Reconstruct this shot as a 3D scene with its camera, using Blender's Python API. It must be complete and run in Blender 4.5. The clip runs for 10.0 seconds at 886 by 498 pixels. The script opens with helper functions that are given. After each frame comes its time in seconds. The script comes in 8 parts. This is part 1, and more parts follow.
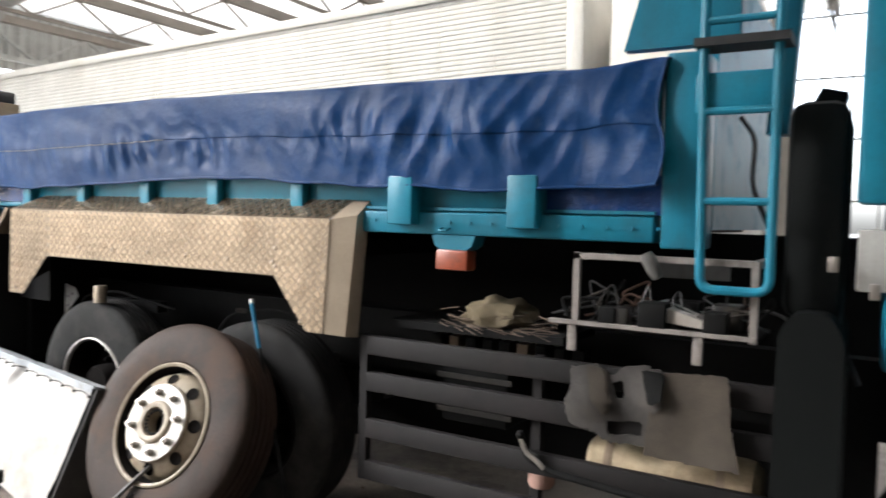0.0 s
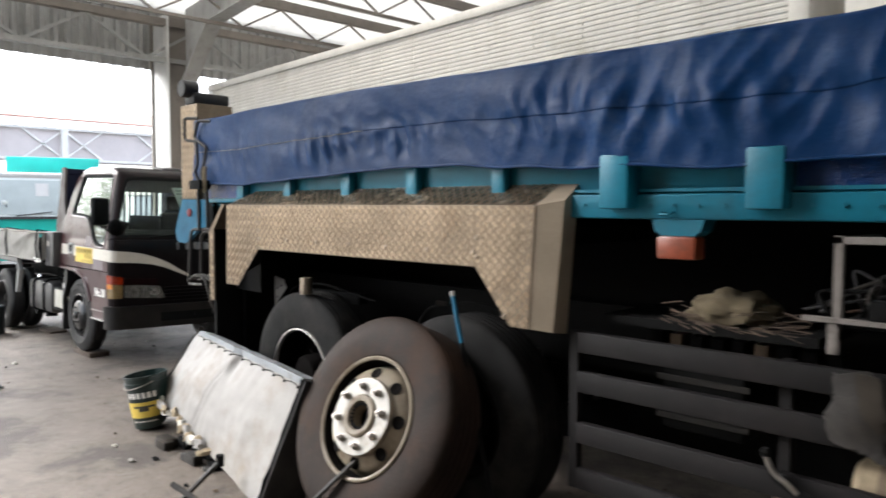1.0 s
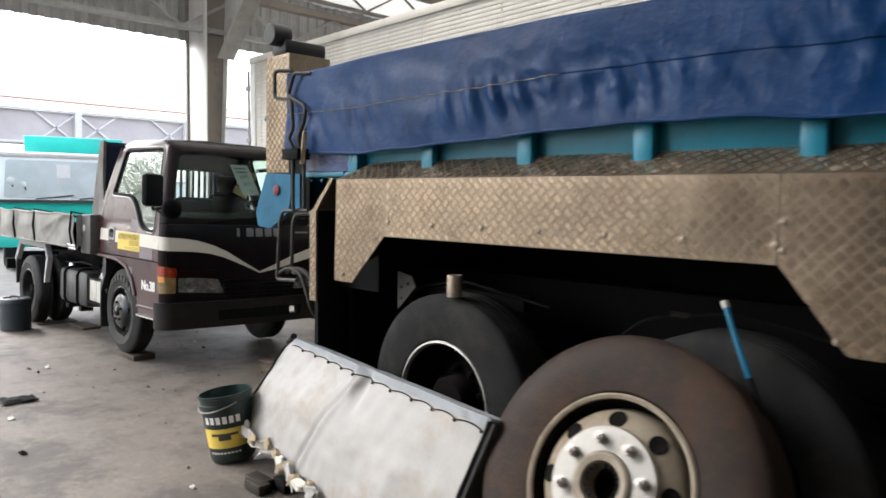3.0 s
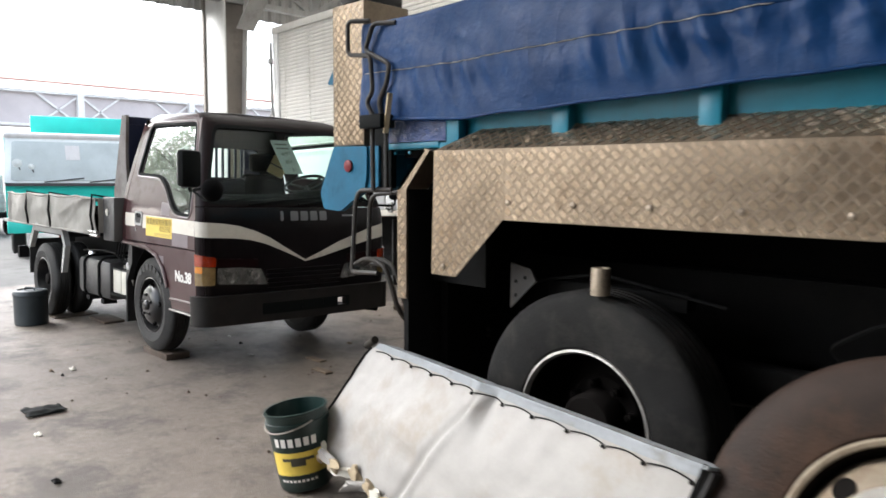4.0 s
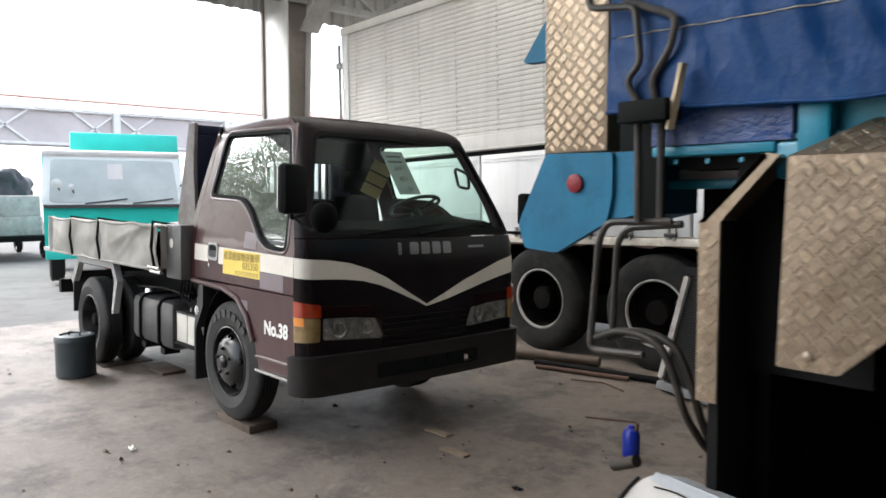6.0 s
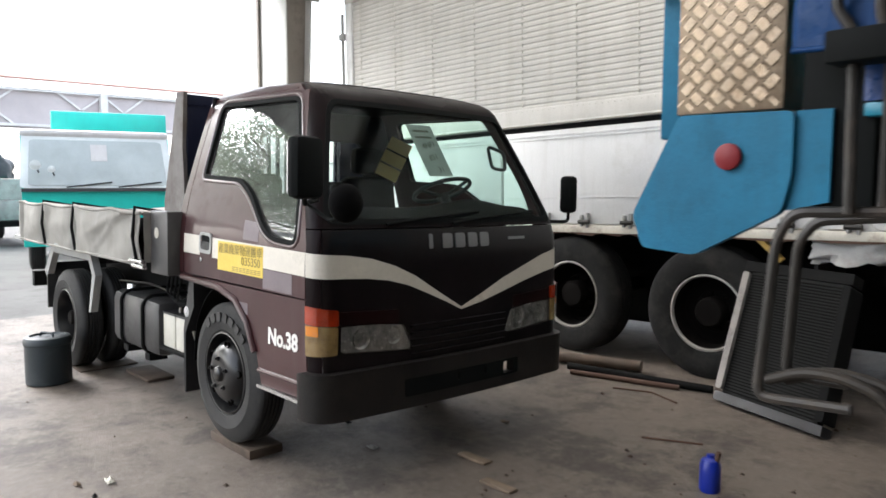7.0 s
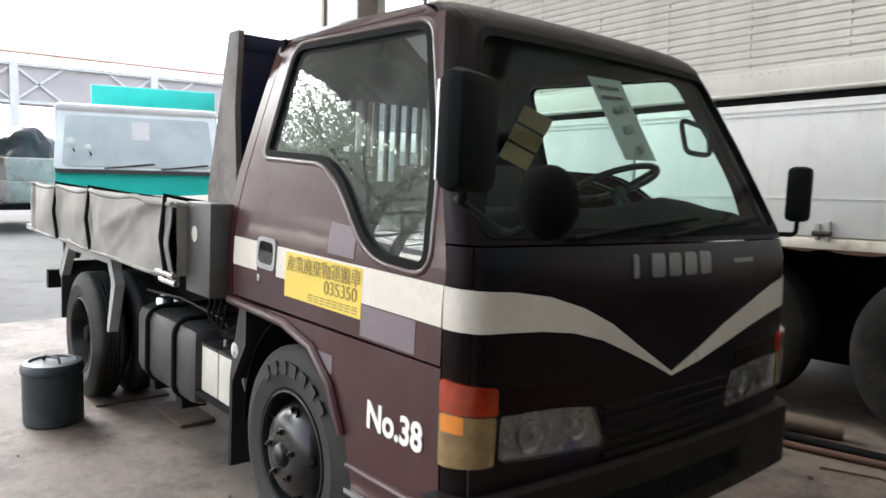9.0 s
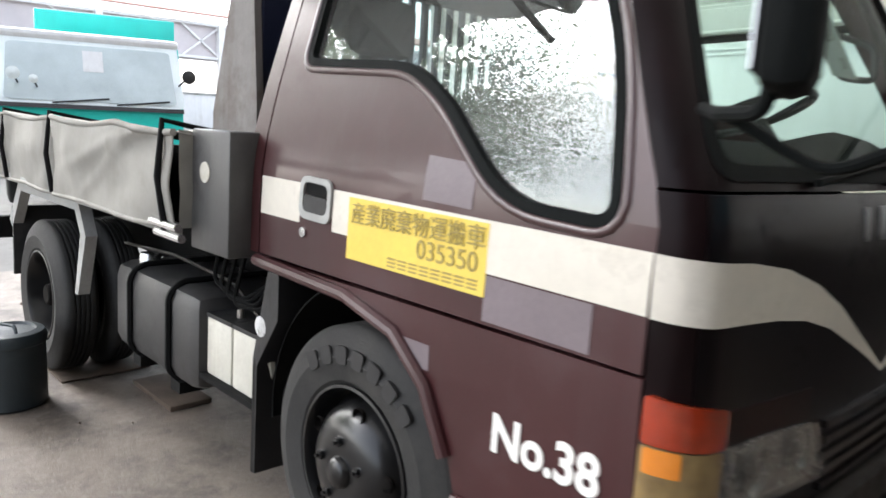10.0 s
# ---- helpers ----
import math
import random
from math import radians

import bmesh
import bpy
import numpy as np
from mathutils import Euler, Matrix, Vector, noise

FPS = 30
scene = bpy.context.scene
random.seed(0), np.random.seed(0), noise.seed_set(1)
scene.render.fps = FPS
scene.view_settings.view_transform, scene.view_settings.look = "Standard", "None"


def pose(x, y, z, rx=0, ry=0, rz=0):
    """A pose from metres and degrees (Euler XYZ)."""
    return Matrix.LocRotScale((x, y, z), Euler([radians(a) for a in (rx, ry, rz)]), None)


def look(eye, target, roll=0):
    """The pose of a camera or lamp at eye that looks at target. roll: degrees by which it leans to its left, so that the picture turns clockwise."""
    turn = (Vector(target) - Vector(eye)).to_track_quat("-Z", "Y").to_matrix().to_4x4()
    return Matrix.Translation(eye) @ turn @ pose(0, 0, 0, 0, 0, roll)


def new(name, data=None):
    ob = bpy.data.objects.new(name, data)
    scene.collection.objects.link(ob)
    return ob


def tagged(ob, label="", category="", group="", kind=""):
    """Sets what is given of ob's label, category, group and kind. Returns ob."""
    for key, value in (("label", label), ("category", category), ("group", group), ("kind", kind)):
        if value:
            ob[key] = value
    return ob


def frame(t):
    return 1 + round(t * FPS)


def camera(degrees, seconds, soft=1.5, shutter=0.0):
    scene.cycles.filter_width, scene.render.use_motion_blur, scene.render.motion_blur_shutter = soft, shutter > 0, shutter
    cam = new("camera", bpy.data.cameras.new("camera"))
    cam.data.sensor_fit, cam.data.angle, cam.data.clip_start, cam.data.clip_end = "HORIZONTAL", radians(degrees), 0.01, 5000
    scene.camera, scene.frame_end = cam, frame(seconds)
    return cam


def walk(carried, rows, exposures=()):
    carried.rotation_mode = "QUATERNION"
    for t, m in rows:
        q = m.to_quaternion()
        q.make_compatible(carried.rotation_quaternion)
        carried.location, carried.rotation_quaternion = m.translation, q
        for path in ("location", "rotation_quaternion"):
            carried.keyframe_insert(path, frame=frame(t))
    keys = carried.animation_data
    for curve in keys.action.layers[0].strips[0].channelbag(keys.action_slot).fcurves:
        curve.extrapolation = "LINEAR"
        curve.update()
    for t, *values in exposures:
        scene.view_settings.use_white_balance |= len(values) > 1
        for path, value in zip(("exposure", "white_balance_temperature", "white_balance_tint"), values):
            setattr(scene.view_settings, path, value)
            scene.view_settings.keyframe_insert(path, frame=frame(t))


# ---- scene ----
cam = camera(62.2, 10.0, soft=1.6, shutter=0.5)
PATH = [
    (0, (0.258, 0.435, 1.62), (-0.761, 2.153, 1.535), 1.6),
    (0.5, (0.287, 0.599, 1.593), (-0.976, 2.147, 1.499), 0.7),
    (1, (0.014, 0.59, 1.594), (-1.397, 2.002, 1.478), 0.1),
    (1.5, (-0.176, 0.557, 1.554), (-1.658, 1.895, 1.436), -0.5),
    (2, (-0.577, 0.67, 1.548), (-2.065, 2.003, 1.444), -1.4),
    (2.2, (-0.731, 0.709, 1.535), (-2.196, 2.068, 1.439), -0.8),
    (3.5, (-1.832, 0.784, 1.497), (-3.248, 2.186, 1.335), 0.8),
    (4, (-2.257, 0.875, 1.478), (-3.679, 2.269, 1.288), 0.3),
    (4.5, (-2.628, 0.994, 1.47), (-4.073, 2.366, 1.304), 0.4),
    (5, (-3.044, 1.087, 1.486), (-4.554, 2.387, 1.311), -0.3),
    (5.5, (-3.423, 1.115, 1.505), (-4.907, 2.449, 1.377), -0.4),
    (7, (-4.51, 1.523, 1.484), (-5.965, 2.883, 1.3), 0.1),
    (7.5, (-4.849, 1.683, 1.467), (-6.364, 2.983, 1.335), -0.3),
    (8, (-5.276, 1.823, 1.444), (-6.799, 3.11, 1.283), 0.4),
    (8.5, (-5.625, 1.933, 1.458), (-7.124, 3.24, 1.254), 0.1),
    (9, (-5.92, 2.121, 1.45), (-7.447, 3.396, 1.244), 1.6),
    (9.5, (-6.342, 2.21, 1.422), (-7.811, 3.529, 1.103), 2.4),
    (10, (-6.732, 2.242, 1.357), (-8.159, 3.602, 1.018), 2.7),
]
walk(cam, [(t, look(eye, target, roll)) for t, eye, target, roll in PATH],
     [(t, stops, 6220, 10) for t, stops in ((0.0, 3.25), (0.5, 3.35), (1.0, 2.52), (1.5, 2.50), (2.5, 2.42), (3.5, 2.44), (4.5, 2.58), (5.3, 2.38), (7.0, 2.46), (7.5, 2.32), (8.0, 2.28), (8.6, 2.52), (9.0, 2.40), (9.5, 2.52), (10.0, 2.55))])

# ---- world and light ----
world = bpy.data.worlds.new("overcast_sky")
scene.world = world
world.use_nodes = True
wn, wl = world.node_tree.nodes, world.node_tree.links
sky = wn.new("ShaderNodeTexSky")
sky.sky_type = "NISHITA"
sky.sun_disc = False
sky.sun_elevation = radians(38)
sky.sun_rotation = radians(247)
sky.dust_density = 4.0
hsv = wn.new("ShaderNodeHueSaturation")
hsv.inputs["Saturation"].default_value = 0.34
wl.new(sky.outputs[0], hsv.inputs["Color"])
wl.new(hsv.outputs[0], wn["Background"].inputs["Color"])
wn["Background"].inputs["Strength"].default_value = 0.15
sun_data = bpy.data.lights.new("sun", "SUN")
sun_data.energy, sun_data.angle, sun_data.color = 0.9, radians(40), (1.0, 0.985, 0.965)
sun = new("sun", sun_data)
sun.matrix_world = look((-65, -28, 55), (0, 0, 0))


# ---- materials ----
def nodes_of(name):
    m = bpy.data.materials.new(name)
    m.use_nodes = True
    t = m.node_tree
    return m, t.nodes, t.links, t.nodes["Principled BSDF"]


def noise_node(n, l, src, scale, detail=6.0, rough=0.6):
    k = n.new("ShaderNodeTexNoise")
    k.inputs["Scale"].default_value = scale
    k.inputs["Detail"].default_value = detail
    k.inputs["Roughness"].default_value = rough
    l.new(src, k.inputs["Vector"])
    return k.outputs["Fac"]


def ramp(n, l, src, a, b):
    k = n.new("ShaderNodeMapRange")
    k.inputs["From Min"].default_value, k.inputs["From Max"].default_value = a, b
    l.new(src, k.inputs["Value"])
    return k.outputs["Result"]


def math_node(n, l, op, a, b=None):
    k = n.new("ShaderNodeMath")
    k.operation = op
    for i, v in enumerate((a, b)):
        if v is None:
            continue
        if isinstance(v, (int, float)):
            k.inputs[i].default_value = v
        else:
            l.new(v, k.inputs[i])
    return k.outputs[0]


def mixc(n, l, fac, a, b):
    k = n.new("ShaderNodeMix")
    k.data_type = "RGBA"
    for i, v in ((0, fac), (6, a), (7, b)):
        if isinstance(v, (int, float)):
            k.inputs[i].default_value = v
        elif isinstance(v, tuple):
            k.inputs[i].default_value = (*v[:3], 1)
        else:
            l.new(v, k.inputs[i])
    return k.outputs[2]


def mat(name, col, rough=0.6, metal=0.0, var=0.18, scale=2.5, grain=70.0, bump=0.12, dirt=None, amount=0.5, dscale=5.0, coat=0.0, pieces=0.0, spec=0.5, streak=0.0):
    """A surface with broad colour drift, stains of a second colour and fine grain."""
    m, n, l, p = nodes_of(name)
    co = n.new("ShaderNodeTexCoord").outputs["Object"]
    broad = noise_node(n, l, co, scale)
    lo = tuple(c * (1 - var) for c in col)
    hi = tuple(min(1, c * (1 + var)) for c in col)
    c = mixc(n, l, ramp(n, l, broad, 0.3, 0.7), lo, hi)
    fine = noise_node(n, l, co, grain, 4.0, 0.7)
    c = mixc(n, l, math_node(n, l, "MULTIPLY", ramp(n, l, fine, 0.35, 0.75), 0.25), c, tuple(x * 0.6 for x in col))
    if dirt:
        d = noise_node(n, l, co, dscale, 9.0, 0.68)
        f = math_node(n, l, "MULTIPLY", ramp(n, l, d, 0.62 - 0.25 * amount, 0.72), min(1.0, amount + 0.2))
        c = mixc(n, l, f, c, dirt)
        rr = math_node(n, l, "ADD", math_node(n, l, "MULTIPLY", f, 0.9 - rough if rough < 0.9 else 0.0), rough)
        l.new(rr, p.inputs["Roughness"])
        if metal:
            l.new(math_node(n, l, "MULTIPLY", math_node(n, l, "SUBTRACT", 1.0, f), metal), p.inputs["Metallic"])
    else:
        l.new(math_node(n, l, "ADD", math_node(n, l, "MULTIPLY", fine, 0.12), max(0.02, rough - 0.06)), p.inputs["Roughness"])
        p.inputs["Metallic"].default_value = metal
    if pieces:
        r = n.new("ShaderNodeObjectInfo").outputs["Random"]
        c = mixc(n, l, math_node(n, l, "MULTIPLY", r, pieces), c, tuple(x * 0.45 for x in col))
    if streak:
        mp = n.new("ShaderNodeMapping")
        mp.inputs["Scale"].default_value = (9.0, 9.0, 0.55)
        l.new(co, mp.inputs["Vector"])
        run = noise_node(n, l, mp.outputs[0], 1.0, 7.0, 0.7)
        c = mixc(n, l, math_node(n, l, "MULTIPLY", ramp(n, l, run, 0.5, 0.72), streak), c, dirt or tuple(x * 0.4 for x in col))
    l.new(c, p.inputs["Base Color"])
    p.inputs["Specular IOR Level"].default_value = spec
    if coat:
        p.inputs["Coat Weight"].default_value = coat
        p.inputs["Coat Roughness"].default_value = 0.12
    if bump:
        b = n.new("ShaderNodeBump")
        b.inputs["Strength"].default_value = bump
        b.inputs["Distance"].default_value = 0.01
        l.new(math_node(n, l, "ADD", fine, math_node(n, l, "MULTIPLY", broad, 0.6)), b.inputs["Height"])
        l.new(b.outputs[0], p.inputs["Normal"])
    return m


def tread_sheet(name, col, rough, shine):
    """Dull aluminium sheet with broad stains, scuffs and shallow dents."""
    m, n, l, p = nodes_of(name)
    co = n.new("ShaderNodeTexCoord").outputs["Object"]
    broad = noise_node(n, l, co, 2.6, 8.0, 0.65)
    fine = noise_node(n, l, co, 45.0, 5.0, 0.7)
    stain = noise_node(n, l, co, 7.0, 10.0, 0.74)
    c = mixc(n, l, ramp(n, l, broad, 0.35, 0.7), tuple(x * 0.68 for x in col), tuple(min(1, x * 1.15) for x in col))
    c = mixc(n, l, math_node(n, l, "MULTIPLY", ramp(n, l, fine, 0.45, 0.75), 0.45), c, tuple(x * 0.45 for x in col))
    c = mixc(n, l, math_node(n, l, "MULTIPLY", ramp(n, l, stain, 0.54, 0.68), 0.55), c, (col[0] * 0.5, col[1] * 0.43, col[2] * 0.36))
    l.new(c, p.inputs["Base Color"])
    p.inputs["Metallic"].default_value = shine
    l.new(math_node(n, l, "ADD", math_node(n, l, "MULTIPLY", broad, 0.3), rough), p.inputs["Roughness"])
    bp = n.new("ShaderNodeBump")
    bp.inputs["Strength"].default_value = 0.8
    bp.inputs["Distance"].default_value = 0.012
    l.new(math_node(n, l, "ADD", math_node(n, l, "MULTIPLY", fine, 0.12), broad), bp.inputs["Height"])
    l.new(bp.outputs[0], p.inputs["Normal"])
    return m


def glass(name, tint, gloss=1.0, dust=0.0):
    m = bpy.data.materials.new(name)
    m.use_nodes = True
    n, l = m.node_tree.nodes, m.node_tree.links
    n.remove(n["Principled BSDF"])
    tr, gl, mx, lw = n.new("ShaderNodeBsdfTransparent"), n.new("ShaderNodeBsdfGlossy"), n.new("ShaderNodeMixShader"), n.new("ShaderNodeLayerWeight")
    tr.inputs[0].default_value = (*tint, 1)
    gl.inputs["Roughness"].default_value = 0.01
    lw.inputs["Blend"].default_value = 0.5
    schlick = math_node(n, l, "ADD", math_node(n, l, "MULTIPLY", math_node(n, l, "POWER", lw.outputs["Facing"], 5.0), 0.9), 0.045)
    l.new(math_node(n, l, "MULTIPLY", schlick, gloss), mx.inputs[0])
    l.new(tr.outputs[0], mx.inputs[1])
    l.new(gl.outputs[0], mx.inputs[2])
    df, md = n.new("ShaderNodeBsdfDiffuse"), n.new("ShaderNodeMixShader")
    df.inputs[0].default_value = (0.5, 0.48, 0.45, 1)
    smear = noise_node(n, l, n.new("ShaderNodeTexCoord").outputs["Object"], 4.0, 8.0, 0.7)
    l.new(math_node(n, l, "MULTIPLY", ramp(n, l, smear, 0.2, 0.8), dust), md.inputs[0])
    l.new(mx.outputs[0], md.inputs[1])
    l.new(df.outputs[0], md.inputs[2])
    l.new(md.outputs[0], n["Material Output"].inputs[0])
    return m


def concrete(name):
    m, n, l, p = nodes_of(name)
    co = n.new("ShaderNodeTexCoord").outputs["Object"]
    big = noise_node(n, l, co, 0.35, 8.0, 0.6)
    mid = noise_node(n, l, co, 1.8, 10.0, 0.68)
    fine = noise_node(n, l, co, 28.0, 8.0, 0.75)
    grit = noise_node(n, l, co, 160.0, 3.0, 0.7)
    c = mixc(n, l, ramp(n, l, big, 0.35, 0.65), (0.098, 0.077, 0.060), (0.148, 0.119, 0.093))
    c = mixc(n, l, math_node(n, l, "MULTIPLY", ramp(n, l, mid, 0.48, 0.62), 0.75), c, (0.052, 0.040, 0.032))
    c = mixc(n, l, math_node(n, l, "MULTIPLY", ramp(n, l, fine, 0.50, 0.66), 0.55), c, (0.192, 0.166, 0.138))
    c = mixc(n, l, math_node(n, l, "MULTIPLY", ramp(n, l, grit, 0.56, 0.68), 0.7), c, (0.045, 0.037, 0.031))
    scuff = noise_node(n, l, co, 10.0, 14.0, 0.82)
    c = mixc(n, l, math_node(n, l, "MULTIPLY", ramp(n, l, scuff, 0.52, 0.62), 0.6), c, (0.048, 0.038, 0.031))
    c = mixc(n, l, math_node(n, l, "MULTIPLY", ramp(n, l, scuff, 0.46, 0.38), 0.45), c, (0.212, 0.188, 0.16))
    blot = noise_node(n, l, co, 0.9, 12.0, 0.74)
    c = mixc(n, l, math_node(n, l, "MULTIPLY", ramp(n, l, blot, 0.51, 0.57), 0.65), c, (0.050, 0.040, 0.033))
    pale = noise_node(n, l, co, 3.3, 11.0, 0.78)
    c = mixc(n, l, math_node(n, l, "MULTIPLY", ramp(n, l, pale, 0.56, 0.66), 0.5), c, (0.203, 0.178, 0.15))
    l.new(c, p.inputs["Base Color"])
    l.new(math_node(n, l, "ADD", math_node(n, l, "MULTIPLY", mid, 0.45), 0.36), p.inputs["Roughness"])
    b = n.new("ShaderNodeBump")
    b.inputs["Strength"].default_value = 0.5
    b.inputs["Distance"].default_value = 0.025
    l.new(math_node(n, l, "ADD", fine, math_node(n, l, "ADD", scuff, math_node(n, l, "MULTIPLY", grit, 0.4))), b.inputs["Height"])
    l.new(b.outputs[0], p.inputs["Normal"])
    return m


TEAL = mat("teal_paint", (0.010, 0.165, 0.25), 0.40, var=0.2, dirt=(0.022, 0.10, 0.135), amount=0.35, dscale=4, coat=0.08, streak=0.5, spec=0.3)
SKYBLUE = mat("light_blue_paint", (0.009, 0.112, 0.200), 0.5, var=0.22, dirt=(0.012, 0.055, 0.085), amount=0.3, dscale=11, streak=0.3, spec=0.18)
ROYAL = mat("royal_blue_paint", (0.003, 0.034, 0.150), 0.24, var=0.35, scale=9, grain=22, bump=0.9, dirt=(0.10, 0.17, 0.28), amount=0.05, dscale=13, spec=0.35)
def tarpaulin(name, col):
    """Woven plastic sheet: soft sheen, faded blotches, fine crinkles and short creases."""
    m, n, l, p = nodes_of(name)
    co = n.new("ShaderNodeTexCoord").outputs["Object"]
    broad = noise_node(n, l, co, 1.3, 7.0, 0.62)
    mid = noise_node(n, l, co, 7.0, 6.0, 0.6)
    fine = noise_node(n, l, co, 26.0, 5.0, 0.65)
    mp = n.new("ShaderNodeMapping")
    mp.inputs["Rotation"].default_value = (0.0, 0.5, 0.0)
    mp.inputs["Scale"].default_value = (9.0, 9.0, 2.6)
    l.new(co, mp.inputs["Vector"])
    crease = noise_node(n, l, mp.outputs[0], 1.6, 3.0, 0.5)
    sharp = math_node(n, l, "POWER", math_node(n, l, "SUBTRACT", 1.0, math_node(n, l, "ABSOLUTE", math_node(n, l, "MULTIPLY", math_node(n, l, "SUBTRACT", crease, 0.5), 5.0))), 4.0)
    c = mixc(n, l, ramp(n, l, broad, 0.35, 0.68), tuple(x * 0.78 for x in col), tuple(x * 1.3 for x in col))
    c = mixc(n, l, math_node(n, l, "MULTIPLY", ramp(n, l, mid, 0.52, 0.72), 0.35), c, (0.012, 0.055, 0.15))
    dust = math_node(n, l, "MULTIPLY", ramp(n, l, math_node(n, l, "MULTIPLY", broad, fine), 0.27, 0.42), 0.18)
    c = mixc(n, l, dust, c, (0.10, 0.125, 0.16))
    l.new(c, p.inputs["Base Color"])
    l.new(math_node(n, l, "ADD", math_node(n, l, "MULTIPLY", mid, 0.3), 0.30), p.inputs["Roughness"])
    p.inputs["Specular IOR Level"].default_value = 0.14
    b = n.new("ShaderNodeBump")
    b.inputs["Strength"].default_value = 0.55
    b.inputs["Distance"].default_value = 0.012
    h = math_node(n, l, "ADD", math_node(n, l, "MULTIPLY", fine, 0.35), mid)
    l.new(math_node(n, l, "ADD", h, math_node(n, l, "MULTIPLY", math_node(n, l, "MAXIMUM", sharp, 0.0), 0.14)), b.inputs["Height"])
    l.new(b.outputs[0], p.inputs["Normal"])
    return m


TARP = tarpaulin("blue_tarpaulin", (0.0015, 0.0265, 0.097))
CANVAS = mat("grey_canvas", (0.26, 0.248, 0.222), 0.85, var=0.2, scale=3.0, grain=220, bump=0.2, dirt=(0.16, 0.15, 0.13), amount=0.3, streak=0.3)
PLATE = tread_sheet("tread_plate", (0.222, 0.174, 0.124), 0.30, 0.8)
PLATE_EDGE = mat("worn_aluminium_edge", (0.40, 0.33, 0.25), 0.5, 0.5)
TREADBAR = tread_sheet("rubbed_tread_bars", (0.47, 0.375, 0.272), 0.18, 0.9)
# near-black, stands for the shadows between the tread bars
GROOVE = mat("shade_tread_groove", (0.022, 0.017, 0.0125), 0.8, var=0.4, scale=8, spec=0.15)
BLACK = mat("black_painted_steel", (0.011, 0.011, 0.012), 0.5, dirt=(0.024, 0.021, 0.019), amount=0.4, dscale=6)
GUARD = mat("grimy_black_guard_paint", (0.0035, 0.0045, 0.0045), 0.75, dirt=(0.007, 0.0075, 0.007), amount=0.4, dscale=6, spec=0.12)
DARKWOOD = mat("oil_dark_timber", (0.075, 0.052, 0.036), 0.85, var=0.3, scale=6, dirt=(0.03, 0.024, 0.02), amount=0.5)
SILVER = mat("bright_worn_flange", (0.30, 0.285, 0.26), 0.48, 0.35, var=0.15, dirt=(0.2, 0.16, 0.12), amount=0.35, dscale=14)
# far shed sheet and steel, lightened to put distance haze into their colour
MAUVEHAZE = mat("haze_pale_sheet", (0.60, 0.55, 0.555), 0.9, var=0.12, scale=0.5, dirt=(0.48, 0.45, 0.47), amount=0.4, dscale=0.6)
PALEPOST = mat("haze_pale_steel", (0.80, 0.79, 0.78), 0.7, var=0.1)
COLUMN = mat("pale_grey_column_paint", (0.56, 0.56, 0.54), 0.6, var=0.1, dirt=(0.3, 0.27, 0.24), amount=0.3, dscale=3, streak=0.4)
# paler than the face bars, with the slope's glints put into the colour
POLISHED = mat("rubbed_glint_aluminium", (0.62, 0.54, 0.43), 0.20, 0.9, var=0.2, bump=0.0, dirt=(0.25, 0.19, 0.13), amount=0.35, dscale=6)
# rust lightened for the far roof's haze; the drain cup uses it too
PALERUST = mat("pale_rust", (0.36, 0.22, 0.18), 0.9, var=0.2)
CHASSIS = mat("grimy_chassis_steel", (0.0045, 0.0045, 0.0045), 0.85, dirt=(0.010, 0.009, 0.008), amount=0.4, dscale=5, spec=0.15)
RUBBER = mat("worn_tyre_rubber", (0.020, 0.0195, 0.019), 0.74, var=0.35, grain=90, bump=0.25, spec=0.35, dirt=(0.052, 0.049, 0.045), amount=0.5, dscale=3.5)
RUBBER_BLACK = mat("darker_tyre_rubber", (0.0100, 0.0098, 0.0096), 0.8, var=0.45, scale=4, grain=90, bump=0.3, spec=0.2, dirt=(0.040, 0.037, 0.033), amount=0.55, dscale=5.0)
RUBBER_RED = mat("dusty_brown_tyre_rubber", (0.019, 0.0112, 0.0078), 0.65, var=0.45, scale=5, grain=90, bump=0.3, dirt=(0.066, 0.036, 0.022), amount=0.6, dscale=3.0, spec=0.2)
RIM = mat("grimy_cream_rim", (0.22, 0.182, 0.130), 0.5, var=0.25, dirt=(0.11, 0.068, 0.038), amount=0.6, dscale=7)
RIM_RING = mat("bare_steel_rim", (0.40, 0.385, 0.36), 0.40, 0.5, dirt=(0.09, 0.065, 0.045), amount=0.5, dscale=9)
WEATHERED = mat("weathered_grey_plate", (0.40, 0.39, 0.375), 0.7, var=0.2, scale=5, dirt=(0.16, 0.10, 0.075), amount=0.45, dscale=4)
BOLT = mat("dull_bolt_head", (0.30, 0.25, 0.19), 0.5, 0.5, dirt=(0.1, 0.07, 0.05), amount=0.5, dscale=30)
SACKING = mat("dusty_sacking", (0.11, 0.086, 0.05), 0.9, var=0.3, scale=9, grain=160, bump=0.4, dirt=(0.05, 0.038, 0.025), amount=0.5, dscale=8)
RACKPAINT = mat("scuffed_rack_paint", (0.20, 0.18, 0.165), 0.6, var=0.2, dirt=(0.05, 0.04, 0.035), amount=0.5, dscale=12)
FOAM = mat("yellowed_foam", (0.31, 0.25, 0.165), 0.95, var=0.3, scale=12, bump=0.4, dirt=(0.12, 0.078, 0.042), amount=0.6)
DULLZINC = mat("dull_zinc_tank", (0.10, 0.097, 0.093), 0.55, 0.3, dirt=(0.06, 0.05, 0.045), amount=0.4, dscale=8)
RIM_BLACK = mat("black_enamel_rim", (0.006, 0.006, 0.0065), 0.30, spec=0.35, coat=0.22, bump=0.01)
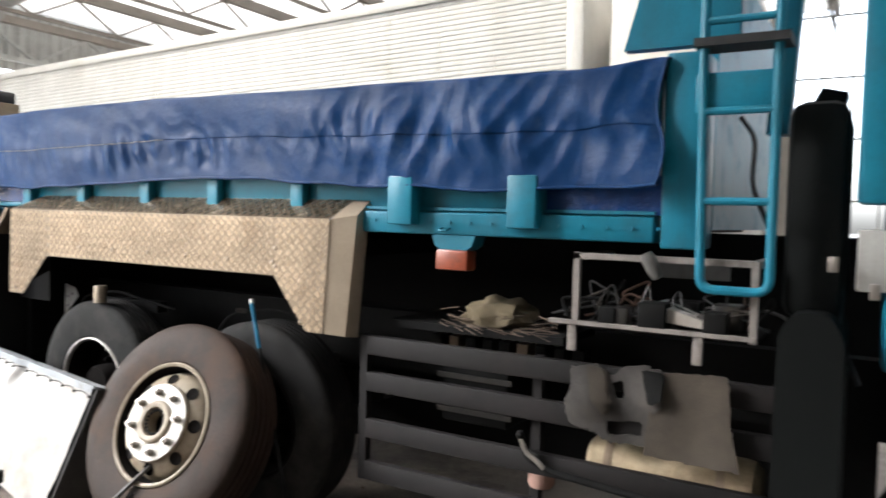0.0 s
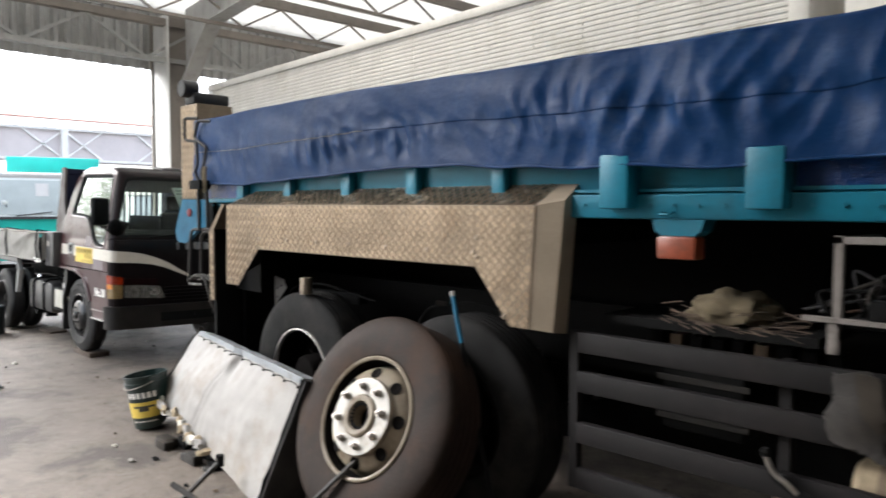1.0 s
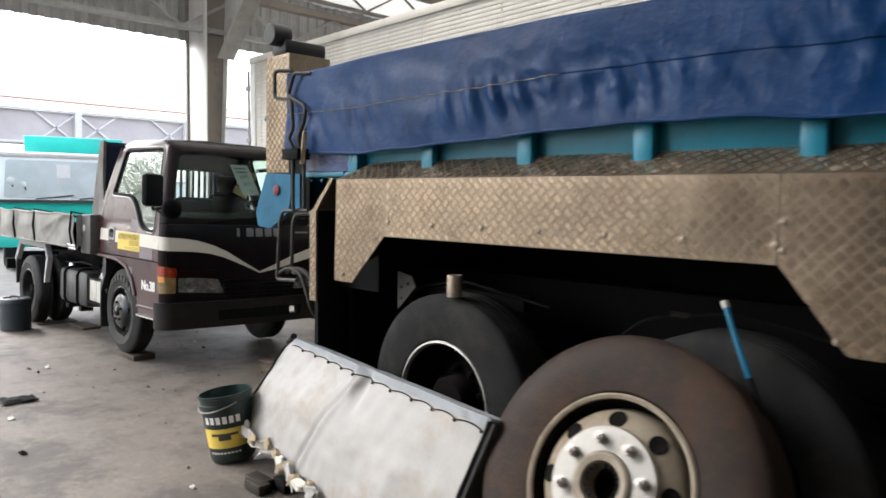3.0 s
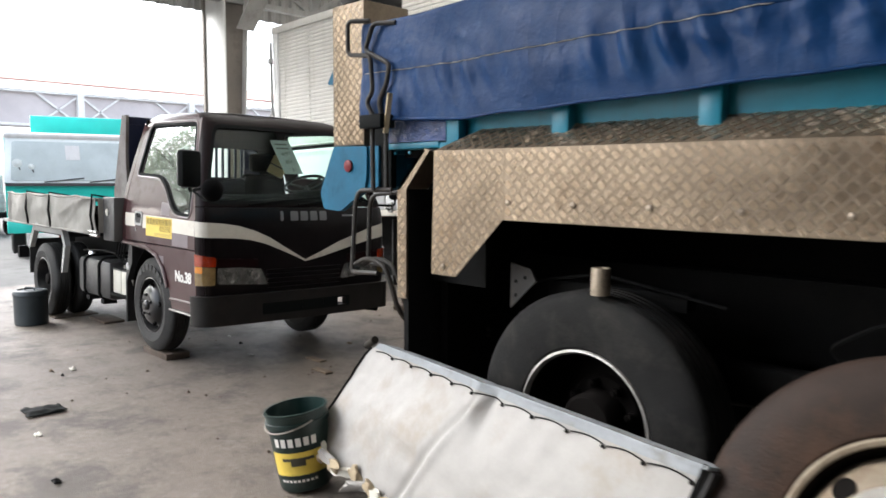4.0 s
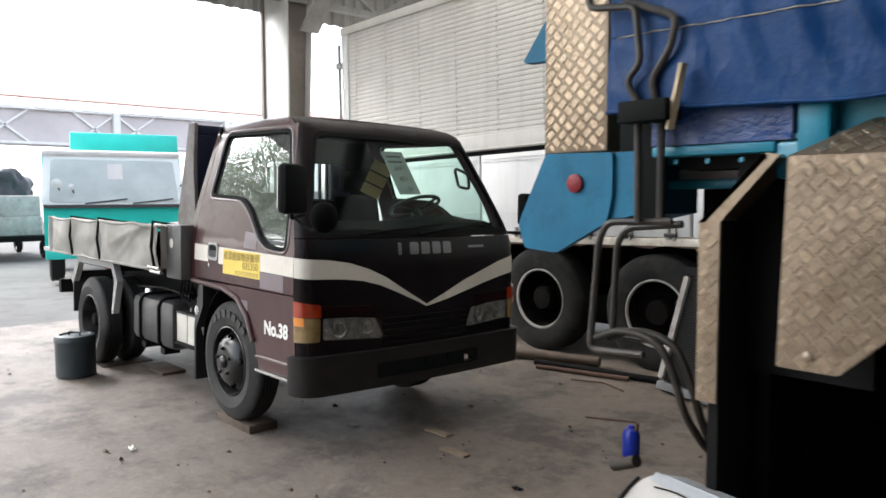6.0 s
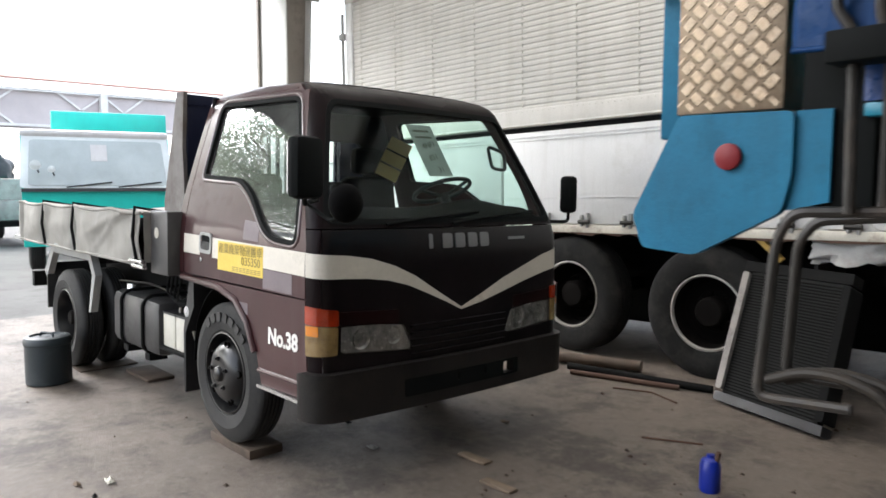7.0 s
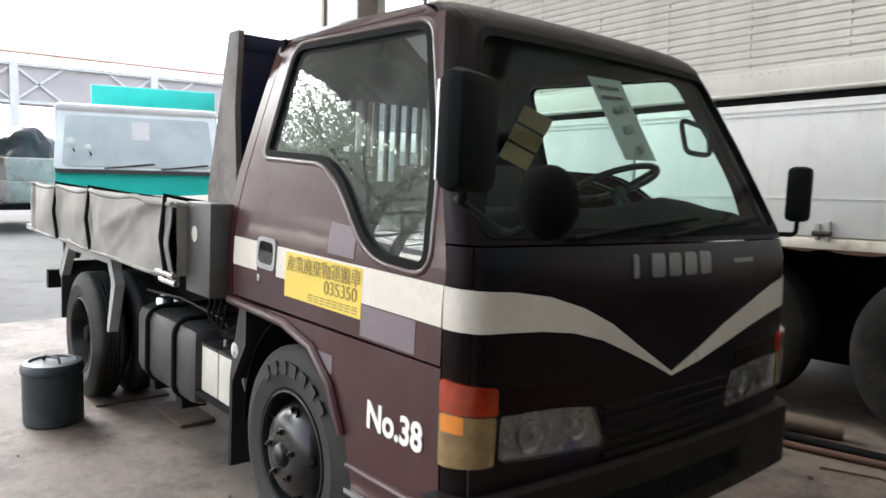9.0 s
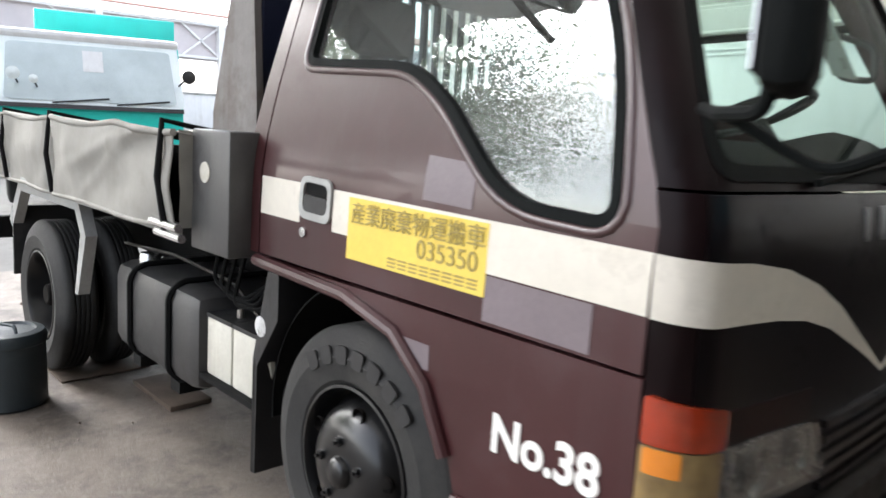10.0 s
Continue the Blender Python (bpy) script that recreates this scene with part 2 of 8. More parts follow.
NUT = mat("steel_nut", (0.35, 0.32, 0.29), 0.42, 0.8)
# near-black, carries the shade inside wheel dishes, barrels and hand holes
DARKRIM = mat("shade_dark_rim", (0.0065, 0.0055, 0.005), 0.9, var=0.3, spec=0.06)
MAROON = mat("faded_maroon_paint", (0.040, 0.0095, 0.0105), 0.42, var=0.3, scale=1.6, grain=150, bump=0.012, dirt=(0.060, 0.036, 0.037), amount=0.35, dscale=3.2, coat=0.42, streak=0.3, spec=0.3)
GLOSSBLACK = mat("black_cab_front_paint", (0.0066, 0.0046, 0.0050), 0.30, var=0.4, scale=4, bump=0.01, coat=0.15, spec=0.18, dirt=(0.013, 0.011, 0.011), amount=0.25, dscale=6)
GREASE = mat("greasy_bar_steel", (0.018, 0.016, 0.014), 0.5, var=0.3, dirt=(0.075, 0.058, 0.044), amount=0.45, dscale=9, spec=0.4)
DIMRED = mat("dim_red_strip", (0.010, 0.0018, 0.002), 0.3, var=0.3, scale=6, bump=0.01, spec=0.2)
STRIPE = mat("cream_stripe", (0.62, 0.58, 0.50), 0.4, var=0.08, grain=40, bump=0.0, dirt=(0.3, 0.27, 0.22), amount=0.2, coat=0.3)
VINYL = mat("blue_grey_vinyl_edge", (0.26, 0.275, 0.29), 0.8, spec=0.12, var=0.15, dirt=(0.16, 0.14, 0.11), amount=0.4, dscale=9)
PATCH = mat("mauve_primer_patch", (0.155, 0.125, 0.135), 0.5, var=0.12)
WHITE = mat("white_panel", (0.315, 0.303, 0.288), 0.55, var=0.12, grain=40, bump=0.05, dirt=(0.22, 0.175, 0.125), amount=0.48, dscale=2.8, spec=0.25)
CREAM = mat("cream_ribbed_sheet", (0.60, 0.58, 0.54), 0.55, var=0.08, bump=0.03, dirt=(0.4, 0.38, 0.32), amount=0.25, dscale=1.2, streak=0.35)
TRAILWHITE = mat("trailer_white_gate", (0.66, 0.655, 0.65), 0.4, var=0.06, bump=0.02, dirt=(0.4, 0.38, 0.34), amount=0.2, dscale=1.5, streak=0.35)
RAILEDGE = mat("rusty_cream_rail", (0.62, 0.58, 0.50), 0.6, var=0.15, dirt=(0.17, 0.085, 0.04), amount=0.45, dscale=7)
OCHRE = mat("ochre_paint", (0.42, 0.27, 0.06), 0.6, var=0.2, dirt=(0.12, 0.08, 0.04), amount=0.4, dscale=12)
WOOD = mat("weathered_wood", (0.17, 0.125, 0.085), 0.8, var=0.3, scale=6, dirt=(0.08, 0.06, 0.045), amount=0.4)
PIPE_TAN = mat("tan_pipe", (0.085, 0.06, 0.043), 0.7, dirt=(0.14, 0.09, 0.06), amount=0.5)
RUST = mat("rusty_steel", (0.085, 0.045, 0.03), 0.85, var=0.35, dirt=(0.05, 0.035, 0.03), amount=0.5)
GREYSTEEL = mat("grey_painted_steel", (0.34, 0.34, 0.325), 0.6, var=0.12, dirt=(0.17, 0.15, 0.13), amount=0.35, dscale=3, streak=0.4)
PURLIN = mat("weathered_purlin_steel", (0.22, 0.195, 0.17), 0.75, dirt=(0.1, 0.08, 0.065), amount=0.4)
FOIL = mat("wrinkled_foil_insulation", (0.78, 0.77, 0.74), 0.42, 0.0, var=0.25, scale=1.4, grain=9.0, bump=0.9, dirt=(0.32, 0.27, 0.21), amount=0.4, dscale=1.6)
fn, fl = FOIL.node_tree.nodes, FOIL.node_tree.links
thin, both = fn.new("ShaderNodeBsdfTranslucent"), fn.new("ShaderNodeMixShader")
thin.inputs[0].default_value = (0.8, 0.78, 0.72, 1)
both.inputs[0].default_value = 0.21
fl.new(fn["Principled BSDF"].outputs[0], both.inputs[1])
fl.new(thin.outputs[0], both.inputs[2])
fl.new(both.outputs[0], fn["Material Output"].inputs[0])
MILKY = bpy.data.materials.new("milky_rooflight")
MILKY.use_nodes = True
kn, kl = MILKY.node_tree.nodes, MILKY.node_tree.links
through_light, gloss_side, milky_mix = kn.new("ShaderNodeBsdfTranslucent"), kn.new("ShaderNodeBsdfGlossy"), kn.new("ShaderNodeMixShader")
through_light.inputs[0].default_value = (0.84, 0.78, 0.67, 1)
gloss_side.inputs["Roughness"].default_value = 0.35
milky_mix.inputs[0].default_value = 0.12
kl.new(through_light.outputs[0], milky_mix.inputs[1])
kl.new(gloss_side.outputs[0], milky_mix.inputs[2])
clear_part, sheet_mix = kn.new("ShaderNodeBsdfTransparent"), kn.new("ShaderNodeMixShader")
clear_part.inputs[0].default_value = (0.94, 0.90, 0.82, 1)
sheet_mix.inputs[0].default_value = 0.4
kl.new(milky_mix.outputs[0], sheet_mix.inputs[1])
kl.new(clear_part.outputs[0], sheet_mix.inputs[2])
kl.new(sheet_mix.outputs[0], kn["Material Output"].inputs[0])
CONCRETE = concrete("stained_concrete")
GRAVEL = mat("pale_gravel", (0.115, 0.112, 0.107), 0.95, var=0.3, scale=0.4, grain=14.0, bump=0.8, dirt=(0.055, 0.05, 0.045), amount=0.5, dscale=2.2)
WALLM = mat("dull_block_wall", (0.22, 0.205, 0.185), 0.9, var=0.2, dirt=(0.17, 0.15, 0.13), amount=0.4, dscale=1.2)
GLASSM = glass("cab_glass", (0.91, 0.985, 0.96), 0.2, 0.003)
# the side pane's diffuse film stands in for pale reflections on clear glass
SIDEGLASS = glass("side_window_glass", (0.68, 0.77, 0.755), 2.0, 0.11)
ORANGE = mat("amber_lens", (0.70, 0.24, 0.02), 0.2, var=0.15, bump=0.02, coat=0.6)
ORANGERED = mat("red_orange_lens", (0.30, 0.026, 0.006), 0.14, var=0.5, scale=9, bump=0.02, coat=0.6)
CLEARLENS = mat("yellowed_clear_lens", (0.21, 0.145, 0.06), 0.10, var=0.45, scale=9, bump=0.02, coat=0.8)
HEADLENS = mat("headlamp_lens", (0.25, 0.245, 0.235), 0.26, 0.5, var=0.5, scale=18, bump=0.05, coat=0.9)
MARKER = mat("faded_orange_lens", (0.25, 0.055, 0.025), 0.35, var=0.35, scale=12, bump=0.02, dirt=(0.10, 0.04, 0.025), amount=0.4, dscale=14)
REDLENS = mat("red_reflector", (0.16, 0.008, 0.012), 0.5, coat=0.0, bump=0.02, spec=0.3)
YELLOW = mat("yellow_sticker", (0.68, 0.50, 0.08), 0.5, var=0.08, bump=0.0)
INK = mat("dark_print", (0.05, 0.045, 0.03), 0.6, var=0.05, bump=0.0)
LETTER = mat("white_lettering", (0.74, 0.72, 0.68), 0.5, var=0.05, bump=0.0)
GREYLETTER = mat("grey_badge", (0.19, 0.19, 0.192), 0.35, 0.4, var=0.05, bump=0.0)
PAIL = mat("dark_green_plastic", (0.004, 0.019, 0.0165), 0.38, var=0.2, dirt=(0.08, 0.1, 0.09), amount=0.3, coat=0.1)
DRUM = mat("dark_slate_plastic", (0.018, 0.026, 0.03), 0.42, var=0.2, dirt=(0.06, 0.065, 0.065), amount=0.3)
BATTERY = mat("off_white_battery_case", (0.55, 0.53, 0.46), 0.55, dirt=(0.25, 0.2, 0.13), amount=0.35, streak=0.4)
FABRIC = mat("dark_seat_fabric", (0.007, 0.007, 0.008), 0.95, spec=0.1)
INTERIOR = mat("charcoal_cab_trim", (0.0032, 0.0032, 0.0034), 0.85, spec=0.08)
# darkened copy of the maroon, with the cab front's and roof's shade in it
SHADEMAROON = mat("shade_dark_maroon", (0.0068, 0.0032, 0.0036), 0.34, var=0.4, scale=4, bump=0.01, spec=0.09, dirt=(0.009, 0.0075, 0.0075), amount=0.3, dscale=7)
# paper greyed in its colour to look lit from behind
NOTEPAPER = mat("backlit_note_paper", (0.24, 0.25, 0.24), 0.85, var=0.1, bump=0.02)
CLEARGLASS = glass("lens_cover_glass", (1.0, 0.99, 0.97), 0.5, 0.0)
LAMPGLASS = glass("lamp_cover_glass", (0.97, 0.97, 0.96), 1.0, 0.05)
REFLECTTAN = mat("reflection_tan", (0.78, 0.52, 0.24), 0.85, var=0.2)
GREENCAB = mat("bright_turquoise_paint", (0.02, 0.56, 0.49), 0.4, var=0.08, coat=0.2, streak=0.08)
PALECAB = mat("pale_aqua_cab_paint", (0.74, 0.80, 0.80), 0.4, var=0.1)
FADEDINK = mat("faded_print", (0.30, 0.23, 0.06), 0.6, var=0.1, bump=0.0)
CHROME = mat("chrome_trim", (0.6, 0.6, 0.6), 0.25, 0.95, var=0.1, bump=0.0)
SIDEGUARD = mat("dusty_guard_paint", (0.0072, 0.0063, 0.0065), 0.72, var=0.35, scale=4, dirt=(0.0175, 0.0142, 0.014), amount=0.5, dscale=5, spec=0.25)
MAT_GREY = mat("grey_rubber_mat", (0.030, 0.0265, 0.024), 0.85, var=0.45, scale=7, grain=120, bump=0.4, dirt=(0.055, 0.045, 0.036), amount=0.5, dscale=6)
MAT_BROWN = mat("brown_sacking_mat", (0.050, 0.040, 0.030), 0.9, var=0.35, scale=6, grain=190, bump=0.5, dirt=(0.034, 0.027, 0.021), amount=0.5, dscale=5)
LEAF = mat("leaf_green", (0.12, 0.165, 0.085), 0.6, var=0.4, scale=2.0, bump=0.0)
gn, gl2 = LEAF.node_tree.nodes, LEAF.node_tree.links
leaf_thin, leaf_mix = gn.new("ShaderNodeBsdfTranslucent"), gn.new("ShaderNodeMixShader")
leaf_thin.inputs[0].default_value = (0.44, 0.50, 0.36, 1)
leaf_mix.inputs[0].default_value = 0.5
gl2.new(gn["Principled BSDF"].outputs[0], leaf_mix.inputs[1])
gl2.new(leaf_thin.outputs[0], leaf_mix.inputs[2])
gl2.new(leaf_mix.outputs[0], gn["Material Output"].inputs[0])
PALEWOOD = mat("split_pale_wood", (0.42, 0.35, 0.23), 0.8, var=0.25, scale=9)
RIVET = mat("dull_cream_rivet", (0.50, 0.48, 0.43), 0.6, var=0.15)
HEADPLATE = mat("stained_grey_plate", (0.15, 0.138, 0.13), 0.6, var=0.3, scale=4, dirt=(0.075, 0.05, 0.035), amount=0.5, dscale=5, streak=0.5)
BOXGREY = mat("brushed_grey_box_paint", (0.075, 0.073, 0.071), 0.42, var=0.3, scale=3, dirt=(0.035, 0.032, 0.03), amount=0.4, dscale=4, streak=0.5)
BUMPER = mat("grimy_black_bumper_paint", (0.0125, 0.0108, 0.0098), 0.5, var=0.35, scale=4, dirt=(0.028, 0.023, 0.019), amount=0.5, dscale=6, spec=0.22)
# paler and glossier than the door, to carry the flange's edge highlight
FRAMEPAINT = mat("highlight_frame_paint", (0.055, 0.026, 0.027), 0.35, var=0.12, scale=5, grain=20, bump=0.0, coat=0.5)
TANKPAINT = mat("dusty_dark_tank_paint", (0.030, 0.029, 0.029), 0.42, var=0.3, scale=4, dirt=(0.06, 0.054, 0.05), amount=0.4, dscale=5)
NAVY = mat("dark_navy_board_paint", (0.011, 0.014, 0.034), 0.5, var=0.3, dirt=(0.03, 0.03, 0.04), amount=0.3, spec=0.25)
BARK = mat("bark", (0.10, 0.075, 0.05), 0.9, var=0.3)
FIN = mat("dull_fin_metal", (0.005, 0.0048, 0.0045), 0.9, 0.0, spec=0.05)
RADIATOR = mat("dusty_radiator_core", (0.006, 0.006, 0.005), 0.9, var=0.25)
BLUEPLASTIC = mat("blue_plastic", (0.006, 0.022, 0.27), 0.35, var=0.1)
HOSE = mat("ribbed_hose_tan", (0.016, 0.013, 0.010), 0.6, dirt=(0.05, 0.036, 0.025), amount=0.4, spec=0.3)


# ---- mesh helpers ----
def box(bm, x0, x1, y0, y1, z0, z1, bev=0.0):
    vs = [bm.verts.new((x, y, z)) for x in (x0, x1) for y in (y0, y1) for z in (z0, z1)]
    fs = [bm.faces.new([vs[i] for i in f]) for f in ((0, 1, 3, 2), (4, 6, 7, 5), (0, 4, 5, 1), (2, 3, 7, 6), (0, 2, 6, 4), (1, 5, 7, 3))]
    if bev:
        es = list({e for f in fs for e in f.edges})
        bmesh.ops.bevel(bm, geom=es, offset=bev, segments=2, affect="EDGES", profile=0.5)
    return bm


def bx(*a, **k):
    return box(bmesh.new(), *a, **k)


def prism(bm, pts, axis, a, b):
    """An outline in the plane across an axis, drawn out from a to b along it."""
    def place(p, q):
        return {"x": (q, p[0], p[1]), "y": (p[0], q, p[1]), "z": (p[0], p[1], q)}[axis]
    lo, hi = [bm.verts.new(place(p, a)) for p in pts], [bm.verts.new(place(p, b)) for p in pts]
    bm.faces.new(lo)
    bm.faces.new(hi[::-1])
    for i in range(len(pts)):
        j = (i + 1) % len(pts)
        bm.faces.new((lo[i], hi[i], hi[j], lo[j]))
    return bm


def lathe(bm, prof, c, axis="y", n=48, close=False, start=0.0, arc=2 * math.pi):
    """Turns (radius, height) pairs about an axis through c."""
    rings = []
    full = arc > 6.28
    cols = n if full else n + 1
    for i in range(cols):
        a = start + arc * i / n
        ca, sa = math.cos(a), math.sin(a)
        col = []
        for r, h in prof:
            p = {"y": (r * ca, h, r * sa), "x": (h, r * ca, r * sa), "z": (r * ca, r * sa, h)}[axis]
            col.append(bm.verts.new((c[0] + p[0], c[1] + p[1], c[2] + p[2])))
        rings.append(col)
    for i in range(n):
        p, q = rings[i], rings[(i + 1) % cols]
        for j in range(len(prof) - 1 + (1 if close else 0)):
            k = (j + 1) % len(prof)
            try:
                bm.faces.new((p[j], q[j], q[k], p[k]))
            except ValueError:
                pass
    return bm


def rod(bm, pts, r, n=10, cap=True):
    """A round bar along points."""
    pts = [Vector(p) for p in pts]
    rings = []
    side = None
    for i, p in enumerate(pts):
        d = (pts[min(i + 1, len(pts) - 1)] - pts[max(i - 1, 0)]).normalized()
        if side is None:
            side = d.cross(Vector((0, 0, 1)))
            if side.length < 0.05:
                side = d.cross(Vector((1, 0, 0)))
        side = (side - d * side.dot(d)).normalized()
        up = d.cross(side)
        rr = r[i] if isinstance(r, (list, tuple)) else r
        rings.append([bm.verts.new(p + (side * math.cos(2 * math.pi * k / n) + up * math.sin(2 * math.pi * k / n)) * rr) for k in range(n)])
    for a, b in zip(rings, rings[1:]):
        for k in range(n):
            bm.faces.new((a[k], a[(k + 1) % n], b[(k + 1) % n], b[k]))
    if cap:
        bm.faces.new(rings[0][::-1])
        bm.faces.new(rings[-1])
    return bm


def bend(pts, r=0.05, n=5):
    """Rounds the corners of a line of points."""
    pts = [Vector(p) for p in pts]
    out = [pts[0]]
    for a, b, c in zip(pts, pts[1:], pts[2:]):
        u, v = (a - b), (c - b)
        k = min(r, u.length * 0.45, v.length * 0.45)
        p, q = b + u.normalized() * k, b + v.normalized() * k
        for i in range(n + 1):
            t = i / n
            out.append(p * (1 - t) ** 2 + b * 2 * t * (1 - t) + q * t * t)
    out.append(pts[-1])
    return out


def beam(bm, a, b, w, h):
    """A square bar from a to b, w wide and h high."""
    a, b = Vector(a), Vector(b)
    d = (b - a).normalized()
    s = d.cross(Vector((0, 0, 1)))
    s = s.normalized() if s.length > 0.05 else Vector((1, 0, 0))
    u = s.cross(d)
    vs = [bm.verts.new(p + s * i * w / 2 + u * j * h / 2) for p in (a, b) for i, j in ((-1, -1), (1, -1), (1, 1), (-1, 1))]
    for f in ((3, 2, 1, 0), (4, 5, 6, 7), (0, 1, 5, 4), (1, 2, 6, 5), (2, 3, 7, 6), (3, 0, 4, 7)):
        bm.faces.new([vs[i] for i in f])
    return bm


def grid(bm, nu, nv, f):
    vs = [[bm.verts.new(f(i / nu, j / nv)) for j in range(nv + 1)] for i in range(nu + 1)]
    for i in range(nu):
        for j in range(nv):
            bm.faces.new((vs[i][j], vs[i + 1][j], vs[i + 1][j + 1], vs[i][j + 1]))
    return bm


def fillet(pts, r, n=4):
    """Rounds the corners of a closed outline; r is one radius or one for each corner."""
    out = []
    m = len(pts)
    for i in range(m):
        a, b, c = Vector(pts[i - 1]), Vector(pts[i]), Vector(pts[(i + 1) % m])
        rr = r[i] if isinstance(r, (list, tuple)) else r
        u, v = a - b, c - b
        k = min(rr, u.length * 0.48, v.length * 0.48)
        if k < 1e-4:
            out.append(tuple(b))
            continue
        p, q = b + u.normalized() * k, b + v.normalized() * k
        for j in range(n + 1):
            t = j / n
            out.append(tuple(p * (1 - t) ** 2 + b * 2 * t * (1 - t) + q * t * t))
    return out


def panel(outer, holes, place, thick=0.02, cuts_u=(), cuts_v=()):
    """A sheet with openings: outline and holes in (u, v), bent into space by place(u, v, depth), with real thickness."""
    flat = bmesh.new()
    edges = []
    for loop in [outer, *holes]:
        vs = [flat.verts.new((p[0], p[1], 0)) for p in loop]
        edges += [flat.edges.new((vs[i], vs[(i + 1) % len(vs)])) for i in range(len(vs))]
    bmesh.ops.triangle_fill(flat, use_beauty=True, use_dissolve=False, edges=edges)
    for cuts, no in ((cuts_u, (1, 0, 0)), (cuts_v, (0, 1, 0))):
        for c in cuts:
            bmesh.ops.bisect_plane(flat, geom=list(flat.verts) + list(flat.edges) + list(flat.faces), plane_co=(c * no[0], c * no[1], 0), plane_no=no)
    bm = bmesh.new()
    front = {v: bm.verts.new(place(v.co.x, v.co.y, 0.0)) for v in flat.verts}
    back = {v: bm.verts.new(place(v.co.x, v.co.y, thick)) for v in flat.verts}
    for f in flat.faces:
        bm.faces.new([front[v] for v in f.verts])
        bm.faces.new([back[v] for v in reversed(f.verts)])
    for e in flat.edges:
        if len(e.link_faces) == 1:
            a, b = e.verts
            bm.faces.new((front[a], back[a], back[b], front[b]))
    flat.free()
    bmesh.ops.recalc_face_normals(bm, faces=bm.faces[:])
    return bm


def smooth(me, angle=35):
    me.shade_smooth()
    me.set_sharp_from_angle(angle=radians(angle))


def root_of(ob):
    while ob.parent:
        ob = ob.parent
    return ob


def part(name, bm, material, parent, label="", angle=35):
    base = root_of(parent).location
    bmesh.ops.translate(bm, verts=bm.verts[:], vec=-base)
    bmesh.ops.recalc_face_normals(bm, faces=bm.faces[:])
    me = bpy.data.meshes.new(name)
    bm.to_mesh(me)
    bm.free()
    me.materials.append(material)
    smooth(me, angle)
    ob = new(name, me)
    ob.parent = parent
    return tagged(ob, label)


def thing(name, base, label, category, group="", kind=""):
    ob = new(name)
    ob.location = base
    ob.empty_display_size = 0.2
    return tagged(ob, label, category, group, kind)


def solid(name, bm, material, label, category, group="", kind="", angle=35):
    """A thing of one mesh."""
    bmesh.ops.recalc_face_normals(bm, faces=bm.faces[:])
    me = bpy.data.meshes.new(name)
    bm.to_mesh(me)
    bm.free()
    me.materials.append(material)
    smooth(me, angle)
    return tagged(new(name, me), label, category, group, kind)


def lettering(name, words, size, m, material, parent, depth=0.002, squeeze=1.0, bold=0.0):
    """Words as a mesh; m places their left foot, x along the line and y up it."""
    cu = bpy.data.curves.new(name, "FONT")
    cu.body, cu.size, cu.extrude, cu.offset = words, size, depth, bold
    tmp = bpy.data.objects.new(name, cu)
    scene.collection.objects.link(tmp)
    bpy.context.view_layer.update()
    me = bpy.data.meshes.new_from_object(tmp.evaluated_get(bpy.context.evaluated_depsgraph_get()))
    bpy.data.objects.remove(tmp)
    me.transform(Matrix.Translation(-root_of(parent).location) @ m @ Matrix.Diagonal((squeeze, 1, 1, 1)))
    me.materials.clear()
    me.materials.append(material)
    ob = new(name, me)
    ob.parent = parent
    return ob


def upright(x, y, z, flip=False):
    """A pose for writing on a face that looks towards -y."""
    return pose(x, y, z, 90, 0, 0)


def tyre_profile(R, w, bead):
    """Half-round sidewalls and a tread with four grooves, from the outer bead to the inner."""
    s = [(bead, 0.03), (bead + 0.02, 0.012), ((bead + R) / 2, 0.0), (R - 0.055, 0.012), (R - 0.02, 0.022), (R - 0.004, 0.036)]
    t = []
    a, b = 0.045, w - 0.045
    for i in range(5):
        p, q = a + (b - a) * i / 5, a + (b - a) * (i + 1) / 5
        g = 0.006
        t += [(R, p + (g if i else 0)), (R, q - (g if i < 4 else 0))]
        if i < 4:
            t += [(R - 0.013, q - g + 0.002), (R - 0.013, q + g - 0.002)]
    return s + t + [(r, w - h) for r, h in s[::-1]]


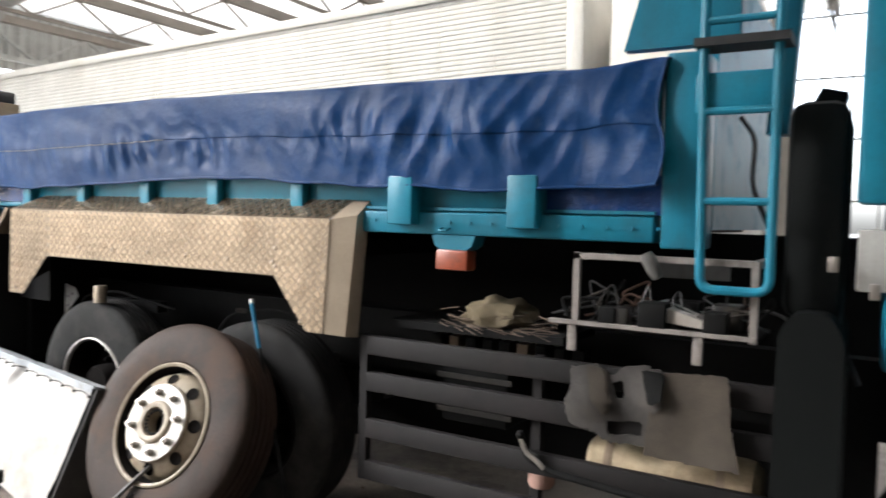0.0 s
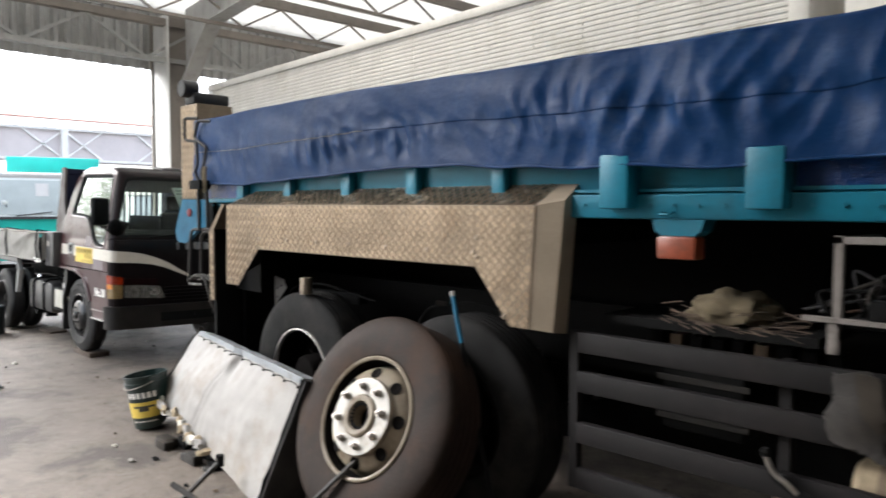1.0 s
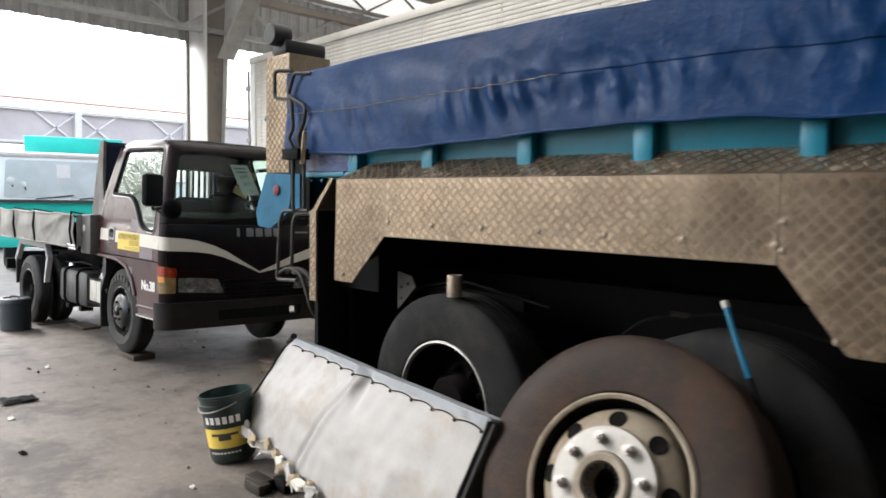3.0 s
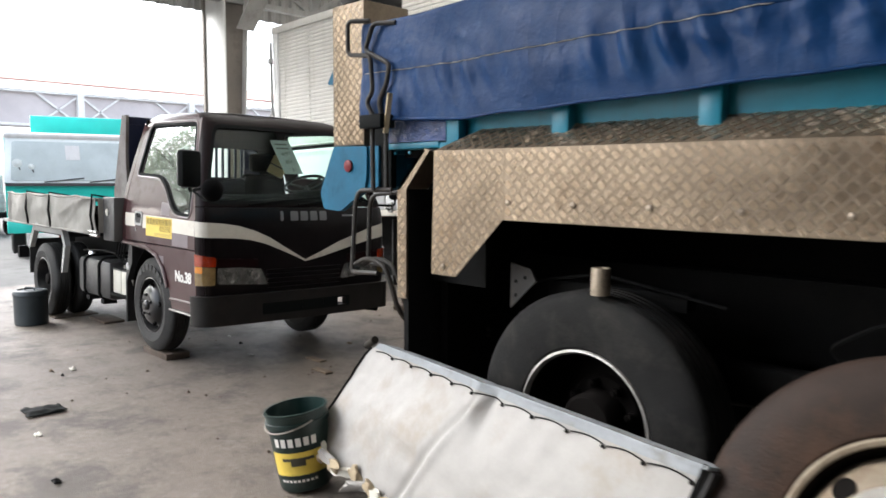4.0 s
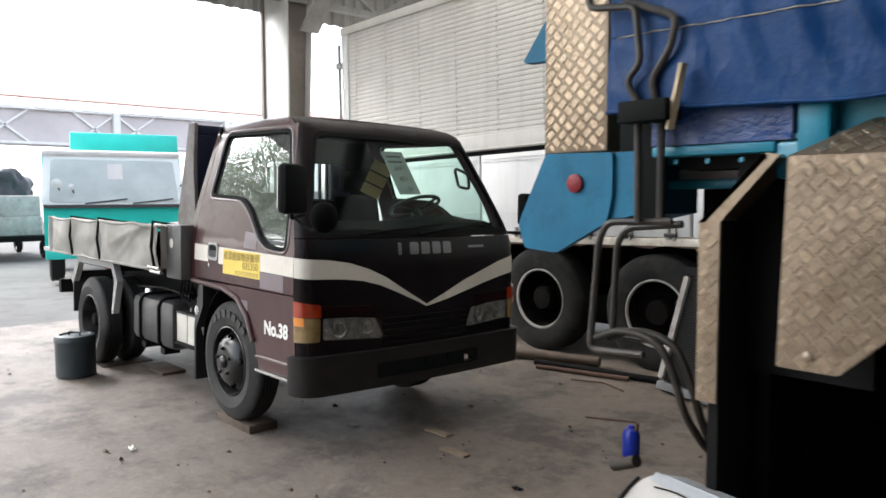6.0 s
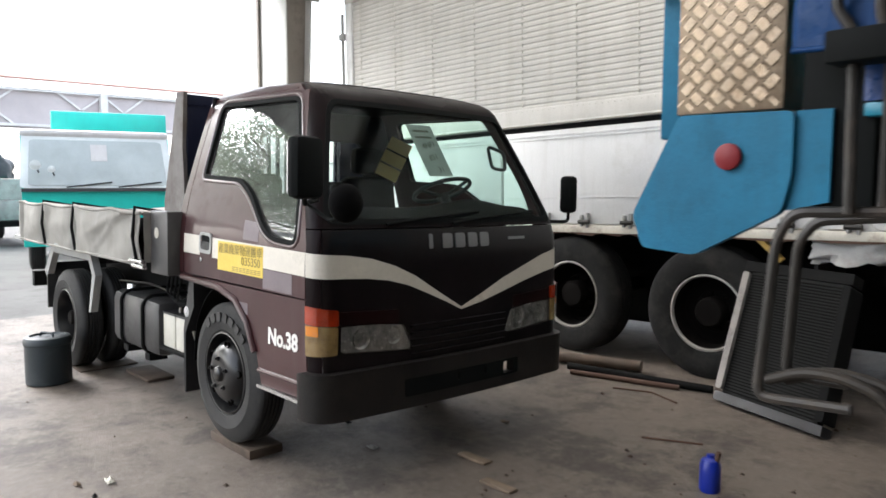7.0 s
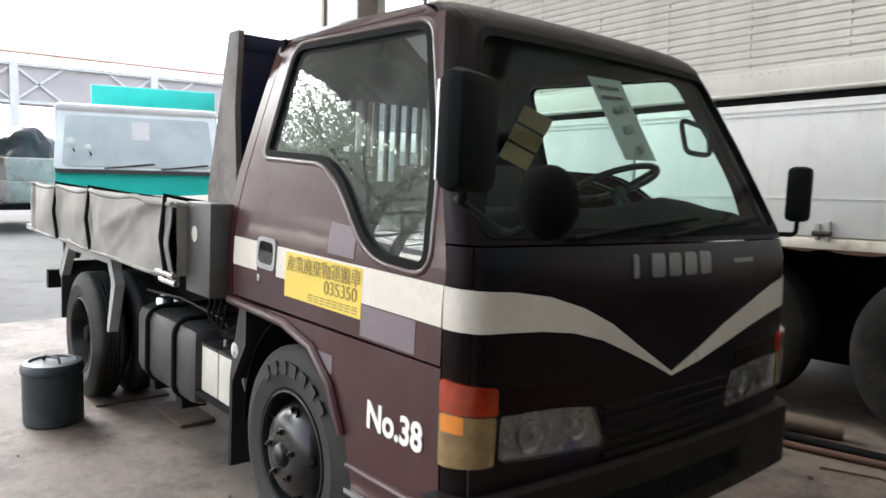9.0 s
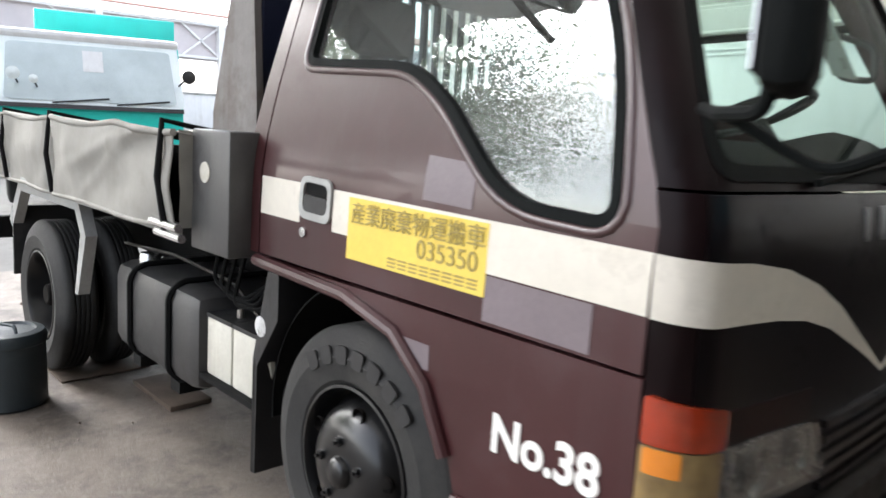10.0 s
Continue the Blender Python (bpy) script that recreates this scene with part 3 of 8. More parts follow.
def wheel(parent, c, R, w, bead, style, out=-1, rubber=None, nuts=8, lipw=0.008, ring_mat=None):
    """A wheel whose outer face lies at c and looks along y times out. Styles: front (disc bulges out), rear (deep dish), black (small enamelled)."""
    d = -out
    flip = [(r, h * d) for r, h in tyre_profile(R, w, bead)]
    tyre = part("tyre", lathe(bmesh.new(), flip, c, n=72), rubber or RUBBER, parent, "", 30)
    lip = [(bead + 0.010, 0.026), (bead + 0.008, 0.012), (bead + 0.008 - lipw, 0.010), (bead - 0.002 - lipw, 0.03), (bead - 0.004 - lipw, 0.075), (bead - 0.03, 0.11), (bead - 0.03, w - 0.06), (bead, w - 0.03)]
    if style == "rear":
        # barrel split from the lip and painted dark for its shade
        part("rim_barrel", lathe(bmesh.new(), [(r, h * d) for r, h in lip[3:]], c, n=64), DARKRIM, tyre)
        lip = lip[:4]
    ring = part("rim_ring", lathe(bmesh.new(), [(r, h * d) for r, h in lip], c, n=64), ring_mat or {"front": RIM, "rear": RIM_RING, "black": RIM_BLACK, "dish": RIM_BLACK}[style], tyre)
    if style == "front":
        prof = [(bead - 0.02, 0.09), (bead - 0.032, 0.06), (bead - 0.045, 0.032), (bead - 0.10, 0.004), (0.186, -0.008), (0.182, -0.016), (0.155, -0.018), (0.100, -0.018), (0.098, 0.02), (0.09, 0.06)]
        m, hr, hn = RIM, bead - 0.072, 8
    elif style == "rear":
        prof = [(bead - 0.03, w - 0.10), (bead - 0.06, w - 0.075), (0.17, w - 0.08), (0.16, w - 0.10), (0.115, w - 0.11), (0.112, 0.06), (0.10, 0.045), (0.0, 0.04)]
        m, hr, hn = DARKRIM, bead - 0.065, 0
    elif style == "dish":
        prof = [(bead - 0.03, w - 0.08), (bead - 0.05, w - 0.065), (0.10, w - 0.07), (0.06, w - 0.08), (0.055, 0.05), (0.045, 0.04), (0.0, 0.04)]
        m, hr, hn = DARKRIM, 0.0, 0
    else:
        prof = [(bead - 0.02, 0.085), (bead - 0.034, 0.07), (bead - 0.048, 0.03), (bead - 0.072, 0.002), (0.115, -0.016), (0.075, -0.022), (0.044, -0.020), (0.040, -0.034), (0.030, -0.042), (0.0, -0.044)]
        m, hr, hn = RIM_BLACK, bead - 0.055, 5
    disc = part("rim", lathe(bmesh.new(), [(r, h * d) for r, h in prof], c, n=64), m, tyre, "", 40)
    if style == "front":
        part("flange", lathe(bmesh.new(), [(r, h * d) for r, h in ((0.182, -0.014), (0.180, -0.022), (0.102, -0.024), (0.098, -0.018))], c, n=48), SILVER, disc, "pale worn mounting flange")
        part("hub_ring", lathe(bmesh.new(), [(r, h * d) for r, h in ((0.100, -0.012), (0.098, -0.034), (0.088, -0.040), (0.070, -0.038), (0.064, -0.026), (0.062, 0.05))], c, n=40), RIM, disc, "grimy hub ring")
        part("hub_hole", lathe(bmesh.new(), [(r, h * d) for r, h in ((0.063, 0.045), (0.055, 0.06), (0.0, 0.065))], c, n=24), CHASSIS, disc, "dark hub bore")
        sp = bmesh.new()
        for i in range(20):
            a = 2 * math.pi * i / 20
            beam(sp, (c[0] + 0.063 * math.cos(a), c[1] - 0.022 * d, c[2] + 0.063 * math.sin(a)), (c[0] + 0.050 * math.cos(a), c[1] - 0.022 * d, c[2] + 0.050 * math.sin(a)), 0.009, 0.009)
        part("spline_teeth", sp, CHASSIS, disc)
        part("lip_band", lathe(bmesh.new(), [(r, h * d) for r, h in ((bead + 0.012, 0.008), (bead + 0.004, 0.002), (bead - 0.006, 0.006), (bead - 0.008, 0.014))], c, n=64), RIM, ring, "scuffed steel rim lip")
    nr = {"front": 0.14, "rear": 0.14, "black": 0.085, "dish": 0.085}[style]
    off = {"front": -0.02, "rear": w - 0.11, "black": -0.012, "dish": w - 0.07}[style]
    nm = {"front": NUT, "rear": DARKRIM, "black": RIM_BLACK, "dish": DARKRIM}[style]
    k = nuts
    ns = 0.017 if style in ("front", "rear") else 0.013
    nl = 0.020 if style == "black" else 0.035
    for i in range(k):
        a = 2 * math.pi * (i + 0.3) / k
        p = (c[0] + nr * math.cos(a), c[1], c[2] + nr * math.sin(a))
        prof = [(ns * 1.25, (off + 0.002) * d), (ns * 1.25, (off - 0.006) * d), (ns, (off - 0.008) * d), (ns, (off - nl) * d), (ns * 0.5, (off - nl - 0.001) * d), (ns * 0.45, (off - nl - 0.01) * d), (0, (off - nl - 0.01) * d)]
        part("wheel_nut", lathe(bmesh.new(), prof, p, n=6), nm, tyre)
    for i in range(hn):
        a = 2 * math.pi * (i + 0.1) / hn
        p = (c[0] + hr * math.cos(a), c[1], c[2] + hr * math.sin(a))
        rr = 0.030 if style == "front" else 0.02
        hh = 0.042 if style == "front" else 0.018
        if style == "front":
            hole = lathe(bmesh.new(), [(0.031, -0.002 * d), (0.030, -0.004 * d), (0.024, -0.001 * d), (0, 0.0)], (0, 0, 0), n=18)
            turn = Matrix.Translation((p[0], c[1] + 0.017 * d, p[2])) @ Matrix.Rotation(-a, 4, "Y") @ Matrix.Rotation(radians(27) * d, 4, "Z")
            bmesh.ops.transform(hole, matrix=turn, verts=hole.verts[:])
            part("hand_hole", hole, DARKRIM, tyre)
            continue
        part("hand_hole", lathe(bmesh.new(), [(rr * 1.12, (hh - 0.006) * d), (rr, (hh - 0.012) * d), (rr * 0.8, (hh + 0.004) * d), (0, (hh + 0.006) * d)] , p, n=16), DARKRIM, tyre)
    return tyre


# ---- the shed and its ground ----
solid("ground", grid(bmesh.new(), 24, 24, lambda u, v: (-300 + 600 * u, -300 + 600 * v, -0.05)), GRAVEL, "pale gravel yard in flat daylight", "ground", kind="structure")
solid("floor", bx(-13.4, 16, -9, 18, -0.3, 0.0, bev=0.01), CONCRETE, "worn stained concrete workshop floor", "floor", kind="structure")


def roof_z(x):
    return 5.0 + 0.10 * (x + 12.85)


def shed_column(y):
    """A tapered built-up column: a wide plate towards the yard side, an open shaded side that widens upwards."""
    ob = thing("column", (-12.75, y, 0), "grey painted tapered steel column of the shed", "column", "shed columns", "structure")
    y0 = y - 0.33
    part("flange", bx(-13.02, -12.42, y0, y0 + 0.02, 0, 4.9, bev=0.004), COLUMN, ob, "broad pale painted plate")
    part("web", prism(bmesh.new(), [(y0 + 0.02, 0.0), (y0 + 0.22, 0.0), (y0 + 0.40, 4.9), (y0 + 0.02, 4.9)], "x", -12.56, -12.54), PURLIN, ob)
    part("rear_flange", prism(bmesh.new(), [(y0 + 0.22, 0.0), (y0 + 0.24, 0.0), (y0 + 0.42, 4.9), (y0 + 0.40, 4.9)], "x", -13.02, -12.42), COLUMN, ob, "shaded inner flange")
    part("side_angle", bx(-13.09, -13.03, y0 - 0.03, y0 + 0.05, 0, 4.9), PURLIN, ob, "dull angle along the column edge")
    b = bmesh.new()
    box(b, -13.1, -12.4, y - 0.42, y + 0.22, 0.0, 0.03)
    part("base_plate", b, GREYSTEEL, ob)
    b = bmesh.new()
    lo = [(-12.42, 3.7), (-11.4, 4.65), (14, roof_z(14) - 0.35)]
    hi = [(14, roof_z(14) - 0.02), (-12.42, roof_z(-12.42) - 0.02)]
    prism(b, lo + hi, "y", y - 0.012, y + 0.012)
    for p, q in zip(lo, lo[1:]):
        beam(b, (p[0], y, p[1]), (q[0], y, q[1]), 0.28, 0.03)
    part("rafter", b, GREYSTEEL, ob)
    return ob


for cy in (6.65, 14.65):
    shed_column(cy)

eave = thing("eave_beam", (-12.75, 4, 4), "grey lattice eave beam with ribbed fascia", "beam", kind="structure")
b = bmesh.new()
box(b, -12.62, -12.50, 0.2, 18, 4.08, 4.16)
part("lower_chord", b, GREYSTEEL, eave)
b = bmesh.new()
box(b, -12.64, -12.48, 0.2, 18, 4.70, 4.82)
part("upper_chord", b, PURLIN, eave)
for i in range(9):
    y0 = 0.2 + i * 1.93
    part("lattice_bar", beam(beam(bmesh.new(), (-12.56, y0, 4.13), (-12.56, y0 + 0.96, 4.72), 0.05, 0.05), (-12.56, y0 + 0.96, 4.72), (-12.56, y0 + 1.93, 4.13), 0.05, 0.05), GREYSTEEL, eave)
b = bmesh.new()
fas = []
for i in range(89):
    yy = 0.2 + i * 0.2
    fas += [(yy, -13.12), (yy + 0.07, -13.12), (yy + 0.10, -13.08), (yy + 0.17, -13.08)]
lo = [b.verts.new((x, y, 4.02)) for y, x in fas]
hi = [b.verts.new((x, y, 5.25)) for y, x in fas]
for i in range(len(fas) - 1):
    b.faces.new((lo[i], lo[i + 1], hi[i + 1], hi[i]))
part("fascia", b, GREYSTEEL, eave, "ribbed grey fascia sheet")

for i in range(14):
    x = -11.2 + i * 1.75
    z = roof_z(x)
    j = thing("joist", (x, 4, z), "rust-stained steel lattice roof joist", "joist", "roof joists", "structure")
    b = bmesh.new()
    y_end = -1.35 if x > -5.6 else 0.3
    box(b, x - 0.05, x + 0.05, y_end, 18, z - 0.16, z)
    part("top_chord", b, PURLIN, j)
    b = bmesh.new()
    box(b, x - 0.03, x + 0.03, y_end, 18, z - 0.62, z - 0.57)
    part("bottom_chord", b, PURLIN, j)
    for k in range(12):
        y0 = 0.3 + k * 1.5
        b = beam(bmesh.new(), (x, y0, z - 0.16), (x, y0 + 0.75, z - 0.58), 0.03, 0.03)
        beam(b, (x, y0 + 0.75, z - 0.58), (x, y0 + 1.5, z - 0.16), 0.03, 0.03)
        part("web_bar", b, PURLIN, j)


def sag(u, v):
    x = -13.2 + 29.2 * u
    edge_y = -1.4 if x > -5.6 else 0.2
    y = edge_y + (18.2 - edge_y) * v
    k = noise.noise(Vector((x * 1.1, y * 0.9, 3.0))) * 0.09 + noise.noise(Vector((x * 3.1, y * 2.7, 8.0))) * 0.04
    return (x, y, roof_z(x) + 0.10 + k)


# the rooflight is unseen, added to brighten the floor between the trucks
SKY_X, SKY_Y = (-10.7, -3.3), (4.2, 6.9)
cg = grid(bmesh.new(), 150, 120, sag)
gone = [f for f in cg.faces if SKY_X[0] < f.calc_center_median().x < SKY_X[1] and SKY_Y[0] < f.calc_center_median().y < SKY_Y[1]]
bmesh.ops.delete(cg, geom=gone, context="FACES")
ceiling = solid("ceiling", cg, FOIL, "sagging silver foil under thin daylight-lit roof sheets", "ceiling", kind="structure")

skylight = thing("skylight", (-7.1, 5.6, 5.6), "unseen milky rooflight sheets added to light the floor", "skylight", kind="structure")
for k in range(7):
    x0 = SKY_X[0] - 0.15 + 1.08 * k
    part("rooflight_sheet", grid(bmesh.new(), 36, 6, lambda u, v: (x0 + 1.10 * u, SKY_Y[0] - 0.2 + (SKY_Y[1] - SKY_Y[0] + 0.4) * v, roof_z(x0 + 1.10 * u) + 0.20 + 0.012 * math.sin(u * 56))), MILKY, skylight)

wall = thing("wall_north", (1, 18, 0), "dull workshop wall with tall window openings", "wall", kind="structure")
b = bmesh.new()
# only the second opening is seen; the others are added for light
wins = [(-9.0, -6.0), (-1.5, 0.8), (3.0, 5.0), (8.0, 11.0)]
edge = -13.0
for a, c in wins + [(16.0, 16.0)]:
    box(b, edge, a, 18.0, 18.2, 0, 7.6)
    if c > a:
        box(b, a, c, 18.0, 18.2, 0, 0.9)
        box(b, a, c, 18.0, 18.2, 7.3, 7.6)
    edge = c
part("masonry", b, WALLM, wall)
for a, c in wins:
    b = bmesh.new()
    k = int((c - a) / 0.5)
    for i in range(k + 1):
        x = a + (c - a) * i / k
        box(b, x - 0.02, x + 0.02, 18.05, 18.1, 0.9, 7.3)
    for z in (2.2, 3.5, 4.8, 6.1):
        box(b, a, c, 18.06, 18.09, z - 0.02, z + 0.02)
    part("window_bars", b, GREYSTEEL, wall)
# unseen wall, added to keep daylight off the dump truck's side
solid("wall_south", bx(-5.4, 16.2, -1.6, -1.4, -0.05, 7.9), WALLM, "unseen side wall added to hold back daylight", "wall", kind="structure")
# this end wall is out of view, added to shut out light
solid("wall_east", bx(16.0, 16.2, -1.4, 18, 0, 8.2), WALLM, "unseen end wall added to close off light", "wall", kind="structure")

# ---- the far shed and the yard ----
# the shed's haze is put into its pale colours
far = thing("far_shed", (-47, 20, 0), "distant open steel shed with rusty roof edge", "building")
part("roof", grid(bmesh.new(), 2, 20, lambda u, v: (-48.6 - 14 * u, -30 + 90 * v, 6.80 + 2.5 * u)), PALERUST, far, "rust-brown sheet roof, paled for haze")
y = -30.0
while y < 60:
    w = 0.5 + 1.8 * random.random()
    if y > -14 and y < 34:
        z = 6.12 + 0.22 * random.random()
        low = [(y, z), (y + w * 0.4, z - 0.08 * random.random()), (y + w, z + 0.1 * random.random())]
        b = bmesh.new()
        rows = [[b.verts.new((-46.0, q, h + d)) for q, h in low] + [b.verts.new((-48.6, q, 6.80 + d)) for q in (y + w, y)] for d in (0.0, 0.03)]
        b.faces.new(rows[1])
        b.faces.new(rows[0][::-1])
        for i in range(5):
            b.faces.new((rows[0][i], rows[0][(i + 1) % 5], rows[1][(i + 1) % 5], rows[1][i]))
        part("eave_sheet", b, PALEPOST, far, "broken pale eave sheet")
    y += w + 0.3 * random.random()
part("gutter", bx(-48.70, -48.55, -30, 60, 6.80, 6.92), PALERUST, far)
part("front_sheet", bx(-46.5, -46.4, -30, 60, 4.1, 6.15), MAUVEHAZE, far, "mauve-grey wall sheet, paled for haze")
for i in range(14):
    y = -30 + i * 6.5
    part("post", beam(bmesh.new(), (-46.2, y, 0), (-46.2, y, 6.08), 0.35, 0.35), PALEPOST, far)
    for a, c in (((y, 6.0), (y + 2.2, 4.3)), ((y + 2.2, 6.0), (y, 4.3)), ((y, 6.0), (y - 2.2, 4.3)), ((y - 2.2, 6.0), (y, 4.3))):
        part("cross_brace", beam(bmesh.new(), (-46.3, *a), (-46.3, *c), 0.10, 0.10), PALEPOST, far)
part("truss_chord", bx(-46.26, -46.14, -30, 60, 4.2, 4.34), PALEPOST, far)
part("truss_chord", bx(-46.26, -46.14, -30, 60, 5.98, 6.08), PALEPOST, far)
for i in range(16):
    y = -8 + i * 3.1
    h = 1.2 + 1.6 * random.random()
    w = 0.8 + 1.4 * random.random()
    st = thing("stored_crate", (-40, y, -0.05), "pale stacked crates far across the yard", "crate", "far crates")
    part("body", bx(-40.6, -39.4, y, y + w, -0.05, h, bev=0.04), (TRAILWHITE, CHASSIS, WALLM, GREYSTEEL)[i % 4], st)
    part("lid", bx(-40.65, -39.35, y - 0.04, y + w + 0.04, h, h + 0.08), GREYSTEEL, st)


def tree(x, y, h, seed):
    rnd = random.Random(seed)
    ob = thing("tree", (x, y, -0.05), "leafy broad green tree at the yard edge", "tree", "yard trees")
    b = rod(bmesh.new(), [(x, y, -0.05), (x + 0.1, y, h * 0.2), (x - 0.1, y + 0.1, h * 0.45), (x, y, h * 0.8)], [0.22, 0.17, 0.12, 0.03])
    tips = []
    for i in range(16):
        a, z0 = i * 2.4, h * (0.22 + 0.5 * i / 16)
        ln = h * (0.33 - 0.012 * i)
        p = [(x, y, z0), (x + math.cos(a) * ln * 0.5, y + math.sin(a) * ln * 0.5, z0 + ln * 0.3), (x + math.cos(a) * ln, y + math.sin(a) * ln, z0 + ln * 0.45)]
        rod(b, p, [0.07, 0.045, 0.012], 6)
        tips += [Vector(p[1]), Vector(p[2]), (Vector(p[1]) + Vector(p[2])) / 2]
    part("trunk", b, BARK, ob)
    verts, faces = [], []
    for t in tips:
        for k in range(900):
            d = Vector((rnd.gauss(0, 1), rnd.gauss(0, 1), rnd.gauss(0, 0.8))) * h * 0.095
            c = t + d
            s = 0.028 + 0.034 * rnd.random()
            u = Vector((rnd.gauss(0, 1), rnd.gauss(0, 1), rnd.gauss(0, 1))).normalized()
            w = u.orthogonal().normalized()
            i0 = len(verts)
            verts += [c - u * s, c + w * s * 0.45, c + u * s, c - w * s * 0.45]
            faces.append((i0, i0 + 1, i0 + 2, i0 + 3))
    me = bpy.data.meshes.new("crown")
    me.from_pydata([v - ob.location for v in verts], [], faces)
    me.materials.append(LEAF)
    cr = new("crown", me)
    cr.parent = ob
    return tagged(cr, kind="stuff")


for i, (tx, ty, th) in enumerate(((-18.5, -3.6, 11.5), (-21.5, -6.8, 13.0), (-25, -4.5, 13.5), (-31, -8.5, 14.0), (-34, -5, 13.0))):
    tree(tx, ty, th, 20 + i)

# ---- white box trailer behind ----
TY = 6.70
tr = thing("box_trailer", (-7, TY + 1.2, 0), "long cream ribbed box trailer with white lower gates", "trailer")
b = bmesh.new()
prof = []
z = 2.13
while z < 3.58:
    prof += [(z, 0.0), (z + 0.026, 0.0), (z + 0.031, 0.007), (z + 0.044, 0.007)]
    z += 0.0495
a = [b.verts.new((-11.56, TY + d, z)) for z, d in prof]
c = [b.verts.new((-2.16, TY + d, z)) for z, d in prof]
for i in range(len(prof) - 1):
    b.faces.new((a[i], c[i], c[i + 1], a[i + 1]))
part("ribbed_side", b, CREAM, tr, "cream horizontally ribbed side sheet", 20)
part("upper_body", bx(-11.60, -2.0, TY + 0.03, TY + 2.45, 1.95, 3.64, bev=0.02), CREAM, tr)
part("corner_post", bx(-11.63, -11.50, TY - 0.02, TY + 0.06, 1.05, 3.68, bev=0.01), TRAILWHITE, tr)
part("front_post", bx(-2.15, -1.99, TY - 0.02, TY + 0.06, 1.05, 3.68, bev=0.01), CREAM, tr)
b = bmesh.new()
rod(b, [(-11.69, TY - 0.01, 1.2), (-11.69, TY - 0.01, 3.5)], 0.02)
for z in (1.5, 2.4, 3.2):
    box(b, -11.73, -11.63, TY - 0.04, TY + 0.02, z, z + 0.07)
part("door_bar", b, GREYSTEEL, tr)
part("top_rail", bx(-11.63, -1.99, TY - 0.03, TY + 0.08, 3.60, 3.70, bev=0.012), CREAM, tr)
part("skirt_rail", bx(-11.57, -2.0, TY - 0.012, TY + 0.05, 1.975, 2.135, bev=0.006), CREAM, tr)
part("skirt_bead", rod(bmesh.new(), [(-11.5, TY - 0.012, 1.99), (-2.05, TY - 0.012, 1.99)], 0.011, 8), CREAM, tr)
for i in range(4):
    x0 = -11.55 + i * 2.385
    g = part("side_gate", bx(x0, x0 + 2.36, TY - 0.015, TY + 0.05, 1.105, 1.925, bev=0.012), TRAILWHITE, tr)
    b = bmesh.new()
    for z in (1.33, 1.845, 1.875):
        box(b, x0 + 0.02, x0 + 2.34, TY - 0.021, TY - 0.014, z, z + 0.009)
    part("gate_bead", b, TRAILWHITE, g)
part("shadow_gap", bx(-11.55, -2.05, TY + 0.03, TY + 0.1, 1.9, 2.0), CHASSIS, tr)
part("floor_rail", bx(-11.57, -2.05, TY - 0.035, TY + 2.4, 1.030, 1.096, bev=0.008), RAILEDGE, tr, "rust-edged cream floor rail")
rnd = random.Random(31)
x = -11.5
while x < -2.2:
    w = 0.15 + 0.5 * rnd.random()
    part("rail_lip", prism(bmesh.new(), [(x, 1.034), (x + w * 0.3, 1.022 - 0.012 * rnd.random()), (x + w * 0.7, 1.020 - 0.014 * rnd.random()), (x + w, 1.032)], "y", TY - 0.034, TY - 0.026), RUST, tr, "ragged rusty lower lip")
    x += w
for i in range(22):
    x = -11.58 + i * 0.42
    b = bx(x - 0.045, x - 0.018, TY - 0.05, TY - 0.012, 1.085, 1.185, bev=0.007)
    box(b, x + 0.016, x + 0.042, TY - 0.05, TY - 0.012, 1.075, 1.20, bev=0.007)
    hg = part("gate_hinge", b, GREYSTEEL, tr)
    part("hinge_pin", rod(bmesh.new(), [(x - 0.055, TY - 0.047, 1.125), (x + 0.052, TY - 0.047, 1.125)], 0.017, 8), GREASE, hg)
for y in (TY + 0.7, TY + 1.7):
    part("chassis_rail", bx(-11.6, -1.0, y - 0.06, y + 0.06, 0.66, 1.0), CHASSIS, tr)
# near-black board added to stand for the shade under the trailer
part("belly_box", bx(-11.6, -1.0, TY + 1.10, TY + 1.5, 0.10, 1.0, bev=0.03), CHASSIS, tr)
b = bmesh.new()
for i in range(150):
    x = -11.48 + i * 0.0622
    rod(b, [(x, TY - 0.010, 2.112), (x, TY - 0.016, 2.112)], 0.006, 5)
    rod(b, [(x, TY - 0.028, 3.63), (x, TY - 0.034, 3.63)], 0.006, 5)
for k in range(15):
    x = -11.35 + 0.605 * k
    for j in range(24):
        z = 2.16 + 0.06 * j
        box(b, x - 0.004, x + 0.004, TY - 0.006, TY + 0.004, z, z + 0.034)
tagged(part("seam_stitching", b, RIVET, tr, "rows of dull rivets and seam stitches"), kind="stuff")
for x in (-9.9, -6.0, -5.4):
    part("rail_bracket", prism(bmesh.new(), [(x - 0.04, 1.03), (x + 0.04, 1.03), (x + 0.02, 0.72), (x - 0.02, 0.72)], "y", TY + 0.25, TY + 0.29), CHASSIS, tr)
part("side_stay", beam(bmesh.new(), (-6.78, TY - 0.0, 1.06), (-6.58, TY - 0.0, 0.88), 0.045, 0.035), OCHRE, tr, "ochre painted stay")
bm = bmesh.new()
bmesh.ops.create_cube(bm, size=1.0)
bmesh.ops.subdivide_edges(bm, edges=bm.edges[:], cuts=9, use_grid_fill=True)
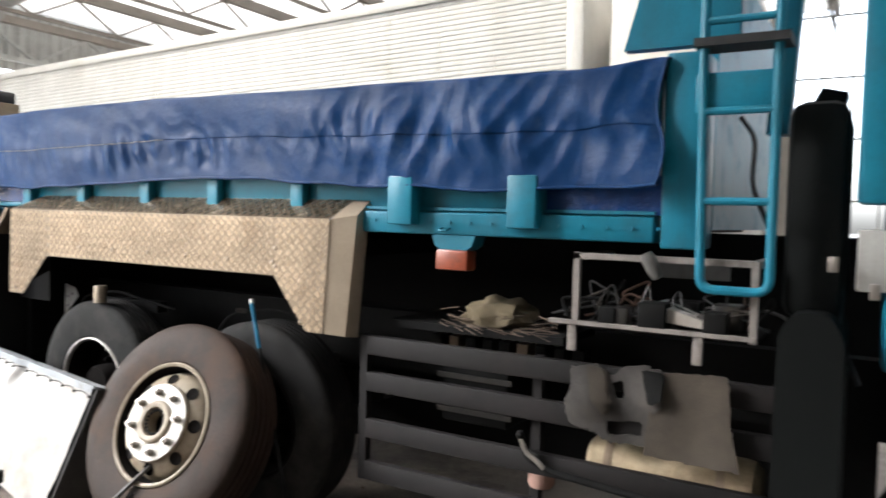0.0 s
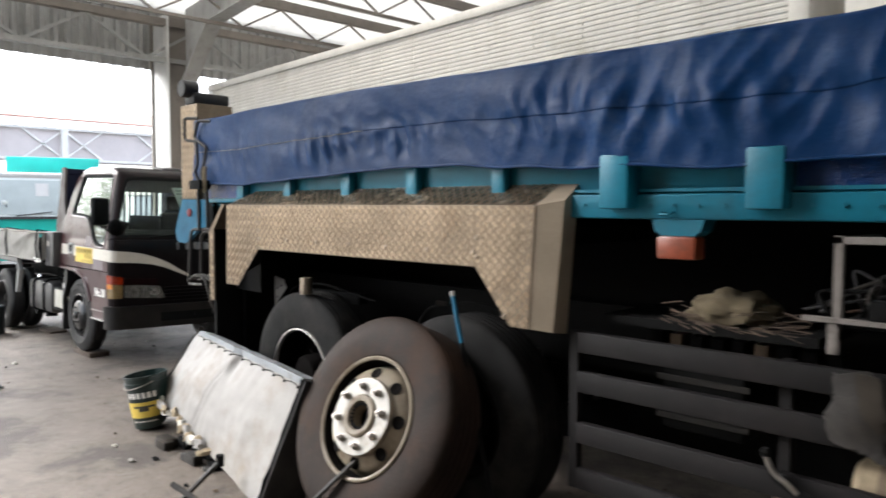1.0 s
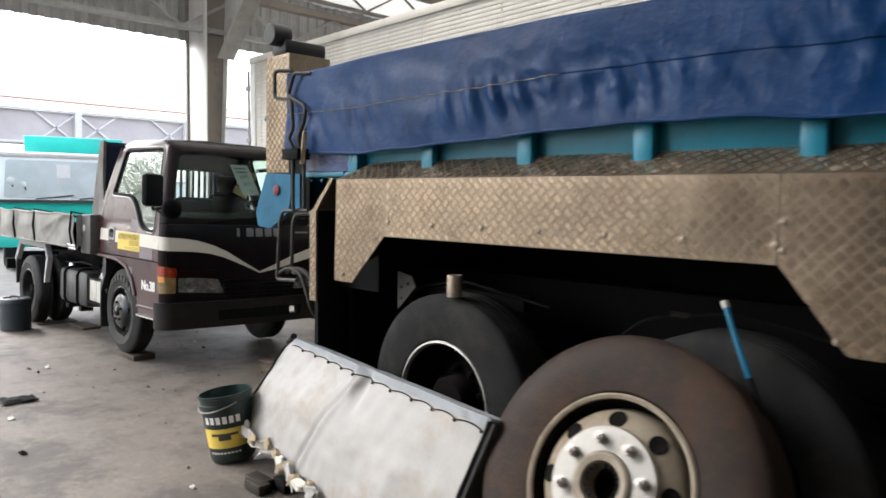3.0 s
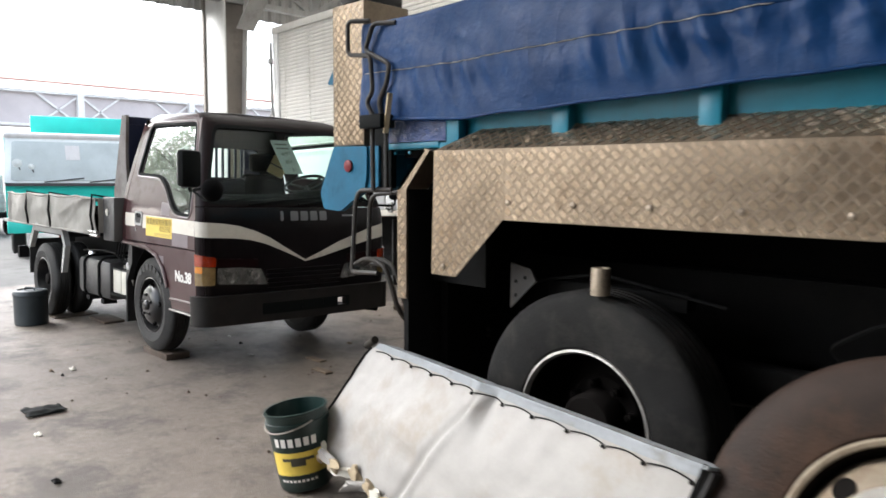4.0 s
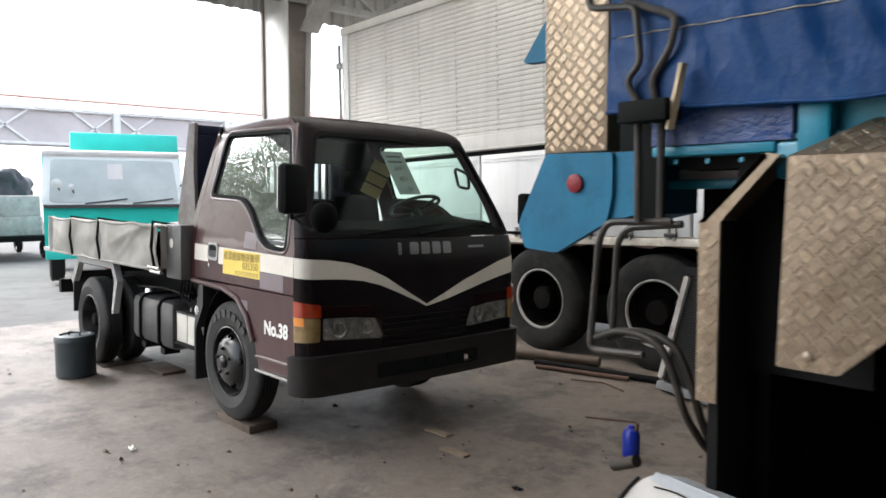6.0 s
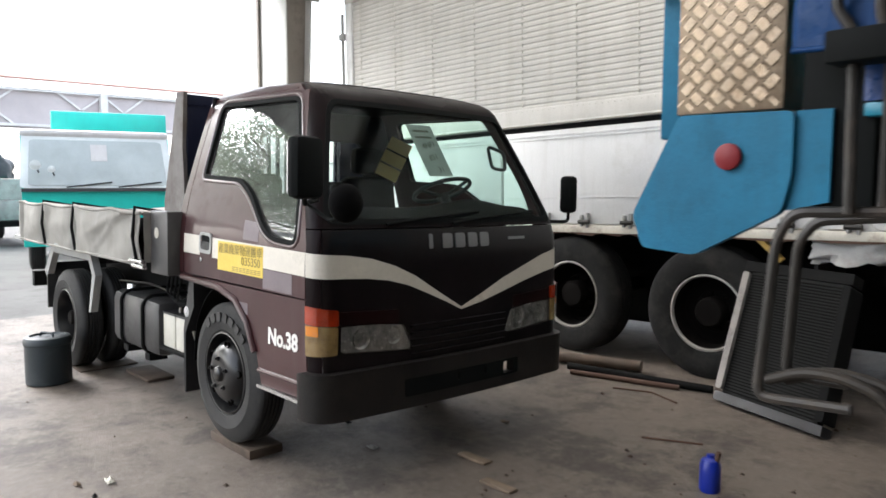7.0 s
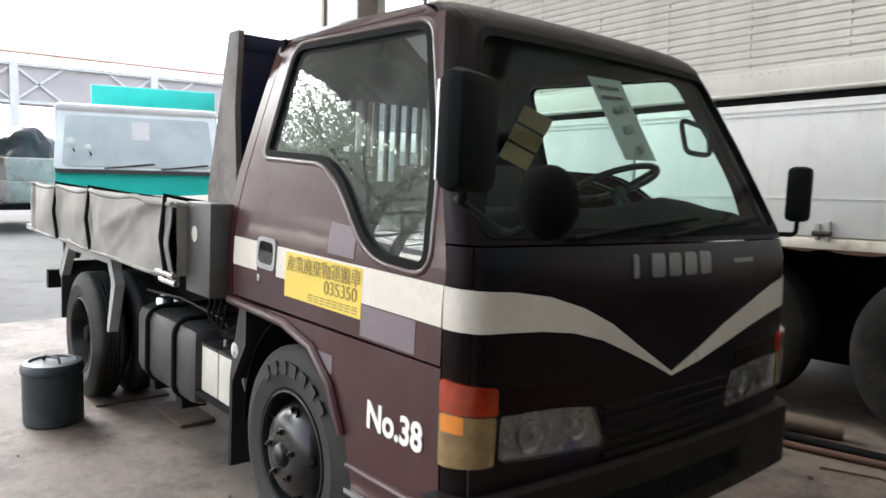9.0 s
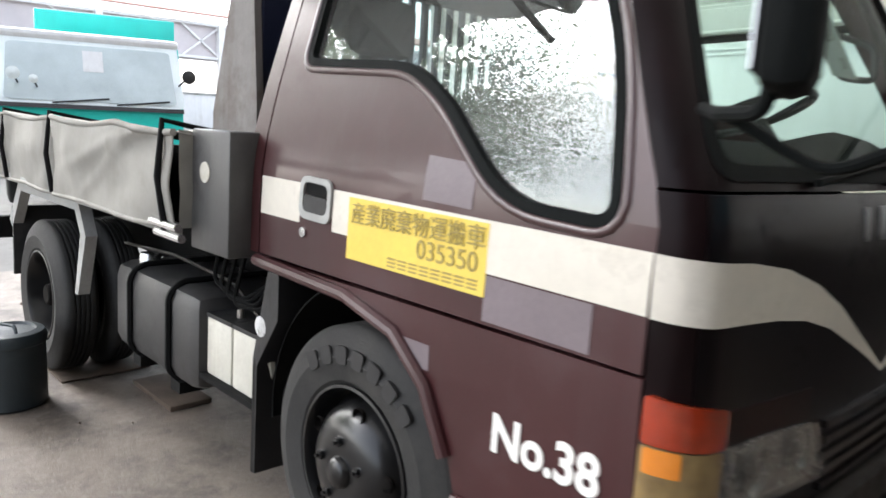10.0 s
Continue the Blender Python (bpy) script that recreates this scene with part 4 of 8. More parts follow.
for v in bm.verts:
    k = noise.noise(v.co * 4.0 + Vector((5, 2, 1))) * 0.10 + noise.noise(v.co * 11.0) * 0.06
    v.co = Vector((-6.10 + v.co.x * (0.58 + k), TY + 0.10 + v.co.y * (0.20 + k), 1.02 + v.co.z * (0.26 + k)))
part("landing_bracket", bm, WEATHERED, tr, "pitted pale cast bracket", 50)
# the body is tilted a little nose-up to fit the camera's view
lift = Matrix.Translation((0, 0, 0.048)) @ Matrix.Rotation(radians(-1.45), 4, "Y")
for ob in tr.children_recursive:
    ob.data.transform(lift)
for x in (-9.15, -6.40):
    part("mud_flap", bx(x - 0.012, x + 0.012, TY + 0.06, TY + 0.6, 0.16, 0.98), RUBBER, tr)
for x in (-8.41, -7.14):
    wheel(tr, (x, TY - 0.03, 0.50), 0.505, 0.27, 0.285, "rear", lipw=0.012, rubber=RUBBER_BLACK)
    wheel(tr, (x, TY + 2.36, 0.50), 0.50, 0.27, 0.275, "rear", out=1)
    part("axle", rod(bmesh.new(), [(x, TY + 0.2, 0.5), (x, TY + 2.2, 0.5)], 0.07), CHASSIS, tr)

van = thing("white_box_body", (-1.3, TY + 1.2, 0), "pale box body standing beyond the trailer", "truck body")
part("body", bx(-1.83, -0.85, TY, TY + 2.4, 1.05, 3.9, bev=0.03), CREAM, van)
part("chassis", bx(-1.80, -0.9, TY + 0.5, TY + 1.9, 0.55, 1.05), CHASSIS, van)
for x in (-1.35,):
    wheel(van, (x, TY + 0.05, 0.5), 0.5, 0.27, 0.275, "rear")

# ---- blue dump truck ----
dt = thing("dump_truck", (-2.5, 4.3, 0), "teal dump truck with blue tarpaulin and tread-plate mudguards", "truck")
FY = 3.10


def face(y):
    return lambda u, v, d: (u, y + d, v)


def inside(poly, x, y):
    odd = False
    for (x0, y0), (x1, y1) in zip(poly, poly[1:] + poly[:1]):
        if (y0 > y) != (y1 > y) and x < x0 + (x1 - x0) * (y - y0) / (y1 - y0):
            odd = not odd
    return odd


def tread_bars(poly, place, period, height=0.0016, rnd_seed=1):
    """Five raised bars in each cell of a basket weave that fills poly; place(u, v, d) sets them on the sheet."""
    rnd = random.Random(rnd_seed)
    us, vs_ = [p[0] for p in poly], [p[1] for p in poly]
    verts, raised, grooves = [], [], []
    h = period / 2
    for i in range(int(min(us) / h) - 1, int(max(us) / h) + 2):
        for j in range(int(min(vs_) / h) - 1, int(max(vs_) / h) + 2):
            if (i + j) % 2:
                continue
            turn = 1 if i % 2 == 0 else -1
            ax, ay = 0.7071, 0.7071 * turn
            nx_, ny_ = -ay, ax
            span = period * 0.30
            if all(inside(poly, i * h + q * ax * span + r * nx_ * span, j * h + q * ay * span + r * ny_ * span) for q in (-1, 1) for r in (-1, 1)):
                grooves.append(tuple(range(len(verts), len(verts) + 4)))
                for q, r in ((-1, -1), (1, -1), (1, 1), (-1, 1)):
                    verts.append(place(i * h + q * ax * span * 0.88 + r * nx_ * span * 0.97, j * h + q * ay * span * 0.88 + r * ny_ * span * 0.97, -0.0003))
            for k in range(-2, 3):
                off = k * period * 0.118
                ln = period * 0.255 * (0.9 if abs(k) == 2 else 1.0)
                cu, cv = i * h + nx_ * off, j * h + ny_ * off
                if not all(inside(poly, cu + q * ax * ln * 1.1, cv + q * ay * ln * 1.1) for q in (-1, 1)):
                    continue
                w, hh = period * 0.046, height * (0.75 + 0.4 * rnd.random())
                base = len(verts)
                for q, r, d in ((-1, -1, 0), (1, -1, 0), (1, 1, 0), (-1, 1, 0), (-0.85, -0.55, 1), (0.85, -0.55, 1), (0.85, 0.55, 1), (-0.85, 0.55, 1)):
                    verts.append(place(cu + q * ax * ln + r * nx_ * w, cv + q * ay * ln + r * ny_ * w, -hh if d else 0.0004))
                raised += [(base + 4, base + 5, base + 6, base + 7)] + [(base + m_, base + (m_ + 1) % 4, base + 4 + (m_ + 1) % 4, base + 4 + m_) for m_ in range(4)]
    b = bmesh.new()
    pts = [b.verts.new(p) for p in verts]
    for f in raised + grooves:
        b.faces.new([pts[q] for q in f])
    b.faces.ensure_lookup_table()
    for k in range(len(raised), len(raised) + len(grooves)):
        b.faces[k].material_index = 1
    bmesh.ops.recalc_face_normals(b, faces=b.faces[:])
    return b


def tread(poly, place, period, parent, seed, material=None, height=0.0022):
    """The raised bars, and dark quads between them painted for the bars' shadows."""
    ob = part("tread_pattern", tread_bars(poly, place, period, height, seed), material or TREADBAR, parent, "raised five-bar tread", 20)
    ob.data.materials.append(GROOVE)
    tagged(ob, kind="stuff")


def guard_slope(u, v, d):
    """v runs from the front face's top edge up the slope and over the flat top."""
    run = 0.1914
    if v <= run:
        t = v / run
        return (u, FY + 0.16 * t + 0.549 * d, 1.60 + 0.105 * t - 0.836 * d)
    return (u, FY + 0.16 + (v - run), 1.705 + 0.004 * (v - run) - d)


out = [(-4.60, 1.06), (-4.45, 1.06), (-4.19, 1.315), (-4.181, 1.315), (-4.181, 1.60), (-4.585, 1.60)]
fr = part("mudguard", panel(fillet(out, 0.006), [], face(FY), 0.006), PLATE, dt, "scuffed aluminium tread-plate mudguard")
tread(out, face(FY), 0.054, fr, 1)
out = [(-4.178, 1.315), (-2.285, 1.315), (-2.285, 1.60), (-4.178, 1.60)]
part("mudguard_long", panel(out, [], face(FY - 0.002), 0.006), PLATE, fr)
tread(out, face(FY - 0.002), 0.054, fr, 2)
out = [(-2.28, 1.315), (-2.07, 1.06), (-1.965, 1.06), (-1.935, 1.60), (-2.28, 1.60)]
part("mudguard_front", panel(fillet(out, 0.012), [], face(FY - 0.004), 0.006), PLATE, fr)
tread(out, face(FY - 0.004), 0.054, fr, 3)
b = bmesh.new()
vs = [b.verts.new(p) for p in ((-4.585, FY, 1.60), (-1.935, FY, 1.60), (-1.90, FY + 0.16, 1.705), (-4.42, FY + 0.16, 1.705), (-1.90, FY + 0.75, 1.71), (-4.42, FY + 0.75, 1.71))]
b.faces.new((vs[0], vs[1], vs[2], vs[3]))
b.faces.new((vs[3], vs[2], vs[4], vs[5]))
part("mudguard_top", b, PLATE, fr)
tread([(-4.56, 0.004), (-1.94, 0.004), (-1.91, 0.19), (-1.91, 0.30), (-4.41, 0.30), (-4.42, 0.19)], guard_slope, 0.054, fr, 4, POLISHED, 0.0028)
b = bmesh.new()
vs = [b.verts.new(p) for p in ((-1.963, FY, 1.06), (-1.850, FY + 0.02, 1.055), (-1.825, FY + 0.06, 1.62), (-1.933, FY, 1.60))]
b.faces.new(vs)
b.faces.new([b.verts.new(p) for p in ((-1.850, FY + 0.02, 1.055), (-1.85, FY + 0.12, 1.04), (-1.81, FY + 0.14, 1.68), (-1.825, FY + 0.06, 1.62))])
b.faces.new([b.verts.new(p) for p in ((-1.933, FY, 1.60), (-1.825, FY + 0.06, 1.62), (-1.81, FY + 0.14, 1.69), (-1.90, FY + 0.16, 1.705))])
part("mudguard_return", b, PLATE_EDGE, fr)
b = bmesh.new()
vs = [b.verts.new(p) for p in ((-4.585, FY, 1.60), (-4.42, FY + 0.16, 1.705), (-4.42, FY + 0.16, 1.2), (-4.60, FY, 1.06))]
b.faces.new(vs)
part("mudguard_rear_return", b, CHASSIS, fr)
for x, z in [(-4.155 + 0.311 * i, 1.385 - 0.001 * i) for i in range(7)] + [(-4.52, 1.10), (-2.10, 1.10), (-2.27, 1.45), (-2.27, 1.36)]:
    part("bolt", lathe(bmesh.new(), [(0.012, -0.001), (0.012, -0.005), (0.007, -0.008), (0, -0.009)], (x, FY - 0.004, z), n=8), BOLT, fr)

# rear flap with its tread-plate edge
fl = part("rear_flap", bx(-4.785, -4.755, FY + 0.002, FY + 0.80, 0.22, 1.43), CHASSIS, dt, "black rubber rear mudflap")
b = bmesh.new()
box(b, -4.815, -4.755, FY - 0.012, FY, 0.93, 1.43)
part("flap_edge", b, PLATE, fl)
tread([(-4.815, 0.93), (-4.755, 0.93), (-4.755, 1.43), (-4.815, 1.43)], face(FY - 0.012), 0.054, fl, 5)
b = bmesh.new()
vs = [b.verts.new(p) for p in ((-4.815, FY - 0.012, 1.43), (-4.755, FY - 0.012, 1.43), (-4.60, FY - 0.012, 1.605), (-4.64, FY - 0.012, 1.61))]
b.faces.new(vs)
prism(b, [(-4.815, 1.43), (-4.64, 1.61), (-4.63, 1.60), (-4.80, 1.425)], "y", FY - 0.012, FY + 0.16)
part("flap_slope", b, PLATE, fl)
part("flap_upper", bx(-4.79, -4.42, FY + 0.16, FY + 0.19, 1.0, 1.62), CHASSIS, fl)

# body, sill, stakes
bed = part("bed_side", bx(-5.06, -0.47, 3.24, 3.30, 1.62, 2.17, bev=0.008), TEAL, dt, "teal steel bed side")
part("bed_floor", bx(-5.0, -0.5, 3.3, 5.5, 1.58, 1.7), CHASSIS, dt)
part("bed_far_side", bx(-5.06, -0.47, 5.5, 5.56, 1.62, 2.17), TEAL, dt)
part("tail_gate", bx(-5.10, -5.04, 3.3, 5.5, 1.6, 2.17), TEAL, dt)
part("sill", bx(-4.66, -0.47, 3.20, 3.36, 1.545, 1.645, bev=0.012), TEAL, dt)
part("tail_sill", bx(-5.04, -4.665, 3.205, 3.30, 1.618, 1.648, bev=0.006), TEAL, dt)
b = bmesh.new()
box(b, -5.0, -0.47, 3.215, 3.235, 1.652, 1.665)
part("sill_lip", b, TEAL, bed)
for x in (-4.56, -3.98, -3.38, -2.82, -2.225):
    part("stake", bx(x - 0.04, x + 0.04, 3.185, 3.24, 1.60, 1.80, bev=0.008), TEAL, bed)
for x in (-1.575, -0.985):
    part("stake_bracket", bx(x - 0.065, x + 0.065, 3.13, 3.235, 1.585, 1.80, bev=0.01), TEAL, bed)
part("blue_infill", bx(-0.91, -0.45, 3.222, 3.24, 1.650, 1.80), ROYAL, bed, "royal blue painted infill")
part("blue_infill", bx(-5.04, -4.62, 3.205, 3.24, 1.65, 1.78), ROYAL, bed, "scraped royal blue tail infill")
part("tail_beam", bx(-5.12, -4.75, 3.40, 3.452, 1.522, 1.552, bev=0.006), TEAL, bed)


# tarpaulin over the load: an upper sheet that folds over a lower one
def tarp(x, s):
    """s runs 0 to 1 up the hanging side and 1 to 2 over the load."""
    k = noise.noise(Vector((x * 1.7, s * 1.2, 1.0)))
    lowz = 1.765 + 0.025 * math.sin(x * 1.9 + 0.6) + 0.02 * noise.noise(Vector((x * 3.0, 0, 2.0)))
    topz = 2.225 + 0.012 * math.sin(x * 1.3) + 0.010 * noise.noise(Vector((x * 2.0, 4.0, 2.0)))
    edge = max(0.0, (x + 0.90) / 0.46)
    if s < 1:
        hang = math.sin(math.pi * s)
        fold = 0.022 * k
        for c, w, zc, amp in ((-3.55, 0.30, 0.33, 0.020), (-2.85, 0.22, 0.30, 0.012), (-4.55, 0.35, 0.35, 0.008), (-1.95, 0.30, 0.55, 0.008), (-1.15, 0.35, 0.45, 0.008)):
            g = math.exp(-((x - c) / w) ** 2 - ((s - zc) / 0.22) ** 2)
            fold += amp * g * max(-0.4, math.sin(x * 46 + s * 9 + 4 * k + c))
        fold += 0.010 * noise.noise(Vector((x * 5.0 + s * 2, s * 3.0, 5.0)))
        crinkle = max(0.0, noise.noise(Vector((x * 1.1, s * 1.6, 31.0))) + 0.25)
        fold += 0.0065 * crinkle * (1 - abs(2 * noise.noise(Vector((x * 8.0 + s * 3.0, s * 4.0 - x * 2.0, 9.0))))) * (0.25 + 0.75 * min(1.0, 2.2 * (1 - s)))
        right = max(0.0, min(1.0, (x + 2.3) / 0.6))
        fold += 0.032 * right * noise.noise(Vector((x * 4.2 + s * 0.8, s * 0.9, 15.0)))
        fold += 0.010 * right * (1 - abs(2.4 * noise.noise(Vector((x * 6.5 - s * 1.2, s * 1.6, 22.0)))))
        y = 3.150 - fold * (0.4 + hang) + 0.02 * s
        z = lowz + (topz - lowz) * s
    else:
        t = s - 1
        y = 3.17 + 2.4 * t ** 1.15
        z = topz + 0.03 * math.sin(math.pi * t) + 0.02 * k * t
    y += edge * (0.02 * math.sin(edge * 5 + s * 3) - 0.02 * edge)
    z += 0.012 * math.sin(edge * 6 + s * 9) * edge
    return Vector((x + 0.02 * math.sin(s * 7) * edge, y, z))


tp0 = thing("tarpaulin", (-2.8, 3.2, 1.7), "wrinkled blue tarpaulin stretched over the dump bed", "tarpaulin")
for nm, s0, s1, n1, dy in (("lower_sheet", 0.0, 0.53, 30, 0.0), ("upper_sheet", 0.49, 1.0, 30, -0.0016), ("top_sheet", 1.0, 2.0, 20, -0.0016)):
    ob = part(nm, grid(bmesh.new(), 300 if s1 <= 1 else 120, n1, lambda u, v: tarp(-5.165 + 4.725 * u, s0 + (s1 - s0) * v) + Vector((0, dy, 0))), TARP, tp0, "", 80)
    sm = ob.modifiers.new("cloth_thickness", "SOLIDIFY")
    sm.thickness, sm.offset = 0.002, 0.0
part("hem", rod(bmesh.new(), [tarp(-5.165 + 4.725 * i / 160, 0.008) + Vector((0, -0.001, 0)) for i in range(161)], 0.0065, 8), TARP, tp0, "", 80)
part("seam_fray", rod(bmesh.new(), [tarp(-5.14 + 1.96 * i / 90, 0.492) + Vector((0, -0.004, 0.001 * math.sin(i * 2.3))) for i in range(91)], [0.0012 + 0.0014 * abs(math.sin(i * 0.7)) for i in range(91)], 5), CANVAS, tp0, "frayed pale edge of the upper sheet", 80)
part("front_hem", rod(bmesh.new(), [tarp(-0.445, i / 40) + Vector((0, -0.004, 0)) for i in range(40)], 0.006, 8), TARP, tp0, "", 80)

# tail pillar
tp = part("tail_pillar", bx(-5.46, -5.20, 3.20, 3.50, 1.645, 2.36, bev=0.006), PLATE, dt, "tread-plate clad tail pillar")
tread([(-5.458, 1.648), (-5.202, 1.648), (-5.202, 2.355), (-5.458, 2.355)], face(3.20), 0.051, tp, 6)
part("pillar_edge", bx(-5.61, -5.455, 3.38, 3.42, 1.60, 2.36, bev=0.006), SKYBLUE, tp)
part("pillar_cap", bx(-5.40, -5.24, 3.20, 3.5, 2.36, 2.45, bev=0.02), BLACK, tp)
b = lathe(bmesh.new(), [(0.0, 3.14), (0.06, 3.14), (0.065, 3.15), (0.065, 3.26), (0.0, 3.26)], (-5.32, 0, 2.475), n=20)
part("cap_roller", b, BLACK, tp)
out = [(-5.575, 1.40), (-5.545, 1.315), (-5.40, 1.305), (-5.195, 1.415), (-5.175, 1.50), (-5.175, 1.64), (-5.45, 1.645)]
cp = part("corner_plate", panel(fillet(out, 0.018), [], face(3.195), 0.03), SKYBLUE, dt, "light blue painted corner plate")
b = prism(bmesh.new(), [(-5.19, 1.42), (-5.175, 1.50), (-5.175, 1.64), (-5.10, 1.64), (-5.10, 1.44)], "y", 3.21, 3.60)
part("corner_side", b, SKYBLUE, cp)
rp = lathe(bmesh.new(), [(0.031, 0.0), (0.031, -0.012), (0.028, -0.014), (0.0, -0.0145)], (-5.318, 3.196, 1.542), n=24)
part("reflector", rp, REDLENS, cp, "round red reflector")
part("hook_tab", prism(bmesh.new(), [(-5.646, 2.0), (-5.54, 2.134), (-5.455, 2.14), (-5.455, 1.985), (-5.635, 1.99)], "y", 3.3, 3.34), SKYBLUE, tp)

# bent handles and latch bars at the tail
for pts in (
    [(-5.100, 3.16, 2.235), (-5.210, 3.11, 2.24), (-5.210, 3.11, 2.08), (-5.050, 3.12, 2.06), (-5.030, 3.12, 1.89), (-5.080, 3.12, 1.845), (-5.030, 3.13, 1.76)],
    [(-4.910, 3.16, 2.20), (-5.040, 3.13, 2.21), (-5.100, 3.13, 2.09), (-4.920, 3.13, 2.01), (-4.940, 3.13, 1.92), (-5.000, 3.13, 1.84), (-4.980, 3.14, 1.75)],
    [(-5.035, 3.12, 1.72), (-5.030, 3.12, 1.42)],
    [(-4.980, 3.16, 1.72), (-4.980, 3.16, 1.42)],
    [(-4.940, 3.16, 1.425), (-5.140, 3.12, 1.42), (-5.170, 3.12, 1.36), (-5.200, 3.12, 1.01), (-5.010, 3.13, 1.02)],
    [(-4.940, 3.22, 1.415), (-5.120, 3.20, 1.40), (-5.155, 3.20, 1.35), (-5.170, 3.20, 1.05), (-5.040, 3.21, 1.05)],
):
    part("latch_bar", rod(bmesh.new(), bend(pts, 0.03), 0.0115, 8), GREASE, dt, "bent grimy steel latch bar")
part("latch_plate", bx(-5.075, -4.915, 3.07, 3.16, 1.715, 1.778, bev=0.006), GUARD, dt)
part("wedge_stick", beam(bmesh.new(), (-4.880, 3.10, 1.87), (-4.925, 3.11, 1.69), 0.024, 0.012), PALEWOOD, dt)
part("latch_backing", bx(-5.17, -5.02, 3.225, 3.26, 1.43, 1.77, bev=0.004), GUARD, dt)
# added white plate stands in for the trailer seen through the gap
part("number_board", bx(-5.09, -4.87, 3.455, 3.47, 1.553, 1.620, bev=0.004), TRAILWHITE, dt)
part("tail_crossmember", bx(-5.05, -4.90, 3.55, 5.4, 1.36, 1.55), CHASSIS, dt)

# chassis and axles
for y in (3.85, 4.75):
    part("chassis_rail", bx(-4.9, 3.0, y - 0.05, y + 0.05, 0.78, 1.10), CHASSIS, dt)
# three near-black sheets added to make the shade under the truck
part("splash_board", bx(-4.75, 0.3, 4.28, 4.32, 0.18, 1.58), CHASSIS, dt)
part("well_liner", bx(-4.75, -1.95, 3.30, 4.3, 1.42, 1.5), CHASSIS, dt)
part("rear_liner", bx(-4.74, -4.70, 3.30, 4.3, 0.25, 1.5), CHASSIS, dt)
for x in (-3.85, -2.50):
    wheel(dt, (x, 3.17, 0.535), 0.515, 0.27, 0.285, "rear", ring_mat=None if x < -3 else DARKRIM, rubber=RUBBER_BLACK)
    wheel(dt, (x, 5.50, 0.535), 0.515, 0.27, 0.285, "rear", out=1)
    part("axle", rod(bmesh.new(), [(x, 3.3, 0.53), (x, 5.4, 0.53)], 0.09), CHASSIS, dt)
    part("tyre_block", bx(x - 0.2, x + 0.2, 3.2, 3.42, 0.0, 0.022), WOOD, dt)
part("drop_pipe", lathe(bmesh.new(), [(0.0, 1.05), (0.036, 1.05), (0.036, 1.145), (0.034, 1.152), (0.029, 1.152), (0.028, 1.13), (0, 1.13)], (-3.78, 3.19, 0), "z", 18), BOLT, dt, "short scuffed steel stub")
gus = part("gusset", prism(bmesh.new(), [(-4.31, 1.12), (-4.31, 0.92), (-4.17, 1.05), (-4.20, 1.10)], "y", 3.30, 3.31), GREASE, dt, "dull greasy bracket plate")
for x, z in ((-4.28, 1.04), (-4.23, 1.06), (-4.28, 0.98)):
    part("bolt_hole", lathe(bmesh.new(), [(0.008, 3.302), (0.008, 3.298), (0.0, 3.298)], (x, 0, z), n=10), CHASSIS, gus)
part("gusset_arm", bx(-4.20, -3.55, 3.42, 3.50, 0.98, 1.05, bev=0.01), CHASSIS, dt)
part("spring", bx(-4.3, -2.0, 3.62, 3.72, 0.62, 0.78, bev=0.02), CHASSIS, dt)

# marker lamp
ml = part("lamp_bracket", prism(bmesh.new(), [(-1.44, 1.545), (-1.225, 1.545), (-1.24, 1.50), (-1.265, 1.482), (-1.40, 1.482), (-1.425, 1.50)], "y", 3.20, 3.30), TEAL, dt)
part("marker_lamp", bx(-1.415, -1.255, 3.19, 3.28, 1.392, 1.482, bev=0.012), MARKER, ml, "orange side marker lamp")

# side guard
sg = part("side_guard", bx(-1.815, -1.775, 3.195, 3.235, 0.38, 1.062), SIDEGUARD, dt, "black steel side guard")
for z in (1.017, 0.846, 0.625, 0.425):
    part("guard_rail", bx(-1.775, 0.0, 3.19, 3.23, z - 0.045, z + 0.045, bev=0.006), SIDEGUARD, sg)
for x in (-0.93, -0.02):
    part("guard_post", bx(x - 0.02, x + 0.02, 3.232, 3.275, 0.38, 1.06), SIDEGUARD, sg)
def mat_wave(u, v, d):
    return (u, 3.155 + 0.018 * math.sin(u * 21 + v * 7) + 0.010 * math.sin(v * 25) + 0.012 * noise.noise(Vector((u * 9, v * 7, 3))) + d, v)


def ragged(pts, step=0.022, amp=0.007, seed=3):
    """The outline with small torn nicks along it."""
    rnd = random.Random(seed)
    out = []
    for (x0, y0), (x1, y1) in zip(pts, pts[1:] + pts[:1]):
        n = max(1, int(math.hypot(x1 - x0, y1 - y0) / step))
        out += [(x0 + (x1 - x0) * k / n + rnd.uniform(-amp, amp), y0 + (y1 - y0) * k / n + rnd.uniform(-amp, amp)) for k in range(n)]
    return out


cuts = ([i * 0.03 - 0.80 for i in range(25)], [0.7 + 0.03 * i for i in range(14)])
left_mat = ragged(fillet([(-0.76, 1.052), (-0.664, 1.075), (-0.588, 1.03), (-0.554, 1.08), (-0.466, 1.089), (-0.40, 1.075), (-0.394, 0.962), (-0.452, 0.879), (-0.456, 0.775), (-0.60, 0.785), (-0.656, 0.812), (-0.772, 0.825), (-0.785, 0.915), (-0.748, 0.988)], 0.02))
holes = [ragged(fillet([(-0.611, 0.86), (-0.475, 0.876), (-0.475, 0.815), (-0.60, 0.81)], 0.015), amp=0.004, seed=5), ragged(fillet([(-0.595, 1.005), (-0.555, 1.02), (-0.545, 0.955), (-0.575, 0.95)], 0.01), amp=0.003, seed=6)]
